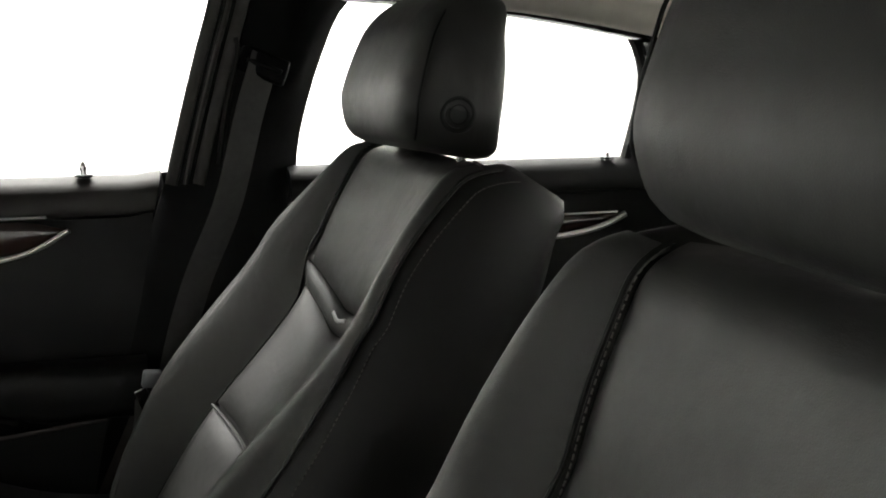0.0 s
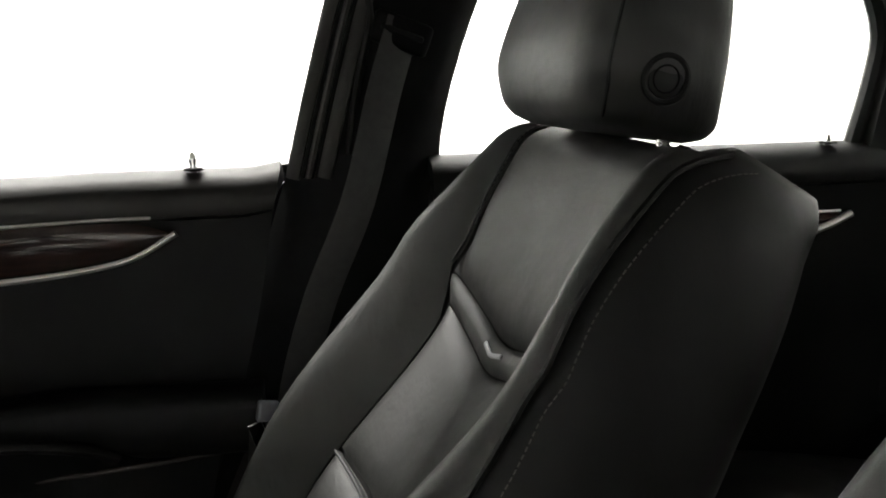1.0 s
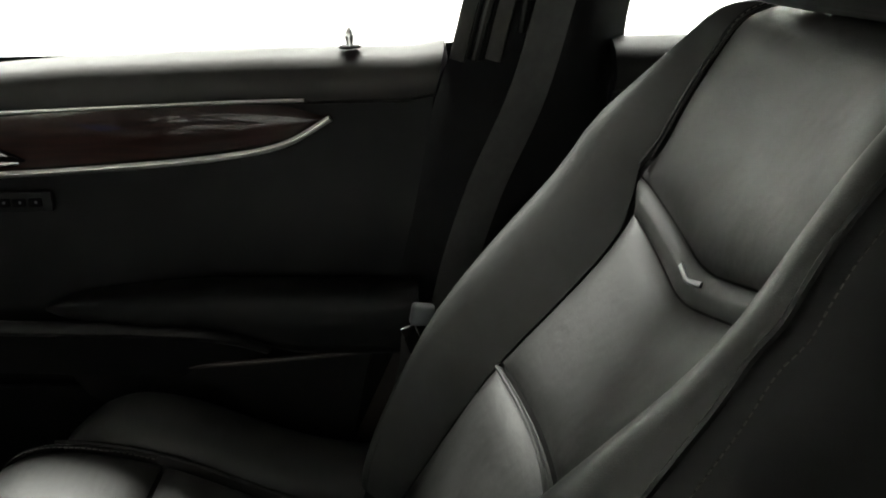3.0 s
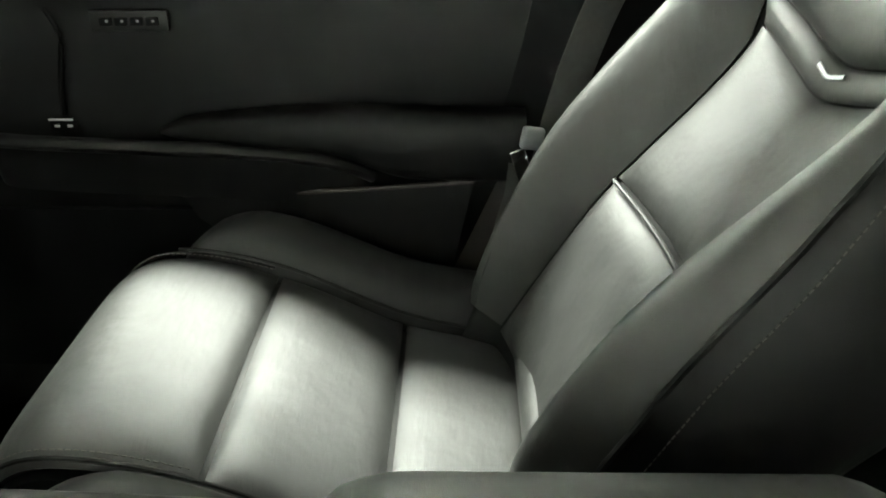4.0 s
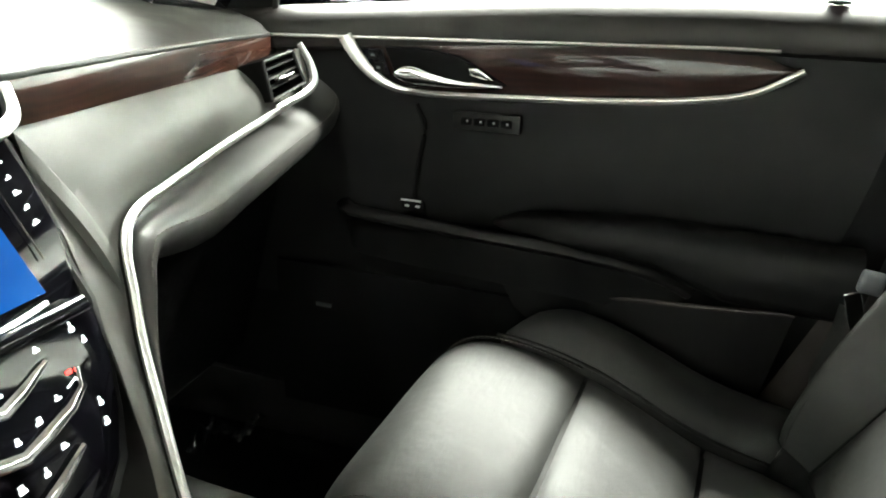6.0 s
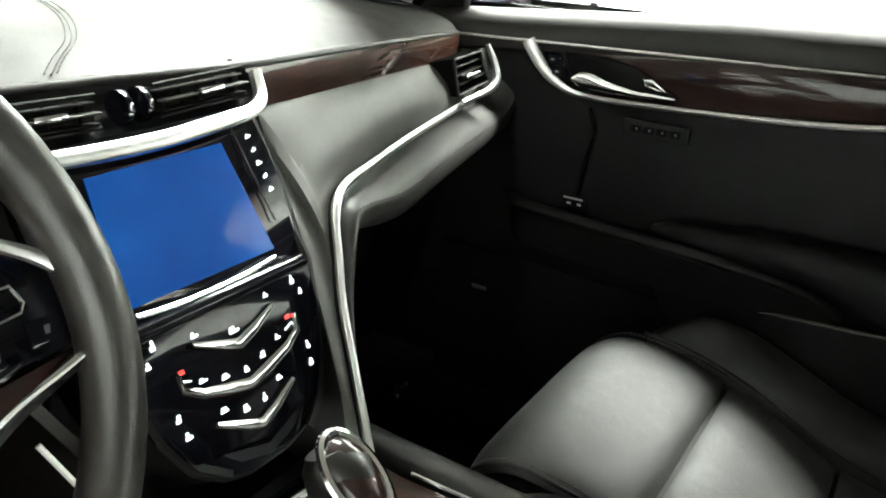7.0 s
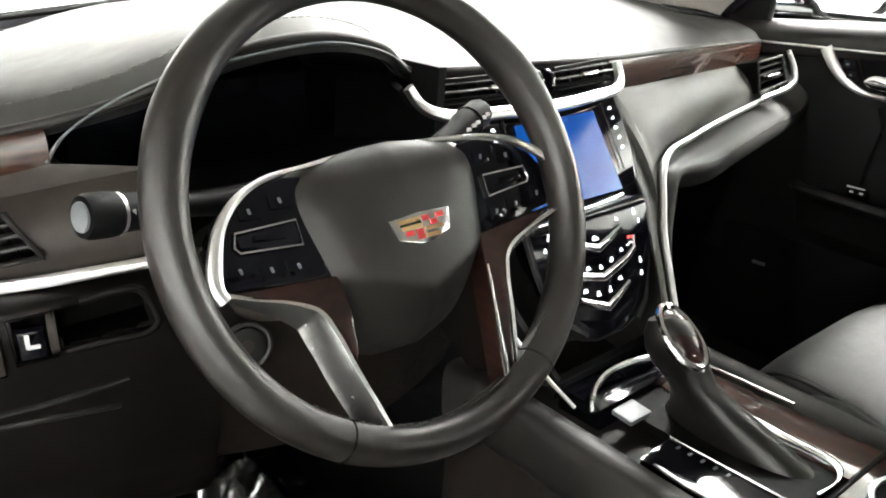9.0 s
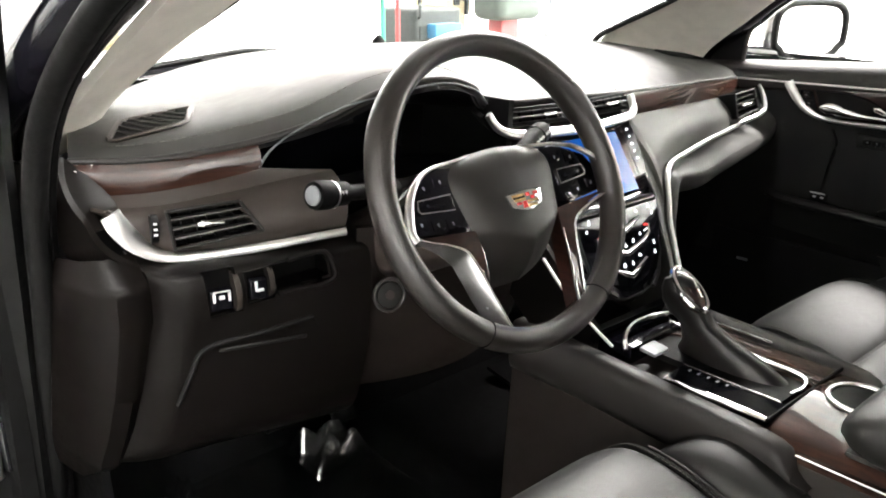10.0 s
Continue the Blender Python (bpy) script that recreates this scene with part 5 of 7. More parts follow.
def dash_top():
    P = [[pad(x, v) for x in np.linspace(-0.70, 0.725, 70)] for v in np.linspace(0, 1, 22)]
    part("top_pad", slab(P, 0.012), M_DASH_TOP_DIM, dash, "grey leather top pad, colour lowered to dim its glare")
    up1 = Vector((0, 0, 0.0012))
    part("pad_stitching", stitches([pad(x, 0.052) + up1 for x in np.linspace(-0.66, -0.17, 60)], 0.008, 0.005, 0.0007), M_THREAD, dash, "pale thread", kind="stuff")
    mid = spline([(-0.037, 0.012), (-0.020, 0.032), (0.012, 0.070), (0.052, 0.15), (0.085, 0.26), (0.105, 0.36), (0.120, 0.52)], 50)
    part("pad_seam", tube([pad(x, v) for x, v in mid], 0.0008, 6), M_DASH_TOP_DIM, dash, "fine seam across the pad")
    for off in (-0.005, 0.005):
        part("pad_stitching", stitches([pad(x + off, v) + up1 for x, v in mid], 0.008, 0.005, 0.0006), M_THREAD, dash, "pale thread", kind="stuff")
    lip = [p + np.array((0, 0.004, -0.012)) for p in EDGE]
    part("edge_lip", tube(lip, 0.0050, 10, up=(0, 0, 1), flat=0.9), M_RAIL, dash)
    # demister outlet on the driver's side, flush in the pad
    def on_pad(a, b, h=0.0):
        q = [(-0.651, 0.322), (-0.548, 0.328), (-0.515, 0.386), (-0.603, 0.406)]
        x, y = [(q[0][k] * (1 - a) + q[1][k] * a) * (1 - b) + (q[3][k] * (1 - a) + q[2][k] * a) * b for k in (0, 1)]
        e = edge_at(x)
        v = 0.2
        for _ in range(12):
            v += (y - pad(x / (1 - 0.15 * v), v)[1]) / 0.6
        return pad(x / (1 - 0.15 * v), v) + Vector((0, -0.1, 1)) * h

    border = [(0.10, 0.0), (0.90, 0.0), (0.98, 0.08), (1.0, 0.85), (0.96, 0.98), (0.10, 1.0), (0.02, 0.92), (0.0, 0.15), (0.03, 0.04)]
    g = part("demister_grille", slab([[on_pad(a, b, 0.0012) for a in np.linspace(0.02, 0.98, 10)] for b in np.linspace(0.03, 0.97, 8)], 0.001), M_BLACK, dash, "dark demister grille")
    part("grille_rim", tube([on_pad(a, b, 0.001) for a, b in border], 0.0042, 8, closed=True, flat=0.6), M_PLASTIC_WARM, g)
    for k in range(9):
        a0 = -0.50 + 0.16 * k
        line = [(a0 + 0.62 * q, 0.95 - 0.90 * q) for q in np.linspace(0, 1, 25) if 0.04 < a0 + 0.62 * q < 0.96]
        if len(line) > 4:
            part("louvre", ribbon([on_pad(a, b, 0.002) for a, b in line], 0.0020, 0.002, (0, -0.4, 1)), M_TRIM, g)
    # dark sun sensor grille near the passenger pillar
    m = pad_frame(0.64, 0.30, (0.8, -0.25, 0))
    g = part("speaker_grille", plate([(-0.05, -0.03), (0.05, -0.025), (0.04, 0.03), (-0.045, 0.03)], m, 0.004, 0.001), M_BLACK, dash)
    sp = pad(0.235, 0.965)
    sn = part("sun_sensor", tube([sp, sp + Vector((0, 0, 0.006)), sp + Vector((0, 0, 0.013)), sp + Vector((0, 0, 0.018))], 0.017, 14, up=(1, 0, 0), taper=[1.0, 0.9, 0.45, 0.2]), M_BLACK, dash, "small black sun sensor")
    # ends toward the pillars
    for sx, x0 in ((-1, -0.70), (1, 0.725)):
        e = edge_at(x0)
        P = [[(x0 + sx * 0.03 * v, e[1] + (0.30 - 0.02 * v) * u, e[2] - 0.01 + 0.010 * u - 0.055 * v) for u in np.linspace(0, 1, 8)] for v in np.linspace(0, 1, 5)]
        part("end_trim", slab(P, 0.008 * sx), M_PLASTIC, dash)


dash_top()


def wood_strip(x0, x1, h0, h1, tip):
    P = []
    n = 40
    for v in np.linspace(0, 1, 7):
        row = []
        for k in range(n):
            u = k / (n - 1)
            x = x0 * (1 - u) + x1 * u
            e = edge_at(x)
            h = h0 * (1 - u) + h1 * u
            if tip > 0:
                h *= 1 - 0.75 * max(0, (u - 0.86) / 0.14) ** 2
            else:
                h *= 1 - 0.85 * max(0, (0.14 - u) / 0.14)
            out = (0.005 if tip < 0 else 0.003) * math.sin(math.pi * (0.15 + 0.8 * v))
            row.append((x, e[1] - out - (0.006 if tip < 0 else 0.002) * v, e[2] - 0.014 - h * v))
        P.append(row)
    part("wood_trim", slab(P, 0.008), M_WOOD, dash, "glossy dark brown wood strip")
    return [P[-1][k] for k in range(n)]


WL = wood_strip(-0.698, -0.512, 0.036, 0.028, -1)
WR = wood_strip(0.138, 0.722, 0.036, 0.032, 1)


def dash_left():
    """Driver-side outlet panel, its chrome strip, the switch bank and the knee panel."""
    strip = spline([(-0.688, 0.250, 0.922), (-0.681, 0.246, 0.906), (-0.669, 0.242, 0.888), (-0.655, 0.237, 0.875), (-0.634, 0.230, 0.866), (-0.56, 0.205, 0.864), (-0.443, 0.163, 0.873)], 90)
    top = spline([(-0.700, 0.286, 0.925), (-0.690, 0.280, 0.922), (-0.640, 0.262, 0.917), (-0.56, 0.232, 0.925), (-0.50, 0.208, 0.935), (-0.443, 0.180, 0.945)], 90)
    m = frame_of((-0.588, 0.203, 0.899), (0.19, -0.060, -0.010), (-0.28, -0.92, 0.20))
    hole = [(-0.050, 0.018), (0.029, 0.026), (0.054, -0.009), (-0.044, -0.024)]
    P = [[tuple(a * (1 - v) + b * v + np.array((0, -0.022 * math.sin(math.pi * v) ** 0.7, 0.004 * math.sin(math.pi * v)))) for a, b in zip(top, strip)] for v in np.linspace(0, 1, 36)]
    part("outlet_panel", cut(slab(P, 0.004), m, [(x * 0.94, y * 0.92) for x, y in hole]), M_PLASTIC_WARM, dash, "dark grained plastic outlet panel")
    P2 = [[tuple(a * (1 - v) + b * v) for a, b in zip(np.array(WL), top[np.linspace(0, 89, 40).astype(int)])] for v in np.linspace(0, 1, 4)]
    part("outlet_panel_upper", slab(P2, 0.006), M_PLASTIC_WARM, dash)
    wid = [prof(k / 89, [0, 0.10, 0.22, 0.34, 0.5, 1], [0.022, 0.024, 0.022, 0.016, 0.012, 0.0095]) for k in range(90)]
    part("chrome_strip", ribbon([p + np.array((0, -0.008, 0)) for p in strip], wid, 0.008, (-0.25, -0.85, 0.45)), M_SATIN, dash, "satin chrome strip")
    open_vent(dash, m @ Matrix.Translation((0, 0, 0.004)), hole, 3, (-0.004, 0.003), (-0.064, 0.001))
    part("wood_end", tube([np.array(WL[k]) + np.array((-0.001, -0.003, 0.0)) for k in range(7)], 0.0015, 8), M_CHROME, dash, "thin bright edge of the wood strip")
    # lower bank: face, undercut, knee panel, rounded left crest and the cover towards the door
    sec = spline([(0.228, 0.866), (0.190, 0.860), (0.166, 0.853), (0.160, 0.838), (0.160, 0.806), (0.162, 0.790), (0.165, 0.770), (0.173, 0.72), (0.186, 0.67), (0.21, 0.62), (0.27, 0.585), (0.38, 0.575)], 130)
    front_x = list(np.linspace(-0.425, -0.632, 90))
    crest = [(-0.645, 0.004), (-0.655, 0.013), (-0.661, 0.026), (-0.665, 0.036)]
    cover = [(-0.669, 0.037), (-0.684, 0.030), (-0.698, 0.031), (-0.712, 0.050), (-0.730, 0.100), (-0.748, 0.20)]
    rows, side = [], []
    for y, z in sec:
        lean = 0.22 * max(0, 0.80 - z)
        base = y - 0.23 * (-0.632 + 0.56)
        flat_y = np.interp(z, [0.575, 0.585, 0.62, 0.67, 0.72, 0.78, 0.84, 0.866], [0.38, 0.27, 0.212, 0.190, 0.178, 0.172, 0.168, 0.20]) + 0.0166
        rows.append([(x, y - 0.23 * (x + 0.56), z) for x in front_x] + [(x - lean * (k + 1) / 4, base + d, z) for k, (x, d) in enumerate(crest)])
        side.append([(x - lean * max(0.0, 1 - k * 0.2), flat_y + d, z) for k, (x, d) in enumerate(cover)])
    bank = frame_of((-0.536, 0.1525, 0.834), (0.19, -0.044, 0.002), (-0.25, -0.95, 0.12))
    well1 = [(-0.087, 0.024), (-0.054, 0.025), (-0.049, -0.024), (-0.082, -0.026)]
    well2 = [(-0.041, 0.016), (-0.013, 0.018), (-0.011, -0.016), (-0.039, -0.018)]
    pocket = [(-0.010, 0.019), (0.050, 0.0245), (0.058, 0.012), (0.060, -0.005), (-0.006, -0.0125)]
    shell = slab(rows, -0.004)
    for poly in (well1, well2, pocket):
        cut(shell, bank, poly)
    # knee panel and end cap take the shaded plastic tone
    part("lower_panel", shell, M_PLASTIC_SHADED, dash, "grained plastic knee panel, darkened as in shade")
    part("end_cap", slab(side, -0.010), M_PLASTIC_SHADED, dash, "plastic dashboard end cap, darkened as in shade")
    up = spline([(-0.704, 0.312, 0.974), (-0.712, 0.292, 0.955), (-0.712, 0.270, 0.934), (-0.704, 0.258, 0.915), (-0.698, 0.246, 0.893), (-0.682, 0.238, 0.874), (-0.665, 0.232, 0.862)], 16)
    wall_ = [[(x + (-0.752 - x) * v, y + (0.40 - y) * v, z - 0.012 * math.sin(math.pi * v)) for x, y, z in up] for v in np.linspace(0, 1, 8)]
    part("end_cap_upper", slab(wall_, 0.008), M_PLASTIC_SHADED, dash)
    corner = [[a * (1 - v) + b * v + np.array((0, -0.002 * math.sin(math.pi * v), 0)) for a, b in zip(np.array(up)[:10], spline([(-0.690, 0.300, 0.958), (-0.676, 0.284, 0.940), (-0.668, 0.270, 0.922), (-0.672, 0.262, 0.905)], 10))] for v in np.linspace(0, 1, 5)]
    part("corner_fold", slab(corner, 0.006), M_PLASTIC_SHADED, dash)
    part("panel_joint", tube(spline([(-0.655, 0.193, 0.700), (-0.640, 0.186, 0.735), (-0.625, 0.180, 0.764), (-0.56, 0.164, 0.772), (-0.497, 0.150, 0.780)], 20), 0.0032, 8), M_RUBBER, dash)
    part("panel_joint", tube(spline([(-0.497, 0.150, 0.780), (-0.485, 0.155, 0.74), (-0.50, 0.175, 0.68)], 10), 0.0018, 6), M_BLACK, dash)
    part("grab_slot", rbox((0.105, 0.004, 0.005), (-0.556, 0.1655, 0.7575), 0.0015, 1, (0, 2, -13)), M_PLASTIC, dash)
    po = part("pocket", recess(bank, pocket, 0.055), M_BLACK, dash, "black open pocket")
    part("pocket_rim", tube([bank @ Vector((x, y, 0.000)) for x, y in spline([(0.010, 0.0235), (0.040, 0.027), (0.054, 0.026), (0.0615, 0.014), (0.0655, -0.003), (0.058, -0.0105), (0.020, -0.013), (-0.004, -0.015)], 40)], 0.0034, 10, up=(0, -1, 0.1)), M_PLASTIC_SHADED, po, "rounded lip of the pocket")
    for well, cx, lit in ((well1, -0.069, 0), (well2, -0.027, 1)):
        sw = part("dimmer_switch" if lit else "lamp_switch", recess(bank, well, 0.016), M_BLACK, dash, "black rocker switch in its well")
        hw, y0 = (0.010, -0.001) if lit else (0.0125, -0.007)
        face = [(-hw, y0 - 0.014), (hw, y0 - 0.014), (hw, y0 + 0.010), (-hw, y0 + 0.010)]
        part("rocker", plate(face, bank @ pose(cx, 0, -0.008, 8, 0, 0), 0.011, 0.0025, 3), M_PIANO, sw, "gloss black rocker")
        # rounded cheek beside the rocker
        part("cheek", disc(bank @ pose(cx + hw + 0.002, y0 + 0.002, -0.012, 0, 90, 0), 0.024 if not lit else 0.019, 0.007, 0.003, 28), M_PLASTIC_WARM, sw, "rounded brown-grey cheek")
        strokes = (((0.0030, 0.011, 0.001), (-0.0085, -0.006)), ((0.0030, 0.011, 0.001), (0.0085, -0.006)), ((0.019, 0.0016, 0.001), (0, 0.001)), ((0.006, 0.005, 0.001), (0, -0.006))) if not lit else (((0.0034, 0.012, 0.001), (-0.003, 0.000)), ((0.009, 0.0036, 0.001), (0.001, -0.005)))
        for size, (x, y) in strokes:
            bm = rbox(size, (x, y, 0.0036), 0.0003, 1)
            bmesh.ops.transform(bm, matrix=bank @ pose(cx, 0, 0, 8, 0, 0), verts=bm.verts)
            part("bright_mark", bm, M_PRINT, sw)


dash_left()


def dash_right():
    """Passenger fascia, sweeping chrome strip and the padded roll under it."""
    strip = spline([(0.694, 0.268, 0.925), (0.690, 0.258, 0.893), (0.672, 0.244, 0.875), (0.600, 0.226, 0.871), (0.505, 0.207, 0.869), (0.375, 0.182, 0.865), (0.280, 0.160, 0.862), (0.215, 0.143, 0.860), (0.184, 0.130, 0.852), (0.168, 0.118, 0.836), (0.157, 0.106, 0.815), (0.140, 0.088, 0.780), (0.116, 0.058, 0.745), (0.092, 0.028, 0.712), (0.079, 0.008, 0.678)], 90)
    upper = np.concatenate([np.array(WR)[::-1][:: 1], spline([(0.136, 0.174, 0.945), (0.124, 0.150, 0.915), (0.117, 0.118, 0.87), (0.105, 0.086, 0.82), (0.090, 0.055, 0.775), (0.076, 0.030, 0.735), (0.062, 0.010, 0.690)], 40)])
    d = np.concatenate([[0], np.cumsum(np.linalg.norm(np.diff(upper, axis=0), axis=1))])
    up = np.array([[np.interp(s, d, upper[:, k]) for k in range(3)] for s in np.interp(np.linspace(0, 1, 90), [0, 0.62, 1], [0, d[39], d[-1]])])
    ds = np.concatenate([[0], np.cumsum(np.linalg.norm(np.diff(strip, axis=0), axis=1))])
    bend = ds[np.argmin(np.abs(strip[:, 2] - 0.836) + (strip[:, 0] > 0.3))]
    st = np.array([[np.interp(s, ds, strip[:, k]) for k in range(3)] for s in np.interp(np.linspace(0, 1, 90), [0, 0.62, 1], [0, bend, ds[-1]])])
    P = []
    for v in np.linspace(0, 1, 40):
        row = []
        for k in range(90):
            out = 0.016 * math.sin(math.pi * v) ** 0.8 * (0.35 if k > 60 else 1)
            row.append(up[k] * (1 - v) + st[k] * v + np.array((-0.2, -0.9, 0.2)) * out)
        P.append(row)
    m = frame_of((0.574, 0.204, 0.914), (0.19, 0.052, 0.004), (-0.22, -0.95, 0.22))
    hole = [(-0.036, 0.026), (0.016, 0.026), (0.021, -0.015), (-0.040, -0.020)]
    # paler than the top pad to carry light falling on the fascia
    part("fascia", cut(slab(P, 0.004), m, [(x * 0.86 + 0.001, y * 0.88) for x, y in hole], 0.05), M_DASH_LIT, dash, "grey leather passenger fascia, colour raised as if lit")
    part("chrome_strip", ribbon([p + np.array((-0.004, -0.011, 0.004)) for p in st], [0.0085 if k < 55 else 0.0068 for k in range(90)], 0.006, (-0.30, -0.82, 0.45)), M_SATIN, dash, "sweeping satin chrome strip")
    prf = spline([(0.006, -0.004), (0.012, 0.008), (0.028, 0.030), (0.044, 0.038), (0.060, 0.028), (0.068, 0.006), (0.066, -0.05), (0.055, -0.13)], 18)
    rows = []
    for k in range(90):
        T = Vector(st[min(k + 1, 89)] - st[max(k - 1, 0)]).normalized()
        O = Vector((-0.12, -0.90, 0.30))
        O = (O - T * O.dot(T)).normalized()
        D = O.cross(T)
        sc = prof(k / 89, [0, 0.04, 0.45, 0.64, 1], [0.5, 0.95, 1.0, 0.42, 0.04])
        rows.append([Vector(st[k]) + D * a * sc + O * b * (sc if b > 0 else 1) for a, b in prf])
    part("lower_roll", slab(rows, -0.008), M_DASH_SHADED, dash, "padded leather roll, colour lowered as in shade")
    part("roll_stitching", stitches([r[5] for r in rows][2:60], 0.008, 0.005, 0.0006, (0, -0.002, 0)), M_THREAD, dash, "pale thread", kind="stuff")
    gb = [[(x, 0.285 + 0.10 * v - 0.06 * (0.70 - x), 0.80 - 0.34 * v) for x in np.linspace(0.70, 0.14, 10)] for v in np.linspace(0, 1, 6)]
    part("glove_box", slab(gb, -0.02), M_BLACK, dash, "black glove box front")
    v = open_vent(dash, m @ Matrix.Translation((0, 0, 0.006)), hole, 3, (-0.010, 0.001))
    fr = [m @ Vector((x, y, 0.010)) for x, y in ((-0.040, -0.029), (0.018, -0.025), (0.034, -0.016), (0.036, 0.004), (0.028, 0.032))]
    part("chrome_edge", ribbon(spline(fr, 20), [0.006 + 0.004 * math.sin(math.pi * k / 19) for k in range(20)], 0.006, (-0.3, -0.9, 0.25)), M_SATIN, v, "satin chrome edge")


dash_right()


def cluster():
    """The hooded instrument binnacle."""
    hood = [p for p in EDGE if -0.52 <= p[0] <= -0.155]
    rows = []
    for u in np.linspace(0, 1, 8):
        row = []
        for p in hood:
            k = math.sin(math.pi * (p[0] + 0.52) / 0.365)
            row.append((p[0] * (1 - 0.06 * u) + -0.338 * 0.06 * u, p[1] + 0.002 + 0.16 * u, p[2] - 0.014 - 0.012 * u - 0.006 * k))
        rows.append(row)
    part("binnacle_hood", slab(rows, 0.006), M_BLACK, dash, "black inner face of the instrument hood")
    trim = spline([(-0.514, 0.226, 0.950), (-0.503, 0.219, 0.968), (-0.488, 0.209, 0.983), (-0.46, 0.189, 1.003), (-0.43, 0.172, 1.018), (-0.38, 0.153, 1.030), (-0.30, 0.143, 1.038), (-0.22, 0.165, 1.020), (-0.165, 0.198, 0.992)], 60)
    part("hood_trim", tube(trim, 0.0014, 8, taper=[1.5 - 0.8 * min(1, k / 8) for k in range(60)]), M_GREYCASE, dash, "satin grey hood edge")
    P = [[(x, 0.345, z) for x in np.linspace(-0.46, -0.20, 8)] for z in np.linspace(0.975, 0.86, 5)]
    dial = part("instrument_display", slab(P, 0.01), M_PIANO, dash, "switched-off black instrument display")
    part("display_edge", tube([(-0.455, 0.334, 0.955), (-0.42, 0.334, 0.962), (-0.36, 0.334, 0.964)], 0.0015, 6), M_PLASTIC, dial)
    P = [[(x, 0.19 + 0.165 * u, 0.925 - 0.03 * u - 0.012 * math.cos((x + 0.338) * 8)) for x in np.linspace(-0.50, -0.17, 10)] for u in np.linspace(0, 1, 5)]
    part("binnacle_floor", slab(P, -0.01), M_BLACK, dash)
    P = [[(-0.500 + 0.012 * v, 0.222 + 0.13 * u, 0.945 - 0.08 * v) for u in np.linspace(0, 1, 5)] for v in np.linspace(0, 1, 5)]
    part("binnacle_side", slab(P, 0.01), M_PLASTIC_WARM, dash)
    P = [[(-0.155 - 0.010 * v, 0.165 + 0.18 * u, 1.0 - 0.16 * v) for u in np.linspace(0, 1, 5)] for v in np.linspace(0, 1, 5)]
    part("binnacle_side", slab(P, -0.01), M_BLACK, dash)
    # panel between binnacle and centre stack, and knee bolster under the column
    P = [[(-0.43 + 0.33 * u, 0.150 - 0.05 * math.sin(math.pi * u) + 0.06 * v * v, 0.875 - 0.24 * v) for u in np.linspace(0, 1, 14)] for v in np.linspace(0, 1, 10)]
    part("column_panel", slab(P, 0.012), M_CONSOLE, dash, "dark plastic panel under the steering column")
    m = frame_of((-0.402, 0.126, 0.790), (0.9, -0.25, 0), (-0.25, -0.95, 0.15))
    sb = part("start_button", disc(m, 0.017, 0.006, 0.002), M_PLASTIC, dash, "round black start button")
    part("button_ring", ring(m @ Matrix.Translation((0, 0, 0.004)), 0.020, 0.0026), M_SLAT, sb)
    part("button_mark", disc(m @ Matrix.Translation((0, 0, 0.006)), 0.006, 0.0006, 0), M_PLASTIC_WARM, sb)
    P = [[(-0.68 + 0.55 * u, 0.30 + 0.10 * v, 0.66 - 0.10 * v) for u in np.linspace(0, 1, 8)] for v in np.linspace(0, 1, 5)]
    part("under_panel", slab(P, 0.02), M_BLACK, dash)


cluster()


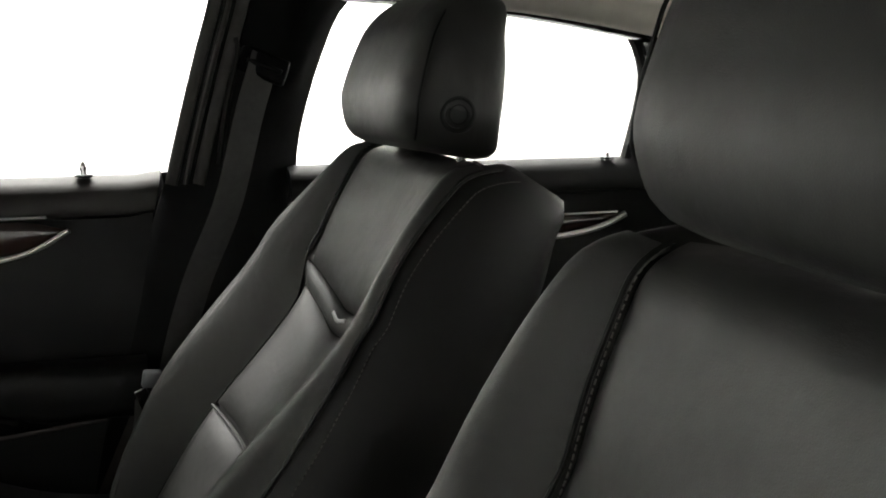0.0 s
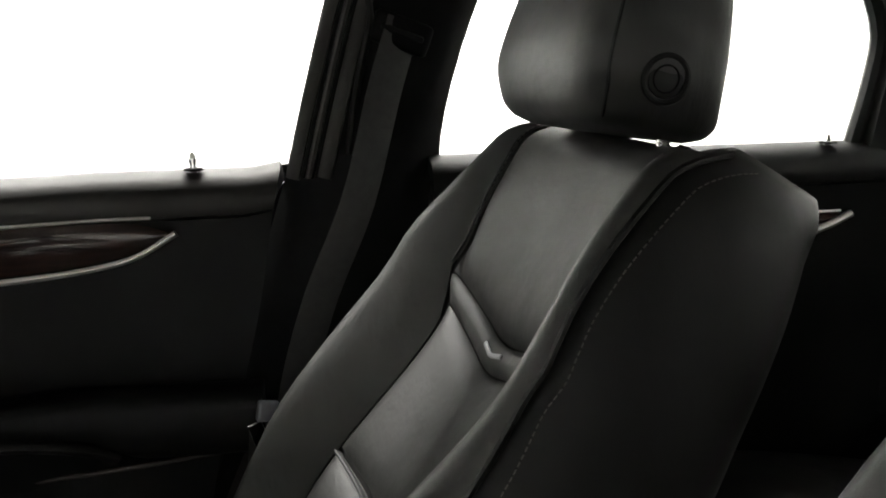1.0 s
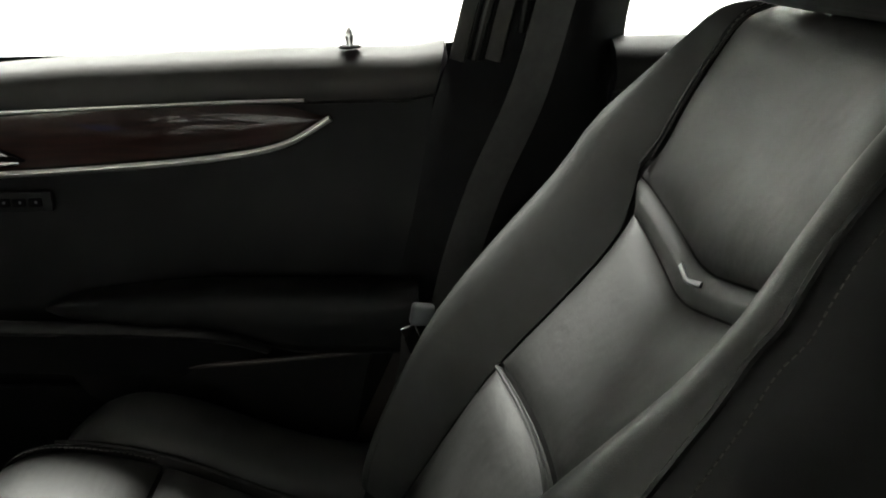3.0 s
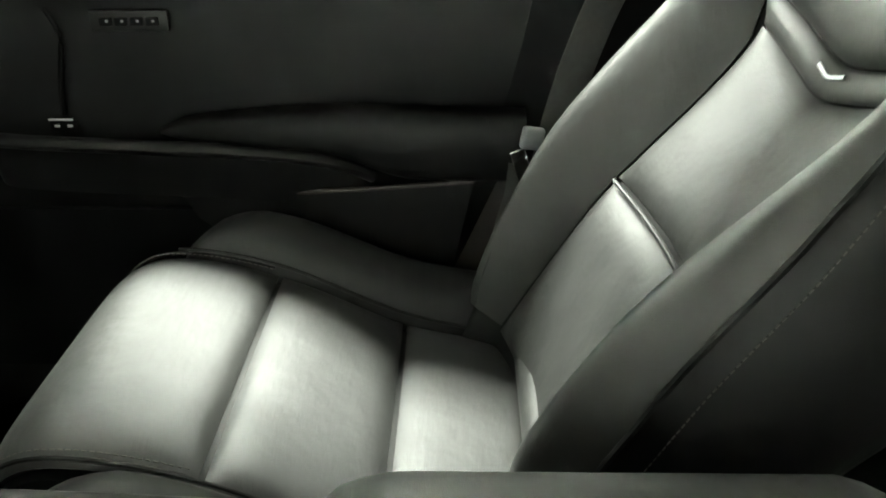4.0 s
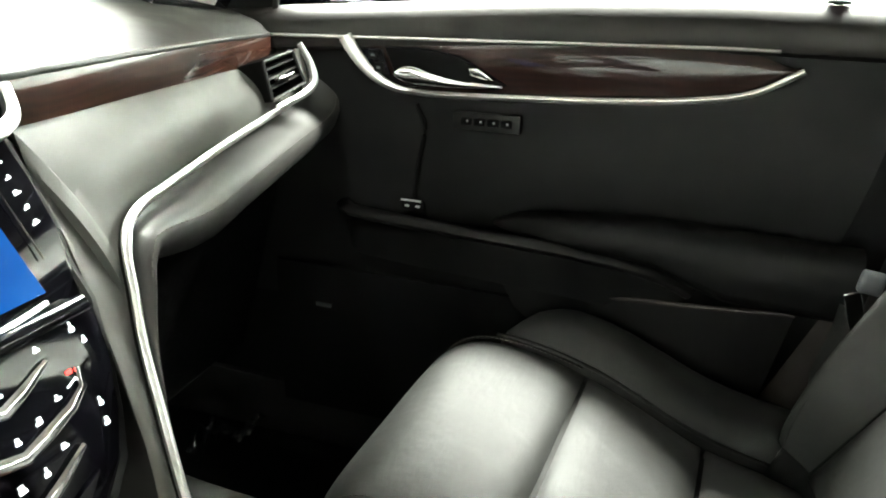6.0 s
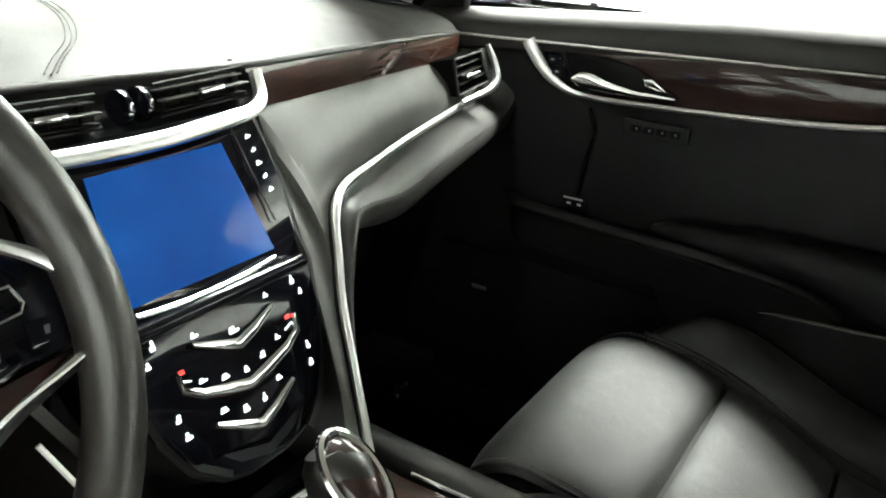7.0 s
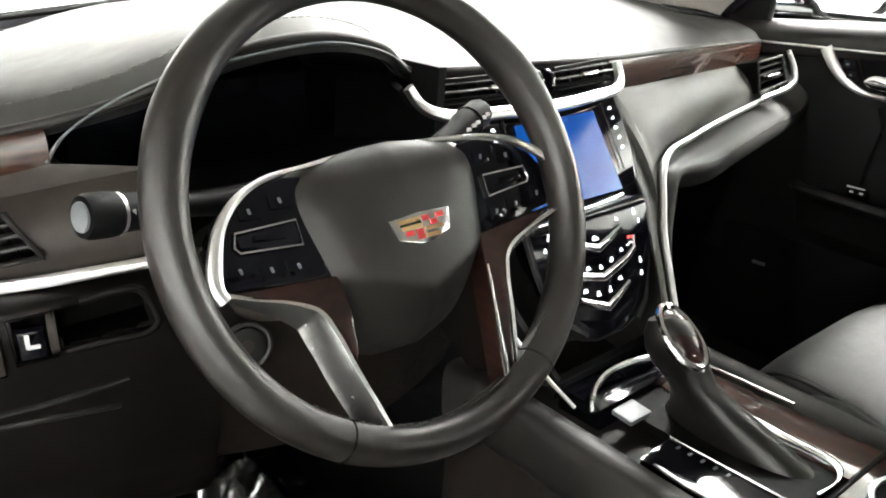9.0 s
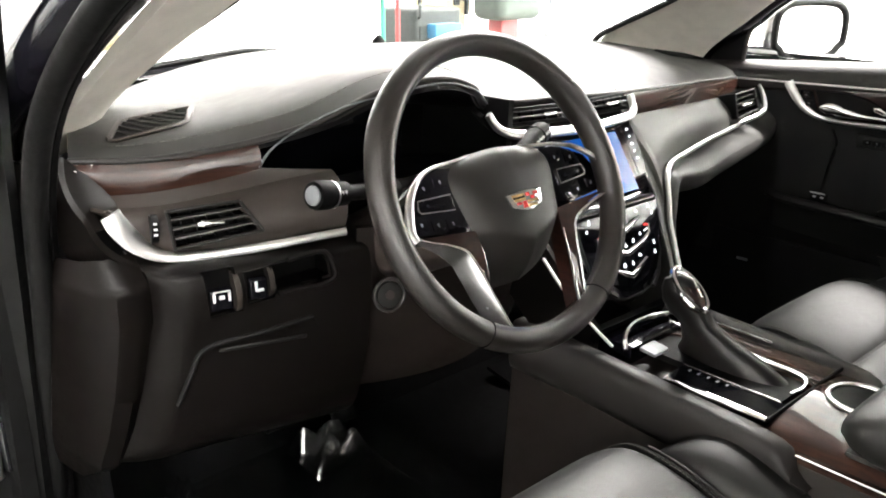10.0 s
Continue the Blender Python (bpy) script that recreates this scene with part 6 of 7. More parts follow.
def centre_stack():
    bez = spline([(-0.190, 0.178, 0.982), (-0.176, 0.172, 0.962), (-0.152, 0.164, 0.951), (-0.08, 0.153, 0.947), (0.0, 0.147, 0.946), (0.07, 0.149, 0.949), (0.104, 0.153, 0.951), (0.122, 0.162, 0.958), (0.131, 0.176, 0.976)], 50)
    part("chrome_bezel", ribbon([p + np.array((0, -0.004, 0)) for p in bez], [0.0095 + 0.003 * math.sin(math.pi * k / 49) for k in range(50)], 0.009, (0, -0.80, 0.55)), M_SATIN, dash, "broad satin chrome bezel")
    P = []
    for v in np.linspace(0, 1, 6):
        row = []
        for p in bez:
            e = edge_at(float(np.clip(p[0], -0.15, 0.145))) + np.array((0, 0.008, -0.012))
            row.append(p * (1 - v) + e * v + np.array((0, 0.022 * math.sin(math.pi * v), 0)))
        P.append(row)
    part("vent_housing", slab(P, -0.006), M_BLACK, dash, "black centre vent housing")
    air_vent(dash, frame_of((-0.092, 0.176, 0.970), (1, -0.10, 0), (0, -0.95, 0.30)), 0.130, 0.024, 0.02)
    air_vent(dash, frame_of((0.070, 0.172, 0.970), (1, 0.08, 0.0), (0, -0.95, 0.30)), 0.095, 0.024, 0.0)
    for k in (-1, 1):
        tw = part("thumbwheel", disc(pose(-0.001 + k * 0.009, 0.174, 0.968, 0, 90, 0), 0.014, 0.006, 0.002), M_PIANO, dash, "ridged black thumbwheel")
        part("bright_mark", rbox((0.003, 0.002, 0.008), (0.002 + k * 0.009, 0.160, 0.970), 0.0008, 1), M_CHROME, tw)
    # sloping control panel
    m = Matrix(((1, 0, 0, 0), (0, 0.5145, -0.8575, 0.163), (0, 0.8575, 0.5145, 0.952), (0, 0, 0, 1))) @ Matrix.Translation((0, -0.1, 0)) @ Matrix.Rotation(radians(2.5), 4, "X") @ Matrix.Translation((0, 0.1, 0))
    half = [(0.0, 0.110), (0.04, 0.112), (0.08, 0.112), (0.11, 0.107), (0.14, 0.100), (0.18, 0.094), (0.22, 0.084), (0.25, 0.068), (0.268, 0.045), (0.275, 0.022)]
    m2 = m @ Matrix.Translation((0, -0.205, 0)) @ Matrix.Rotation(radians(9), 4, "X") @ Matrix.Translation((0, 0.205, 0))

    def at_q(x, q, h=0.0):
        return (m if q < 0.140 else m2) @ Vector((x, -q, h))

    wide = lambda q: np.interp(q, [a for a, _ in half], [b for _, b in half])
    upper = [h for h in half if h[0] < 0.138] + [(0.138, wide(0.138))]
    lower = [(0.142, wide(0.142))] + [h for h in half if h[0] > 0.142]
    outline = lambda rows: ([(w, -q) for q, w in rows] + [(-w, -q) for q, w in reversed(rows)])[::-1]
    st = thing("centre_stack", (0, 0.10, 0.72), "gloss black centre control panel with a blue touch screen", "control panel")
    base = part("panel", plate(outline(upper), m @ Matrix.Translation((0, 0, -0.030)), 0.030, 0.004), M_PIANO, st, "gloss black panel")
    part("lower_panel", plate(outline(lower), m2 @ Matrix.Translation((0, 0, -0.030)), 0.030, 0.003), M_PIANO, st, "gloss black control panel")
    part("panel_step", tube([m2 @ Vector((x, -0.141, -0.006)) for x in np.linspace(-0.094, 0.094, 10)], 0.008, 10), M_PIANO, st)
    edge = [at_q(w * 1.015, q, -0.004) for q, w in half] + [at_q(-w * 1.015, q, -0.004) for q, w in reversed(half)]
    part("panel_edge", tube(edge, 0.0035, 6, up=m.to_3x3() @ Vector((0, 0, 1))), M_PLASTIC, st)

    def put(name, size, at, mat, parent, label="", bev=0.001, turn=0.0):
        bm = rbox(size, (0, 0, 0), bev, 1, (0, 0, turn))
        bmesh.ops.transform(bm, matrix=(m if at[1] < 0.140 else m2) @ Matrix.Translation((at[0], -at[1], at[2])), verts=bm.verts)
        return part(name, bm, mat, parent, label)

    marks = random.Random(11)

    def icon(x, q, w, h, turn=0.0):
        """A small lit pictogram: two or three soft strokes."""
        put("lit_icon", (w, h * 0.45, 0.0008), (x, q + h * 0.25, 0.0008), M_ICON, base, bev=0.0003, turn=turn)
        put("lit_icon", (w * marks.uniform(0.35, 0.7), h * 0.5, 0.0008), (x + w * marks.uniform(-0.2, 0.2), q - h * 0.25, 0.0008), M_ICON, base, bev=0.0003, turn=turn)

    scr = part("screen", plate([(-0.0745, -0.122), (0.0745, -0.122), (0.064, -0.026), (-0.064, -0.026)], m @ Matrix.Translation((0, 0, 0.001)), 0.0012), M_SCREEN, st, "lit touch screen showing plain blue")
    part("screen_bar", tube([m @ Vector((x, -0.129 - 0.004 * (1 - (x / 0.07) ** 2), 0.003)) for x in np.linspace(-0.070, 0.070, 12)], 0.0026, 8), M_CHROME, st, "bright bar under the screen")
    for sx in (-1, 1):
        ln = part("side_line", tube([m @ Vector((sx * (0.078 + 0.010 * q / 0.12), -q, 0.003)) for q in np.linspace(0.012, 0.10, 8)], 0.0007, 6, up=(0, -1, 0)), M_PLASTIC_WARM, st)
        for k, q in enumerate((0.026, 0.038, 0.050, 0.062, 0.074)):
            icon(sx * (0.094 + 0.05 * q), q, 0.0052 if k % 2 else 0.0066, 0.0034, 12 * sx)
    # winged chrome bars
    bars = ([(-0.042, 0.162), (-0.018, 0.172), (0.0, 0.178), (0.018, 0.172), (0.042, 0.162)],
            [(-0.062, 0.176), (-0.060, 0.190), (-0.045, 0.199), (-0.02, 0.206), (0.0, 0.211), (0.02, 0.206), (0.045, 0.199), (0.060, 0.190), (0.062, 0.176)],
            [(-0.042, 0.226), (-0.018, 0.238), (0.0, 0.245), (0.018, 0.238), (0.042, 0.226)])
    for k, b in enumerate(bars):
        pts = [at_q(x, q, 0.001) for x, q in b]
        part("chrome_bar", ribbon(pts, [0.0042 + 0.0052 * math.sin(math.pi * i / (len(b) - 1)) for i in range(len(b))], 0.004, m.to_3x3() @ Vector((0, 0, 1))), M_CHROME, st, "winged bright chrome bar")
    for x, q, w, h in ((-0.036, 0.156, .009, .005), (0.0, 0.166, .013, .006), (0.040, 0.152, .007, .005), (0.072, 0.150, .006, .009), (-0.072, 0.150, .006, .009), (0.078, 0.162, .005, .006), (-0.080, 0.162, .006, .006), (0.070, 0.207, .005, .008), (-0.070, 0.207, .006, .007), (0.068, 0.222, .006, .007), (-0.066, 0.222, .008, .007),
                       (-0.040, 0.190, .010, .004), (-0.020, 0.196, .010, .005), (0.001, 0.199, .006, .006), (0.020, 0.195, .007, .006), (0.040, 0.188, .007, .005), (-0.030, 0.219, .010, .005), (-0.010, 0.227, .008, .007), (0.010, 0.227, .006, .008), (0.030, 0.219, .008, .005)):
        icon(x, q, w * 0.78, h * 0.86)
    for sx in (-1, 1):
        put("lit_red_icon", (0.0055, 0.0032, 0.001), (sx * 0.056, 0.177, 0.0008), M_RED, base, "red lit icon", 0.0004)
        put("icon_line", (0.013, 0.0012, 0.001), (sx * 0.056, 0.184, 0.0008), M_ICON, base, bev=0.0003, turn=sx * 20)
    part("fold", plate([(0.030, -0.262), (0.046, -0.248), (0.0, -0.262), (-0.046, -0.248), (-0.030, -0.262), (0, -0.270)][::-1], m2 @ Matrix.Translation((0, 0, 0.0005)), 0.002), M_PIANO, st)
    # side walls of the stack
    for sx in (-1, 1):
        P = [[m @ Vector((sx * (w - 0.002 + 0.008 * u), -q, -0.006 - 0.07 * u)) for q, w in half[:9]] for u in np.linspace(0, 1, 4)]
        part("cheek", slab(P, 0.006 * sx), M_PLASTIC, st)


centre_stack()


# ---- steering wheel and column ----
def steering_wheel():
    c = Vector((-0.3465, -0.024, 0.9475))
    t = radians(29)
    up, out = Vector((0, math.sin(t), math.cos(t))), Vector((0, -math.cos(t), math.sin(t)))
    m = Matrix((Vector((1, 0, 0)), up, out)).transposed().to_4x4()
    m.translation = c
    w = thing("steering_wheel", c, "black leather steering wheel with satin chrome spokes", "steering wheel")
    # the rim's own plane, a little steeper than the hub's
    mr = Matrix.Translation((-0.3525, -0.0242, 0.9475)) @ Matrix.Rotation(radians(-1.3), 4, "Z") @ Matrix.Rotation(radians(90 - 25.6), 4, "X")
    rows = []
    for a in np.linspace(0, 2 * math.pi, 96, endpoint=False):
        thick = 1.0 + 0.10 * math.exp(-(((a - 0.55) / 0.22) ** 2)) + 0.10 * math.exp(-(((a - (math.pi - 0.55)) / 0.22) ** 2))
        rows.append([mr @ Vector(((0.1652 + 0.0140 * thick * math.cos(b)) * math.cos(a), (0.1652 + 0.0140 * thick * math.cos(b)) * math.sin(a), 0.0165 * thick * math.sin(b))) for b in np.linspace(0, 2 * math.pi, 18, endpoint=False)])
    rim = part("rim", sheet(rows, close_u=True, close_v=True), M_WHEEL, w, "smooth black leather rim")
    for a in (146, 34, 238, 302):
        a = radians(a)
        part("rim_seam", tube([mr @ Vector(((0.1652 + 0.0144 * math.cos(b)) * math.cos(a), (0.1652 + 0.0144 * math.cos(b)) * math.sin(a), 0.0170 * math.sin(b))) for b in np.linspace(0, 2 * math.pi, 18, endpoint=False)], 0.0008, 5, closed=True), M_RUBBER, rim)
    inner = [mr @ Vector((0.1510 * math.cos(a), 0.1510 * math.sin(a), 0.004)) for a in np.linspace(0, 2 * math.pi, 120)]
    part("rim_stitching", stitches([p for k, p in enumerate(inner) if 74 < k < 106], 0.006, 0.004, 0.0007), M_THREAD, rim, "pale thread", kind="stuff")

    # airbag cover, a shield with a ridge down its middle
    P = []
    for v in np.linspace(0, 1, 44):
        y = 0.043 - 0.141 * v
        hw = prof(v, [0, 0.04, 0.12, 0.45, 0.75, 0.92, 1], [0.070, 0.083, 0.088, 0.079, 0.065, 0.050, 0.024])
        row = []
        for u in np.linspace(-1, 1, 45):
            dome = 0.027 * (1 - abs(u) ** 4.5) * (1 - abs(2 * v - 1) ** 5 * 0.75)
            ridge = 0.004 * max(0, 1 - abs(u) * 1.6) * (1 - v)
            fold = -0.100 * max(0, v - 0.74 + 0.20 * abs(u))
            ytop = 0.006 * (1 - u * u) * max(0, 1 - v * 6)
            row.append(m @ Vector((u * hw, y + ytop, -0.018 + dome + ridge + fold)))
        P.append(row)
    cover = part("airbag_cover", slab(P, -0.03), M_COVER, w, "dark grained airbag cover", 50)
    badge = [(-0.027, 0.0095), (0.0, 0.0105), (0.027, 0.0095), (0.0225, -0.006), (0.005, -0.0115), (-0.005, -0.0115), (-0.0225, -0.006)]
    bf = m @ pose(-0.001, -0.0185, 0.0135, -2, 0, 0)
    b = part("badge", plate(badge[::-1], bf, 0.003, 0.001), M_CHROME, cover, "chrome-edged crest badge in gold and red")
    for x0, x1, y0, y1, mat in ((-0.020, -0.001, 0.0045, 0.0075, M_GOLD), (-0.019, -0.001, 0.0025, 0.0045, M_RUBBER), (-0.018, -0.001, -0.0005, 0.0025, M_GOLD), (0.001, 0.007, 0.0035, 0.0075, M_BRED), (0.007, 0.013, -0.0005, 0.0035, M_BRED), (0.013, 0.020, 0.0035, 0.0075, M_BRED),
                                (-0.016, -0.009, -0.0045, -0.001, M_BRED), (-0.007, -0.001, -0.0085, -0.001, M_BRED), (0.001, 0.017, -0.0035, -0.001, M_GOLD), (0.001, 0.013, -0.0085, -0.0055, M_GOLD)):
        part("enamel", plate([(x0, y0), (x1, y0), (x1, y1), (x0, y1)], bf @ Matrix.Translation((0, 0, 0.003)), 0.0006), mat, b)

    for sx in (-1, 1):
        reach = lambda x: x + (0.007 if sx > 0 else -0.002) * min(1, max(0, (x - 0.10) / 0.04))
        fx = lambda pts: [(sx * reach(x), y) for x, y in (pts if sx < 0 else pts[::-1])]
        # gloss button pod
        pod = part("button_pod", plate(fx([(0.058, 0.036), (0.064, -0.035), (0.148, -0.025), (0.147, 0.004), (0.136, 0.021), (0.112, 0.033), (0.085, 0.039)]), m @ Matrix.Translation((0, 0, -0.026)), 0.018, 0.003), M_PIANO, w, "gloss black button pod")
        fr = [m @ Vector((sx * x, y, -0.005)) for x, y in ((0.084, 0.009), (0.128, 0.009), (0.131, 0.000), (0.128, -0.004), (0.084, -0.008))]
        rk = part("rocker", plate(fx([(0.085, -0.007), (0.128, -0.003), (0.129, 0.007), (0.085, 0.008)]), m @ Matrix.Translation((0, 0, -0.008)), 0.003, 0.001), M_PIANO, pod, "black rocker key")
        part("rocker_frame", tube(fr, 0.0011, 6, up=out, closed=True), M_CHROME, rk)
        part("rocker_bar", plate(fx([(0.096, -0.0015), (0.118, 0.0005), (0.118, 0.004), (0.096, 0.003)]), m @ Matrix.Translation((0, 0, -0.005)), 0.003, 0.001), M_PIANO, rk)
        for k, (x, y) in enumerate(((0.090, 0.024), (0.114, 0.021), (0.090, -0.021), (0.110, -0.019), (0.132, -0.015))):
            kb = part("key", plate(fx([(x - 0.008, y - 0.006), (x + 0.008, y - 0.005), (x + 0.008, y + 0.006), (x - 0.008, y + 0.006)]), m @ Matrix.Translation((0, 0, -0.008)), 0.0008, 0.0003), M_PIANO, pod)
            part("mark", plate(fx([(x - 0.0015, y - 0.002), (x + 0.0005, y - 0.002), (x + 0.0015, y + 0.002), (x - 0.001, y + 0.002)]), m @ Matrix.Translation((0, 0, -0.0072)), 0.0003), M_GREYCASE, kb)
        # thin chrome outline over the pod, from the cover's top to the rim
        arc = spline([(0.004, 0.0475, -0.020), (0.035, 0.046, -0.017), (0.065, 0.043, -0.012), (0.095, 0.040, -0.010), (0.120, 0.031, -0.005), (0.139, 0.016, 0.000), (0.149, -0.003, 0.006), (0.154, -0.022, 0.010), (0.151, -0.031, 0.010)], 40)
        part("pod_chrome", ribbon([m @ Vector((sx * reach(x), y - (0.004 if sx > 0 else 0) * min(1, max(0, (x - 0.12) / 0.03)), z if sx > 0 else min(z, -0.002))) for x, y, z in arc], [prof(k / 39, [0, 0.3, 0.6, 0.9, 1], [0.0015, 0.003, 0.0055, 0.0095, 0.008]) for k in range(40)], 0.006, out), M_SATIN, w, "satin chrome pod outline")
        # lower spoke: a narrow front edge and a steep outer face
        edge = spline([(0.153, -0.026), (0.130, -0.034), (0.104, -0.042), (0.085, -0.053), (0.077, -0.072), (0.071, -0.098), (0.064, -0.124), (0.057, -0.152)], 34)
        P = []
        for q in np.linspace(0, 1, 7):
            row = []
            for k in range(34):
                a, b_ = edge[max(0, k - 1)], edge[min(33, k + 1)]
                tx, ty = (b_ - a) / np.linalg.norm(b_ - a)
                f = prof(k / 33, [0, 0.15, 0.4, 0.55, 1], [0.002, 0.006, 0.014, 0.016, 0.014])
                off = f * q if q > 0.25 else f * q * 1.2
                dz = -0.004 + (0.013 if sx > 0 else 0.002) * max(0, 1 - k / 11) - (0.020 * min(1, f / 0.014)) * max(0, (q - 0.22) / 0.78)
                row.append(m @ Vector((sx * (reach(edge[k][0]) + (-ty if ty < 0 else ty) * off), edge[k][1] + (tx if tx < 0 else -tx) * off, dz)))
            P.append(row)
        part("spoke", slab(P, 0.004), M_SPOKE, w, "bevelled satin chrome spoke")
        wd = part("wood_inlay", plate(fx([(0.064, -0.034), (0.062, -0.060)] + ([(0.066, -0.086)] if sx < 0 else [(0.055, -0.098), (0.046, -0.150), (0.057, -0.150), (0.064, -0.122)]) + [(0.071, -0.096), (0.077, -0.071), (0.086, -0.052), (0.106, -0.041), (0.148, -0.027)]), m @ Matrix.Translation((0, 0, -0.026)), 0.020, 0.002), M_WOOD_Y, w, "glossy dark wood spoke inlay")
        if sx > 0:
            part("inlay_line", ribbon([m @ Vector((sx * x, y, -0.005)) for x, y in ((0.0625, -0.058), (0.056, -0.098), (0.048, -0.149))], [0.002, 0.0035, 0.006], 0.002, out), M_CHROME, wd)
    hub = [[m @ Vector((r * math.cos(a), -0.02 + r * 0.9 * math.sin(a), z)) for a in np.linspace(0, 2 * math.pi, 28, endpoint=False)] for r, z in ((0.062, -0.02), (0.060, -0.05), (0.050, -0.075))]
    part("hub", sheet(hub, close_v=True, cap=True), M_BLACK, w)

    col = thing("steering_column", c + out * -0.12, "dark plastic steering column with two control stalks", "steering column")
    ax = Vector((0, math.cos(radians(24)), -math.sin(radians(24))))
    o = c - out * 0.072 - up * 0.01
    rows = []
    for d, hx, hz in ((0.0, 0.056, 0.050), (0.02, 0.064, 0.056), (0.09, 0.066, 0.060), (0.18, 0.060, 0.055), (0.24, 0.055, 0.05)):
        p = o + ax * d
        rows.append([p + Vector((hx * np.sign(math.cos(a)) * abs(math.cos(a)) ** 0.6, 0, hz * np.sign(math.sin(a)) * abs(math.sin(a)) ** 0.7)) for a in np.linspace(0, 2 * math.pi, 28, endpoint=False)])
    part("shroud", sheet(rows, close_v=True, cap=True), M_PLASTIC_WARM, col, "dark plastic shroud")
    end, root = Vector((-0.537, 0.077, 0.951)), Vector((-0.408, 0.104, 0.930))
    st = part("turn_stalk", tube([root, root.lerp(end, 0.35), root.lerp(end, 0.70)], 0.010, 12, taper=[1.2, 0.9, 0.85]), M_BLACK, col, "black turn signal stalk")
    part("stalk_collar", tube([root.lerp(end, 0.66), root.lerp(end, 0.80)], 0.0135, 16), M_BLACK, st)
    part("stalk_ring", tube([root.lerp(end, 0.80), root.lerp(end, 0.825)], 0.0150, 16), M_SATIN, st, "bright ring")
    part("stalk_knob", tube([root.lerp(end, 0.82), root.lerp(end, 0.86), root.lerp(end, 0.97), root.lerp(end, 1.0)], 0.0160, 20, taper=[0.95, 1.0, 1.0, 0.9]), M_BLACK, st)
    ef = frame_of(end, (0.1, 0.9, 0), end - root)
    part("knob_cap", disc(ef, 0.0105, 0.002, 0.001), M_GREYCASE, st, "pale grey end cap")
    for k, q in enumerate((0.69, 0.73, 0.77)):
        p = root.lerp(end, q) + Vector((-0.002, -0.0132, 0.004))
        part("stalk_mark", rbox((0.0025, 0.001, 0.004), p, 0, 1), M_PRINT, st)
    e2, r2 = Vector((-0.158, 0.100, 0.968)), Vector((-0.275, 0.055, 0.945))
    s2 = part("wiper_stalk", tube([r2, r2.lerp(e2, 0.6), r2.lerp(e2, 0.72), r2.lerp(e2, 0.96), e2], 0.0125, 16, taper=[0.8, 0.85, 1.1, 1.15, 1.0]), M_BLACK, col, "black wiper stalk")
    part("stalk_ring", tube([r2.lerp(e2, 0.80), r2.lerp(e2, 0.82)], 0.0152, 16), M_BLACK, s2)
    for k, q in enumerate((0.62, 0.70, 0.76, 0.86, 0.92)):
        p = r2.lerp(e2, q) + Vector((0.002, -0.0142, 0.004))
        part("stalk_mark", rbox((0.005, 0.001, 0.003), p, 0, 1), M_PRINT, s2)


steering_wheel()


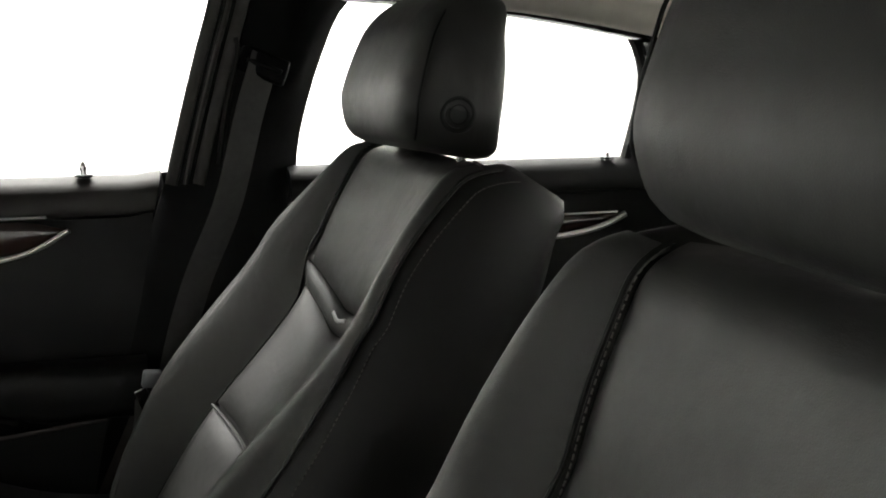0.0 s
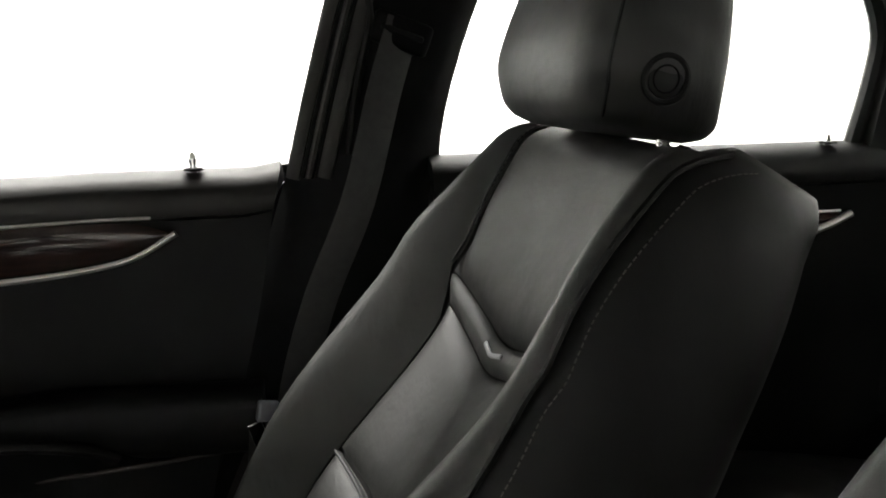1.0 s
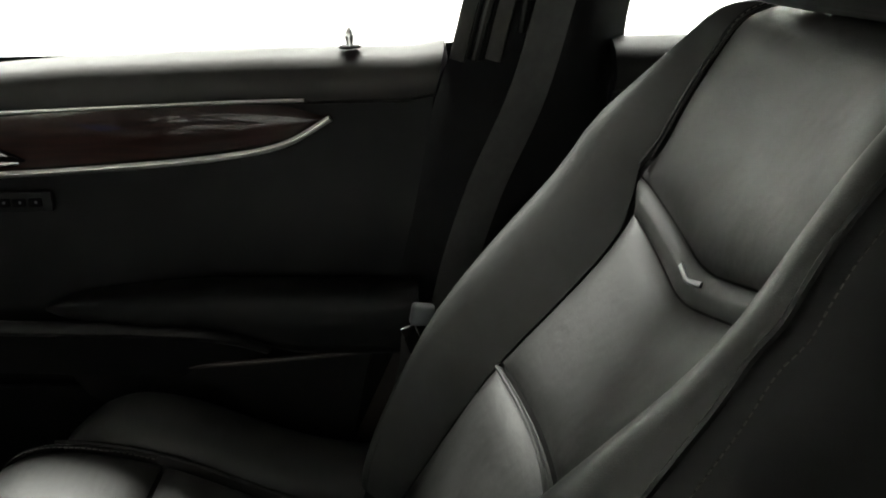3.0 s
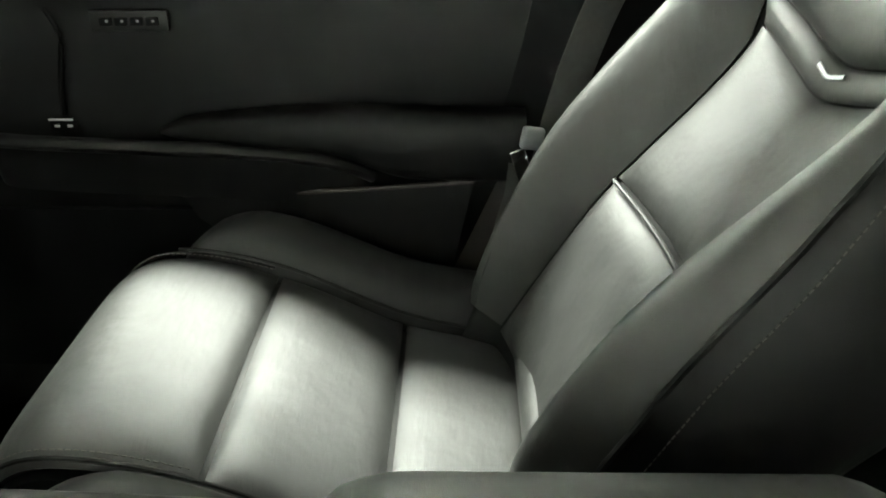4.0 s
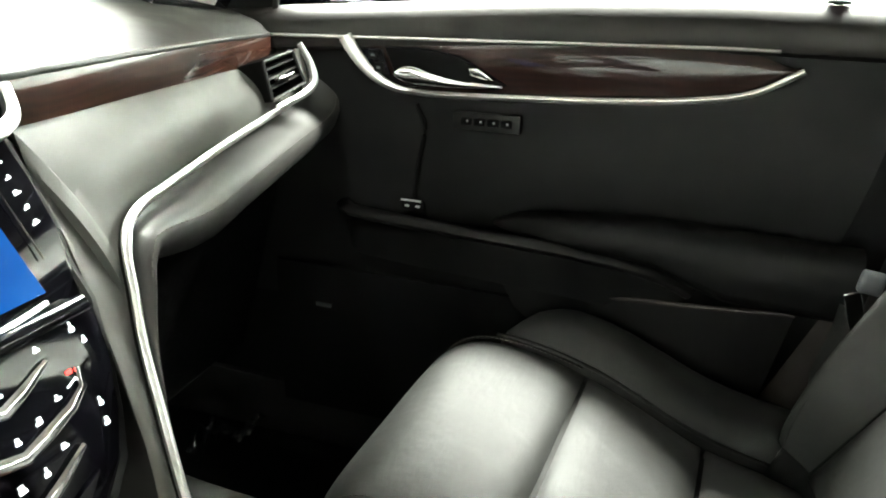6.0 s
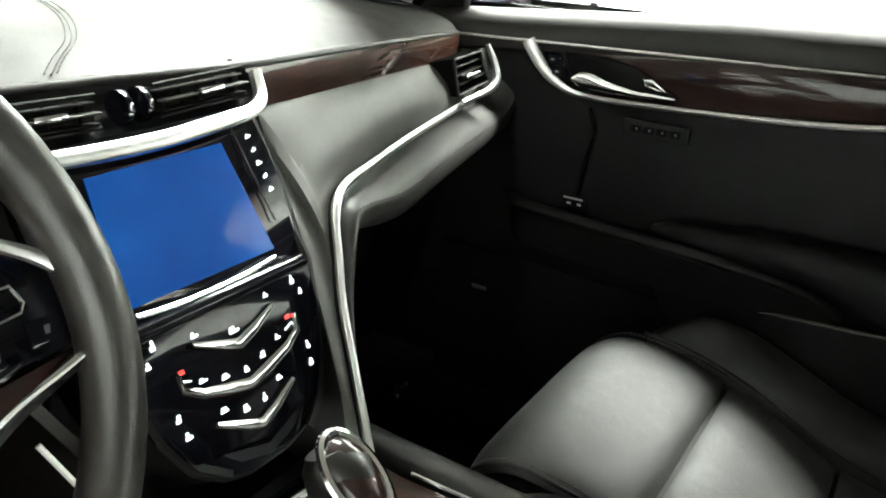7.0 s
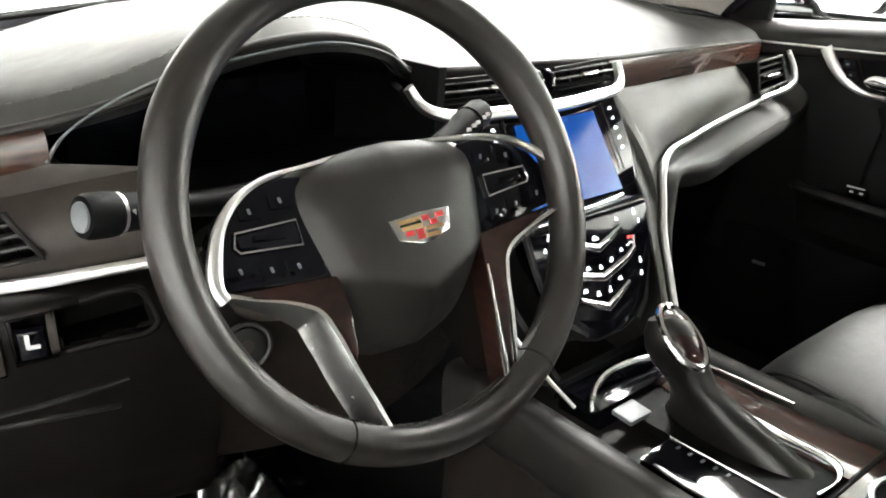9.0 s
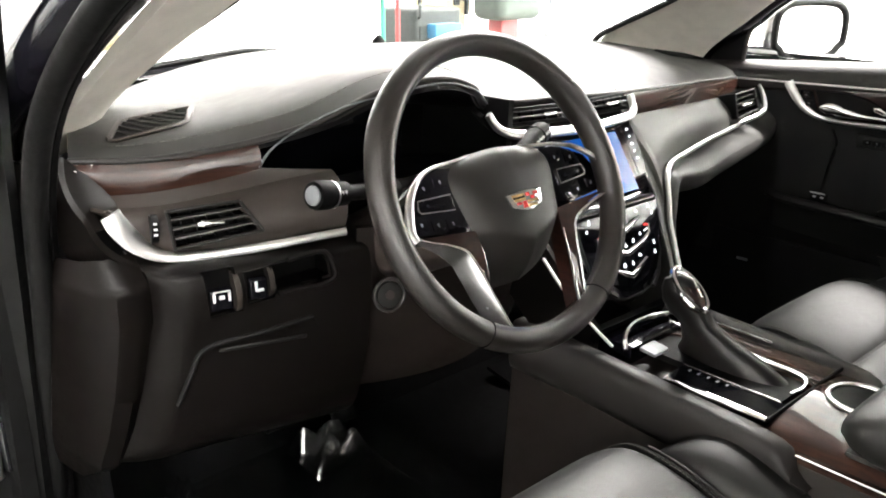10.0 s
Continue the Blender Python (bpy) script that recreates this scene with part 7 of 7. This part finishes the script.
# ---- centre console ----
def console():
    c = thing("centre_console", (0, -0.2, 0.30), "dark plastic and wood centre console between the front seats", "console")
    P = []
    for y in np.linspace(0.16, -0.66, 26):
        row = []
        for x, z in ((-0.150, 0.31), (-0.142, 0.46), (-0.132, 0.60), (-0.122, 0.628), (-0.09, 0.640), (0.0, 0.642), (0.09, 0.640), (0.122, 0.628), (0.132, 0.60), (0.142, 0.46), (0.150, 0.31)):
            row.append((x, y, z))
        P.append(row)
    part("body", slab(P, -0.01), M_CONSOLE, c, "warm grey plastic console body")
    # padded knee rails
    for sx in (-1, 1):
        rows = []
        for u in np.linspace(0, 1, 30):
            y = 0.150 - 0.440 * u
            zt = prof(u, [0, 0.35, 1], [0.672, 0.664, 0.656])
            hh = prof(u, [0, 0.5, 0.90, 0.97, 1], [0.040, 0.040, 0.036, 0.026, 0.006])
            xc = 0.126 + 0.03 * max(0, 0.25 - u)
            row = []
            for a in np.linspace(0, 2 * math.pi, 20, endpoint=False):
                ca, sa = math.cos(a), math.sin(a)
                row.append((sx * (xc + 0.020 * np.sign(ca) * abs(ca) ** 0.6), y - 0.020 * (sa < 0) * u, zt - 0.040 + hh * np.sign(sa) * abs(sa) ** 0.6))
            rows.append(row)
        part("knee_rail", sheet(rows, close_v=True, cap=True), M_RAIL, c, "padded dark leather knee rail")
        if sx > 0:
            part("rail_chrome", tube([(0.101, y, 0.660) for y in np.linspace(-0.03, -0.135, 8)], 0.002, 6), M_CHROME, c)
        else:
            # chrome ribbon added in place of a white reflection on the left deck
            part("rail_chrome", ribbon([(-0.099, y, 0.653) for y in np.linspace(-0.10, -0.232, 8)], [0.003, 0.007, 0.010, 0.011, 0.011, 0.011, 0.010, 0.008], 0.004, (-0.3, 0, 1)), M_CHROME, c, "bright band added for the deck's white reflection")
        if sx < 0:
            part("foot_chrome", ribbon(spline([(-0.100, 0.002, 0.668), (-0.118, 0.030, 0.70), (-0.140, 0.062, 0.745), (-0.158, 0.088, 0.79)], 14), 0.0038, 0.005, (-0.4, -0.85, 0.3)), M_SATIN, c, "satin chrome strip foot")
            P = [[(-0.088 - 0.075 * v - 0.045 * u, 0.030 + 0.06 * v + 0.10 * u, 0.67 + 0.15 * v) for v in np.linspace(0, 1, 6)] for u in np.linspace(0, 1, 4)]
            part("stack_wing", slab(P, -0.01), M_PLASTIC_SHADED, c)
    # wood deck round the lever, hollow in front
    deck = [[(x, y, 0.652 + 0.006 * math.cos(x * 14) + 0.012 * max(0, (y + 0.02) / 0.1)) for x in np.linspace(0.022, 0.100, 8)] for y in np.linspace(0.020, -0.232, 14)]
    part("wood_deck", slab(deck, -0.008), M_WOOD_CON, c, "glossy dark wood deck")
    deck = [[(x, y, 0.652 + 0.006 * math.cos(x * 14)) for x in np.linspace(-0.100, -0.050, 6)] for y in np.linspace(-0.085, -0.232, 10)]
    strip = part("selector_strip", slab(deck, -0.008), M_PIANO, c, "gloss black selector strip beside the lever")
    for k in range(5):
        part("mark", rbox((0.006, 0.003, 0.0008), (-0.060, -0.100 - 0.014 * k, 0.6566), 0.0002, 1), M_GREYCASE, strip)
    part("strip_edge", tube([(-0.052, y, 0.6578) for y in np.linspace(-0.085, -0.226, 10)], 0.0014, 6), M_CHROME, strip, "fine chrome edge")
    rear = [[(x, y, 0.652 + 0.006 * math.cos(x * 14) - 0.02 * max(0, (abs(x) - 0.10) / 0.02)) for x in np.linspace(-0.118, 0.118, 20)] for y in np.linspace(-0.238, -0.420, 10)]
    part("cup_cover", slab(rear, -0.008), M_WOOD_CON, c, "glossy dark wood cup holder cover")
    for sx in (-1, 1):
        side = [[(sx * (0.119 + 0.008 * v), y, 0.640 - 0.042 * v) for y in np.linspace(-0.285, -0.60, 8)] for v in np.linspace(0, 1, 4)]
        part("wood_side", slab(side, 0.006 * sx), M_WOOD_CON, c)
        part("side_line", tube([(sx * 0.128, y, 0.642) for y in np.linspace(-0.285, -0.60, 8)], 0.0010, 6), M_SATIN, c)
    part("cup_rim", ring(pose(0.030, -0.292, 0.660), 0.040, 0.0035), M_SATIN, c, "satin chrome cup ring")
    part("cup_well", disc(pose(0.030, -0.292, 0.6572), 0.039, 0.002, 0), M_BLACK, c)
    part("deck_joint", rbox((0.21, 0.004, 0.006), (0.0, -0.235, 0.6565), 0.001, 1), M_BLACK, c)
    # chrome surround of the gate
    gate = spline([(-0.030, -0.227, 0.660), (0.0, -0.229, 0.660), (0.026, -0.218, 0.661), (0.032, -0.16, 0.662), (0.034, -0.05, 0.666), (0.030, -0.005, 0.670)], 46)
    part("gate_chrome", ribbon(gate, [prof(k / 45, [0, 0.15, 0.35, 0.6, 0.9, 1], [0.001, 0.003, 0.010, 0.013, 0.007, 0.002]) for k in range(46)], 0.004, (0, 0, 1)), M_CHROME, c, "polished chrome gate surround")
    part("gate_base", plate([(-0.050, -0.225), (0.030, -0.225), (0.034, -0.01), (-0.048, -0.01)], pose(0, 0, 0.648), 0.009), M_BLACK, c)
    # open tray ahead of the lever with a bright arched lid
    tray = part("front_tray", rbox((0.15, 0.06, 0.03), (-0.005, 0.012, 0.652), 0.006), M_PIANO, c, "gloss black tray")
    part("tray_arch", tube(spline([(-0.085, -0.012, 0.662), (-0.070, 0.002, 0.674), (-0.040, 0.012, 0.680), (0.0, 0.012, 0.681), (0.05, 0.006, 0.676)], 20), 0.004, 8), M_CHROME, tray, "bright arched edge")
    part("tray_plate", rbox((0.034, 0.026, 0.006), (-0.058, -0.040, 0.666), 0.002, 2, (6, 0, 0)), M_GREYCASE, tray, "pale grey plate")
    part("wood_front", slab([[(x, 0.045 - 0.02 * (z - 0.64) / 0.06, z) for x in np.linspace(-0.09, 0.09, 6)] for z in np.linspace(0.655, 0.678, 4)], 0.01), M_BLACK, c, "dark panel under the controls")

    # arm rest behind
    a = thing("console_armrest", (0, -0.46, 0.64), "padded dark leather arm rest on the console", "armrest")
    rows = []
    for u in np.linspace(0, 1, 26):
        y = -0.318 - 0.34 * u
        k = prof(u, [0, 0.05, 0.15, 0.92, 1], [0.35, 0.78, 1.0, 1.0, 0.7])
        row = []
        for q in np.linspace(0, 2 * math.pi, 28, endpoint=False):
            ca, sa = math.cos(q), math.sin(q)
            row.append((0.112 * (0.8 + 0.2 * k) * np.sign(ca) * abs(ca) ** 0.45, y, 0.682 + 0.037 * k * np.sign(sa) * abs(sa) ** 0.55))
        rows.append(row)
    pad = part("pad", sheet(rows, close_v=True, cap=True), M_SEAT, a, "soft dark leather pad", 60)
    part("base", rbox((0.20, 0.33, 0.03), (0, -0.49, 0.642), 0.008), M_PLASTIC, a)

    g = thing("gear_lever", (-0.008, -0.13, 0.655), "leather-wrapped gear lever with chrome-ringed wood knob top", "gear lever")
    rows = []
    for (x, y, z), hx, hy in (((0.000, -0.130, 0.652), 0.030, 0.088), ((-0.006, -0.118, 0.672), 0.026, 0.066), ((-0.014, -0.098, 0.692), 0.022, 0.043), ((-0.022, -0.080, 0.712), 0.020, 0.028), ((-0.028, -0.068, 0.730), 0.022, 0.026), ((-0.033, -0.060, 0.748), 0.023, 0.027), ((-0.036, -0.054, 0.764), 0.022, 0.022), ((-0.038, -0.048, 0.774), 0.016, 0.012)):
        rows.append([(x + hx * math.cos(q), y + hy * math.sin(q), z - (0.45 * hy * math.sin(q + math.pi) if z > 0.72 else 0) * -1) for q in np.linspace(0, 2 * math.pi, 26, endpoint=False)])
    part("boot", sheet(rows, close_v=True, cap=True), M_BOOT, g, "dark leather lever and boot")
    kf = frame_of((-0.035, -0.072, 0.760), (1, -0.12, 0), (0.02, -0.62, 0.78))
    dome = [[kf @ Vector((0.0195 * k * math.cos(q), 0.0325 * k * math.sin(q), h)) for q in np.linspace(0, 2 * math.pi, 30, endpoint=False)] for k, h in ((1.0, -0.010), (1.0, 0.0), (0.93, 0.0035), (0.78, 0.0068), (0.55, 0.0092), (0.28, 0.0104), (0.05, 0.0108))]
    kn = part("knob_face", sheet(dome, close_v=True, cap=True), M_WOOD_Y, g, "glossy dark wood knob face", 60)
    part("knob_ring", tube([kf @ Vector((0.021 * math.cos(q), 0.035 * math.sin(q), 0.0)) for q in np.linspace(0, 2 * math.pi, 36, endpoint=False)], 0.0042, 8, up=(0, -0.62, 0.78), closed=True), M_CHROME, kn, "polished chrome ring")


console()


# ---- footwells ----
def footwells():
    for sx, n in ((-0.40, "driver"), (0.42, "passenger")):
        mt = thing("floor_mat", (sx, 0.25, 0.30), "black carpet floor mat in the footwell", "floor mat", "floor mats")
        P = [[(sx - 0.22 + 0.44 * u, -0.02 + 0.56 * v, 0.308 + 0.10 * max(0, v - 0.8)) for u in np.linspace(0, 1, 10)] for v in np.linspace(0, 1, 12)]
        part("mat", slab(P, -0.008), M_CARPET, mt)
    p = thing("brake_pedal", (-0.30, 0.60, 0.36), "black rubber brake pedal", "pedal")
    part("pad", rbox((0.11, 0.02, 0.085), (-0.335, 0.50, 0.458), 0.006, 2, (-35, 0, 0)), M_RUBBER, p)
    part("arm", tube([(-0.335, 0.515, 0.43), (-0.33, 0.60, 0.55), (-0.33, 0.64, 0.70)], 0.010, 8), M_BLACK, p)
    p = thing("accelerator_pedal", (-0.17, 0.60, 0.32), "black plastic accelerator pedal", "pedal")
    part("pad", rbox((0.05, 0.015, 0.14), (-0.185, 0.575, 0.40), 0.005, 2, (-30, 0, 0)), M_BLACK, p)
    m, nt, b = nodes_of("clear_film")
    v = tex_coord(nt)
    b.inputs["Base Color"].default_value, b.inputs["Roughness"].default_value = (0.12, 0.12, 0.12, 1), 0.10
    b.inputs["Alpha"].default_value = 0.02
    b.inputs["Specular IOR Level"].default_value = 0.9
    bump(nt, b, noise_tex(nt, v, 30, 3), 0.6, 0.01)
    m2 = clear_glass("crumpled_film", (0.93, 0.93, 0.93), 0.10, 0.16)
    m3 = clear_glass("folded_film", (0.80, 0.80, 0.80), 0.22, 0.34)
    for cx, cy, hw, hd in ((-0.36, 0.36, 0.22, 0.24), (0.46, 0.34, 0.22, 0.22)):
        f = thing("floor_film", (cx, cy, 0.32), "crumpled clear plastic sheet over the floor mat", "plastic sheet", "floor films")

        def crumple(x0, y0, a, b, rise, seed, n=30, fine=3.1):
            P = []
            for u in np.linspace(-1, 1, n):
                row = []
                for w in np.linspace(-1, 1, n):
                    q = Vector((u * fine * a / 0.22 + seed, w * fine * b / 0.22, 2.0))
                    fold = abs(noise.noise(q)) + 0.6 * abs(noise.noise(q * 2.7))
                    z = 0.324 + rise * fold * (1 if rise < 0.04 else (1 - max(abs(u), abs(w)) ** 2) * 1.5) + 0.03 * max(0, (y0 + b * w - 0.36) / 0.24) ** 2
                    row.append((x0 + a * u, y0 + b * w, z))
                P.append(row)
            return slab(P, 0.0006)

        part("film_sheet", crumple(cx, cy, hw, hd, 0.030, cx * 5), m, f, "", 25)
        if cx < 0:
            part("film_fold", crumple(-0.262, 0.478, 0.062, 0.050, 0.085, 1.3, 26, 1.7), m3, f, "raised glossy fold of the sheet", 20)
            part("film_fold", crumple(-0.53, 0.50, 0.030, 0.040, 0.042, 4.7, 22, 10), m2, f, "raised glossy fold of the sheet", 20)
        else:
            part("film_fold", crumple(0.598, 0.392, 0.045, 0.018, 0.040, 2.2, 22, 9), m2, f, "raised glossy fold of the sheet", 20)
            part("film_fold", crumple(0.640, 0.350, 0.040, 0.010, 0.026, 5.2, 18, 9), m2, f, "raised glossy fold of the sheet", 20)


footwells()


# ---- things in the hall, seen through the windscreen ----
def hall_things():
    for x, mat, lab in ((0.43, M_TEAL, "thin teal painted upright pole"), (0.56, M_REDPAINT, "thin red painted upright pole")):
        t = thing("pole", (x + 2.2, 4.0, 0), lab + " against the wall", "pole")
        part("shaft", tube([(x + 2.2, 4.0, 0.02), (x + 2.2, 4.0, 3.2)], 0.018, 10, up=(1, 0, 0)), mat, t)
        part("foot", disc(pose(x + 2.2, 4.0, 0), 0.08, 0.03, 0.008), M_GREYCASE, t)
    sg = thing("floor_sign", (0.67, 4.0, 0), "pale yellow board with dark print on a low stand", "sign")
    part("board", rbox((0.31, 0.015, 0.13), (0.67, 4.0, 0.74), 0.004), M_YELLOW, sg)
    for k in range(3):
        part("print_bar", rbox((0.24 - 0.05 * k, 0.002, 0.014), (0.66 - 0.02 * k, 3.9915, 0.775 - 0.034 * k), 0), M_DARKCASE, sg)
    for x in (0.56, 0.78):
        part("leg", tube([(x, 4.0, 0.69), (x, 4.0, 0.0)], 0.010, 8, up=(1, 0, 0)), M_GREYCASE, sg)
    t = thing("tool_cart", (3.16, 4.2, 0), "dark grey tool cart with a blue case on it", "cart")
    part("cabinet", rbox((0.44, 0.40, 0.72), (3.16, 4.22, 0.48), 0.03, 3), M_DARKCASE, t)
    for k in range(3):
        part("drawer", rbox((0.38, 0.02, 0.17), (3.16, 4.015, 0.24 + 0.20 * k), 0.006), M_DARKCASE, t)
    part("case", rbox((0.25, 0.10, 0.10), (3.15, 3.95, 0.69), 0.01), M_BLUECASE, t, "blue case")
    part("handle", tube([(2.95, 4.0, 0.78), (2.93, 3.96, 0.80), (2.93, 3.96, 0.86), (2.96, 4.0, 0.87)], 0.012, 8, up=(1, 0, 0)), M_DARKCASE, t)
    for sx in (-0.17, 0.17):
        for sy in (-0.15, 0.15):
            part("castor", disc(pose(3.16 + sx - 0.01, 4.22 + sy, 0.065, 0, 90, 0), 0.065, 0.025), M_RUBBER, t)
    # tools hung on a board behind the cart
    bd = thing("tool_board", (3.6, 4.55, 0), "pale beige board on two posts with hooks", "board")
    part("panel", rbox((0.62, 0.02, 0.9), (3.66, 4.55, 1.20), 0.006), M_BEIGE, bd)
    for x in (3.40, 3.92):
        part("post", rbox((0.04, 0.04, 1.7), (x, 4.585, 0.85), 0.005), M_BEIGE, bd)
    for x, z, w, h in ((3.40, 0.96, 0.05, 0.34), (3.54, 0.98, 0.10, 0.22), (3.78, 0.90, 0.12, 0.16), (3.90, 0.86, 0.07, 0.24)):
        g = thing("hanging_tool", (x, 4.5, z), "dark hand tool hung on the board", "tool", "tools on the board")
        part("head", rbox((w, 0.04, h * 0.45), (x, 4.521, z + h * 0.2), 0.012), M_DARKCASE, g)
        part("grip", rbox((w * 0.45, 0.03, h * 0.6), (x + w * 0.15, 4.524, z - h * 0.2), 0.008), M_DARKCASE, g)
    b = thing("hall_cabinet", (4.03, 4.1, 0), "grey-green round-edged machine head on a red stand", "machine")
    part("head", rbox((0.50, 0.35, 0.80), (4.03, 4.18, 1.12), 0.10, 5), M_GREYGREEN, b)
    part("stand", rbox((0.20, 0.16, 0.72), (3.99, 4.18, 0.37), 0.02), M_REDPAINT, b, "faded red stand")
    part("foot", rbox((0.40, 0.30, 0.03), (4.0, 4.18, 0.015), 0.01), M_GREYCASE, b)
    # a white car parked further off
    v = thing("parked_car", (4.95, 4.9, 0), "white parked car at the back of the hall", "car")
    sec = []
    for x, zb, zt, hw in ((4.12, 0.40, 0.58, 0.50), (4.16, 0.30, 0.66, 0.62), (4.4, 0.22, 0.72, 0.70), (4.9, 0.20, 0.74, 0.72), (5.6, 0.20, 0.74, 0.70), (5.80, 0.30, 0.66, 0.60)):
        sec.append([(x, 4.9 + hw * np.sign(math.cos(a)) * abs(math.cos(a)) ** 0.5, (zb + zt) / 2 + (zt - zb) / 2 * np.sign(math.sin(a)) * abs(math.sin(a)) ** 0.5) for a in np.linspace(0, 2 * math.pi, 28, endpoint=False)])
    part("body", sheet(sec, close_v=True, cap=True), M_WHITECAR, v)
    sec = []
    for x, zt, hw in ((4.45, 0.74, 0.58), (4.75, 1.08, 0.52), (5.3, 1.12, 0.52), (5.7, 0.74, 0.56)):
        sec.append([(x, 4.9 + hw * s, z) for s, z in ((-1, 0.70), (-0.9, zt), (0.9, zt), (1, 0.70))])
    part("cabin", sheet(sec, close_v=True, cap=True), M_WHITECAR, v)
    for x, w in ((4.88, 0.30), (5.28, 0.34)):
        part("side_window", rbox((w, 0.012, 0.20), (x, 4.355, 0.88), 0.04, 3, (-9, 0, 0)), M_DARKGLASS, v)
    part("bumper", tube([(4.50, 4.22, 0.66), (4.53, 4.19, 0.58), (4.62, 4.18, 0.55), (4.95, 4.18, 0.55), (5.05, 4.19, 0.58)], 0.022, 10), M_GREYCASE, v, "grey moulding along the flank")
    for y in (4.45, 5.35):
        part("tail_lamp", rbox((0.04, 0.18, 0.08), (4.15, y, 0.56), 0.01), M_TAIL, v)
    for x in (4.52, 5.42):
        w = part("wheel", disc(pose(x, 4.36, 0.25, 90, 0, 0), 0.25, 0.16, 0.02), M_RUBBER, v)
        part("rim", disc(pose(x, 4.195, 0.25, 90, 0, 0), 0.16, 0.02, 0.005), M_SATIN, w)


hall_things()
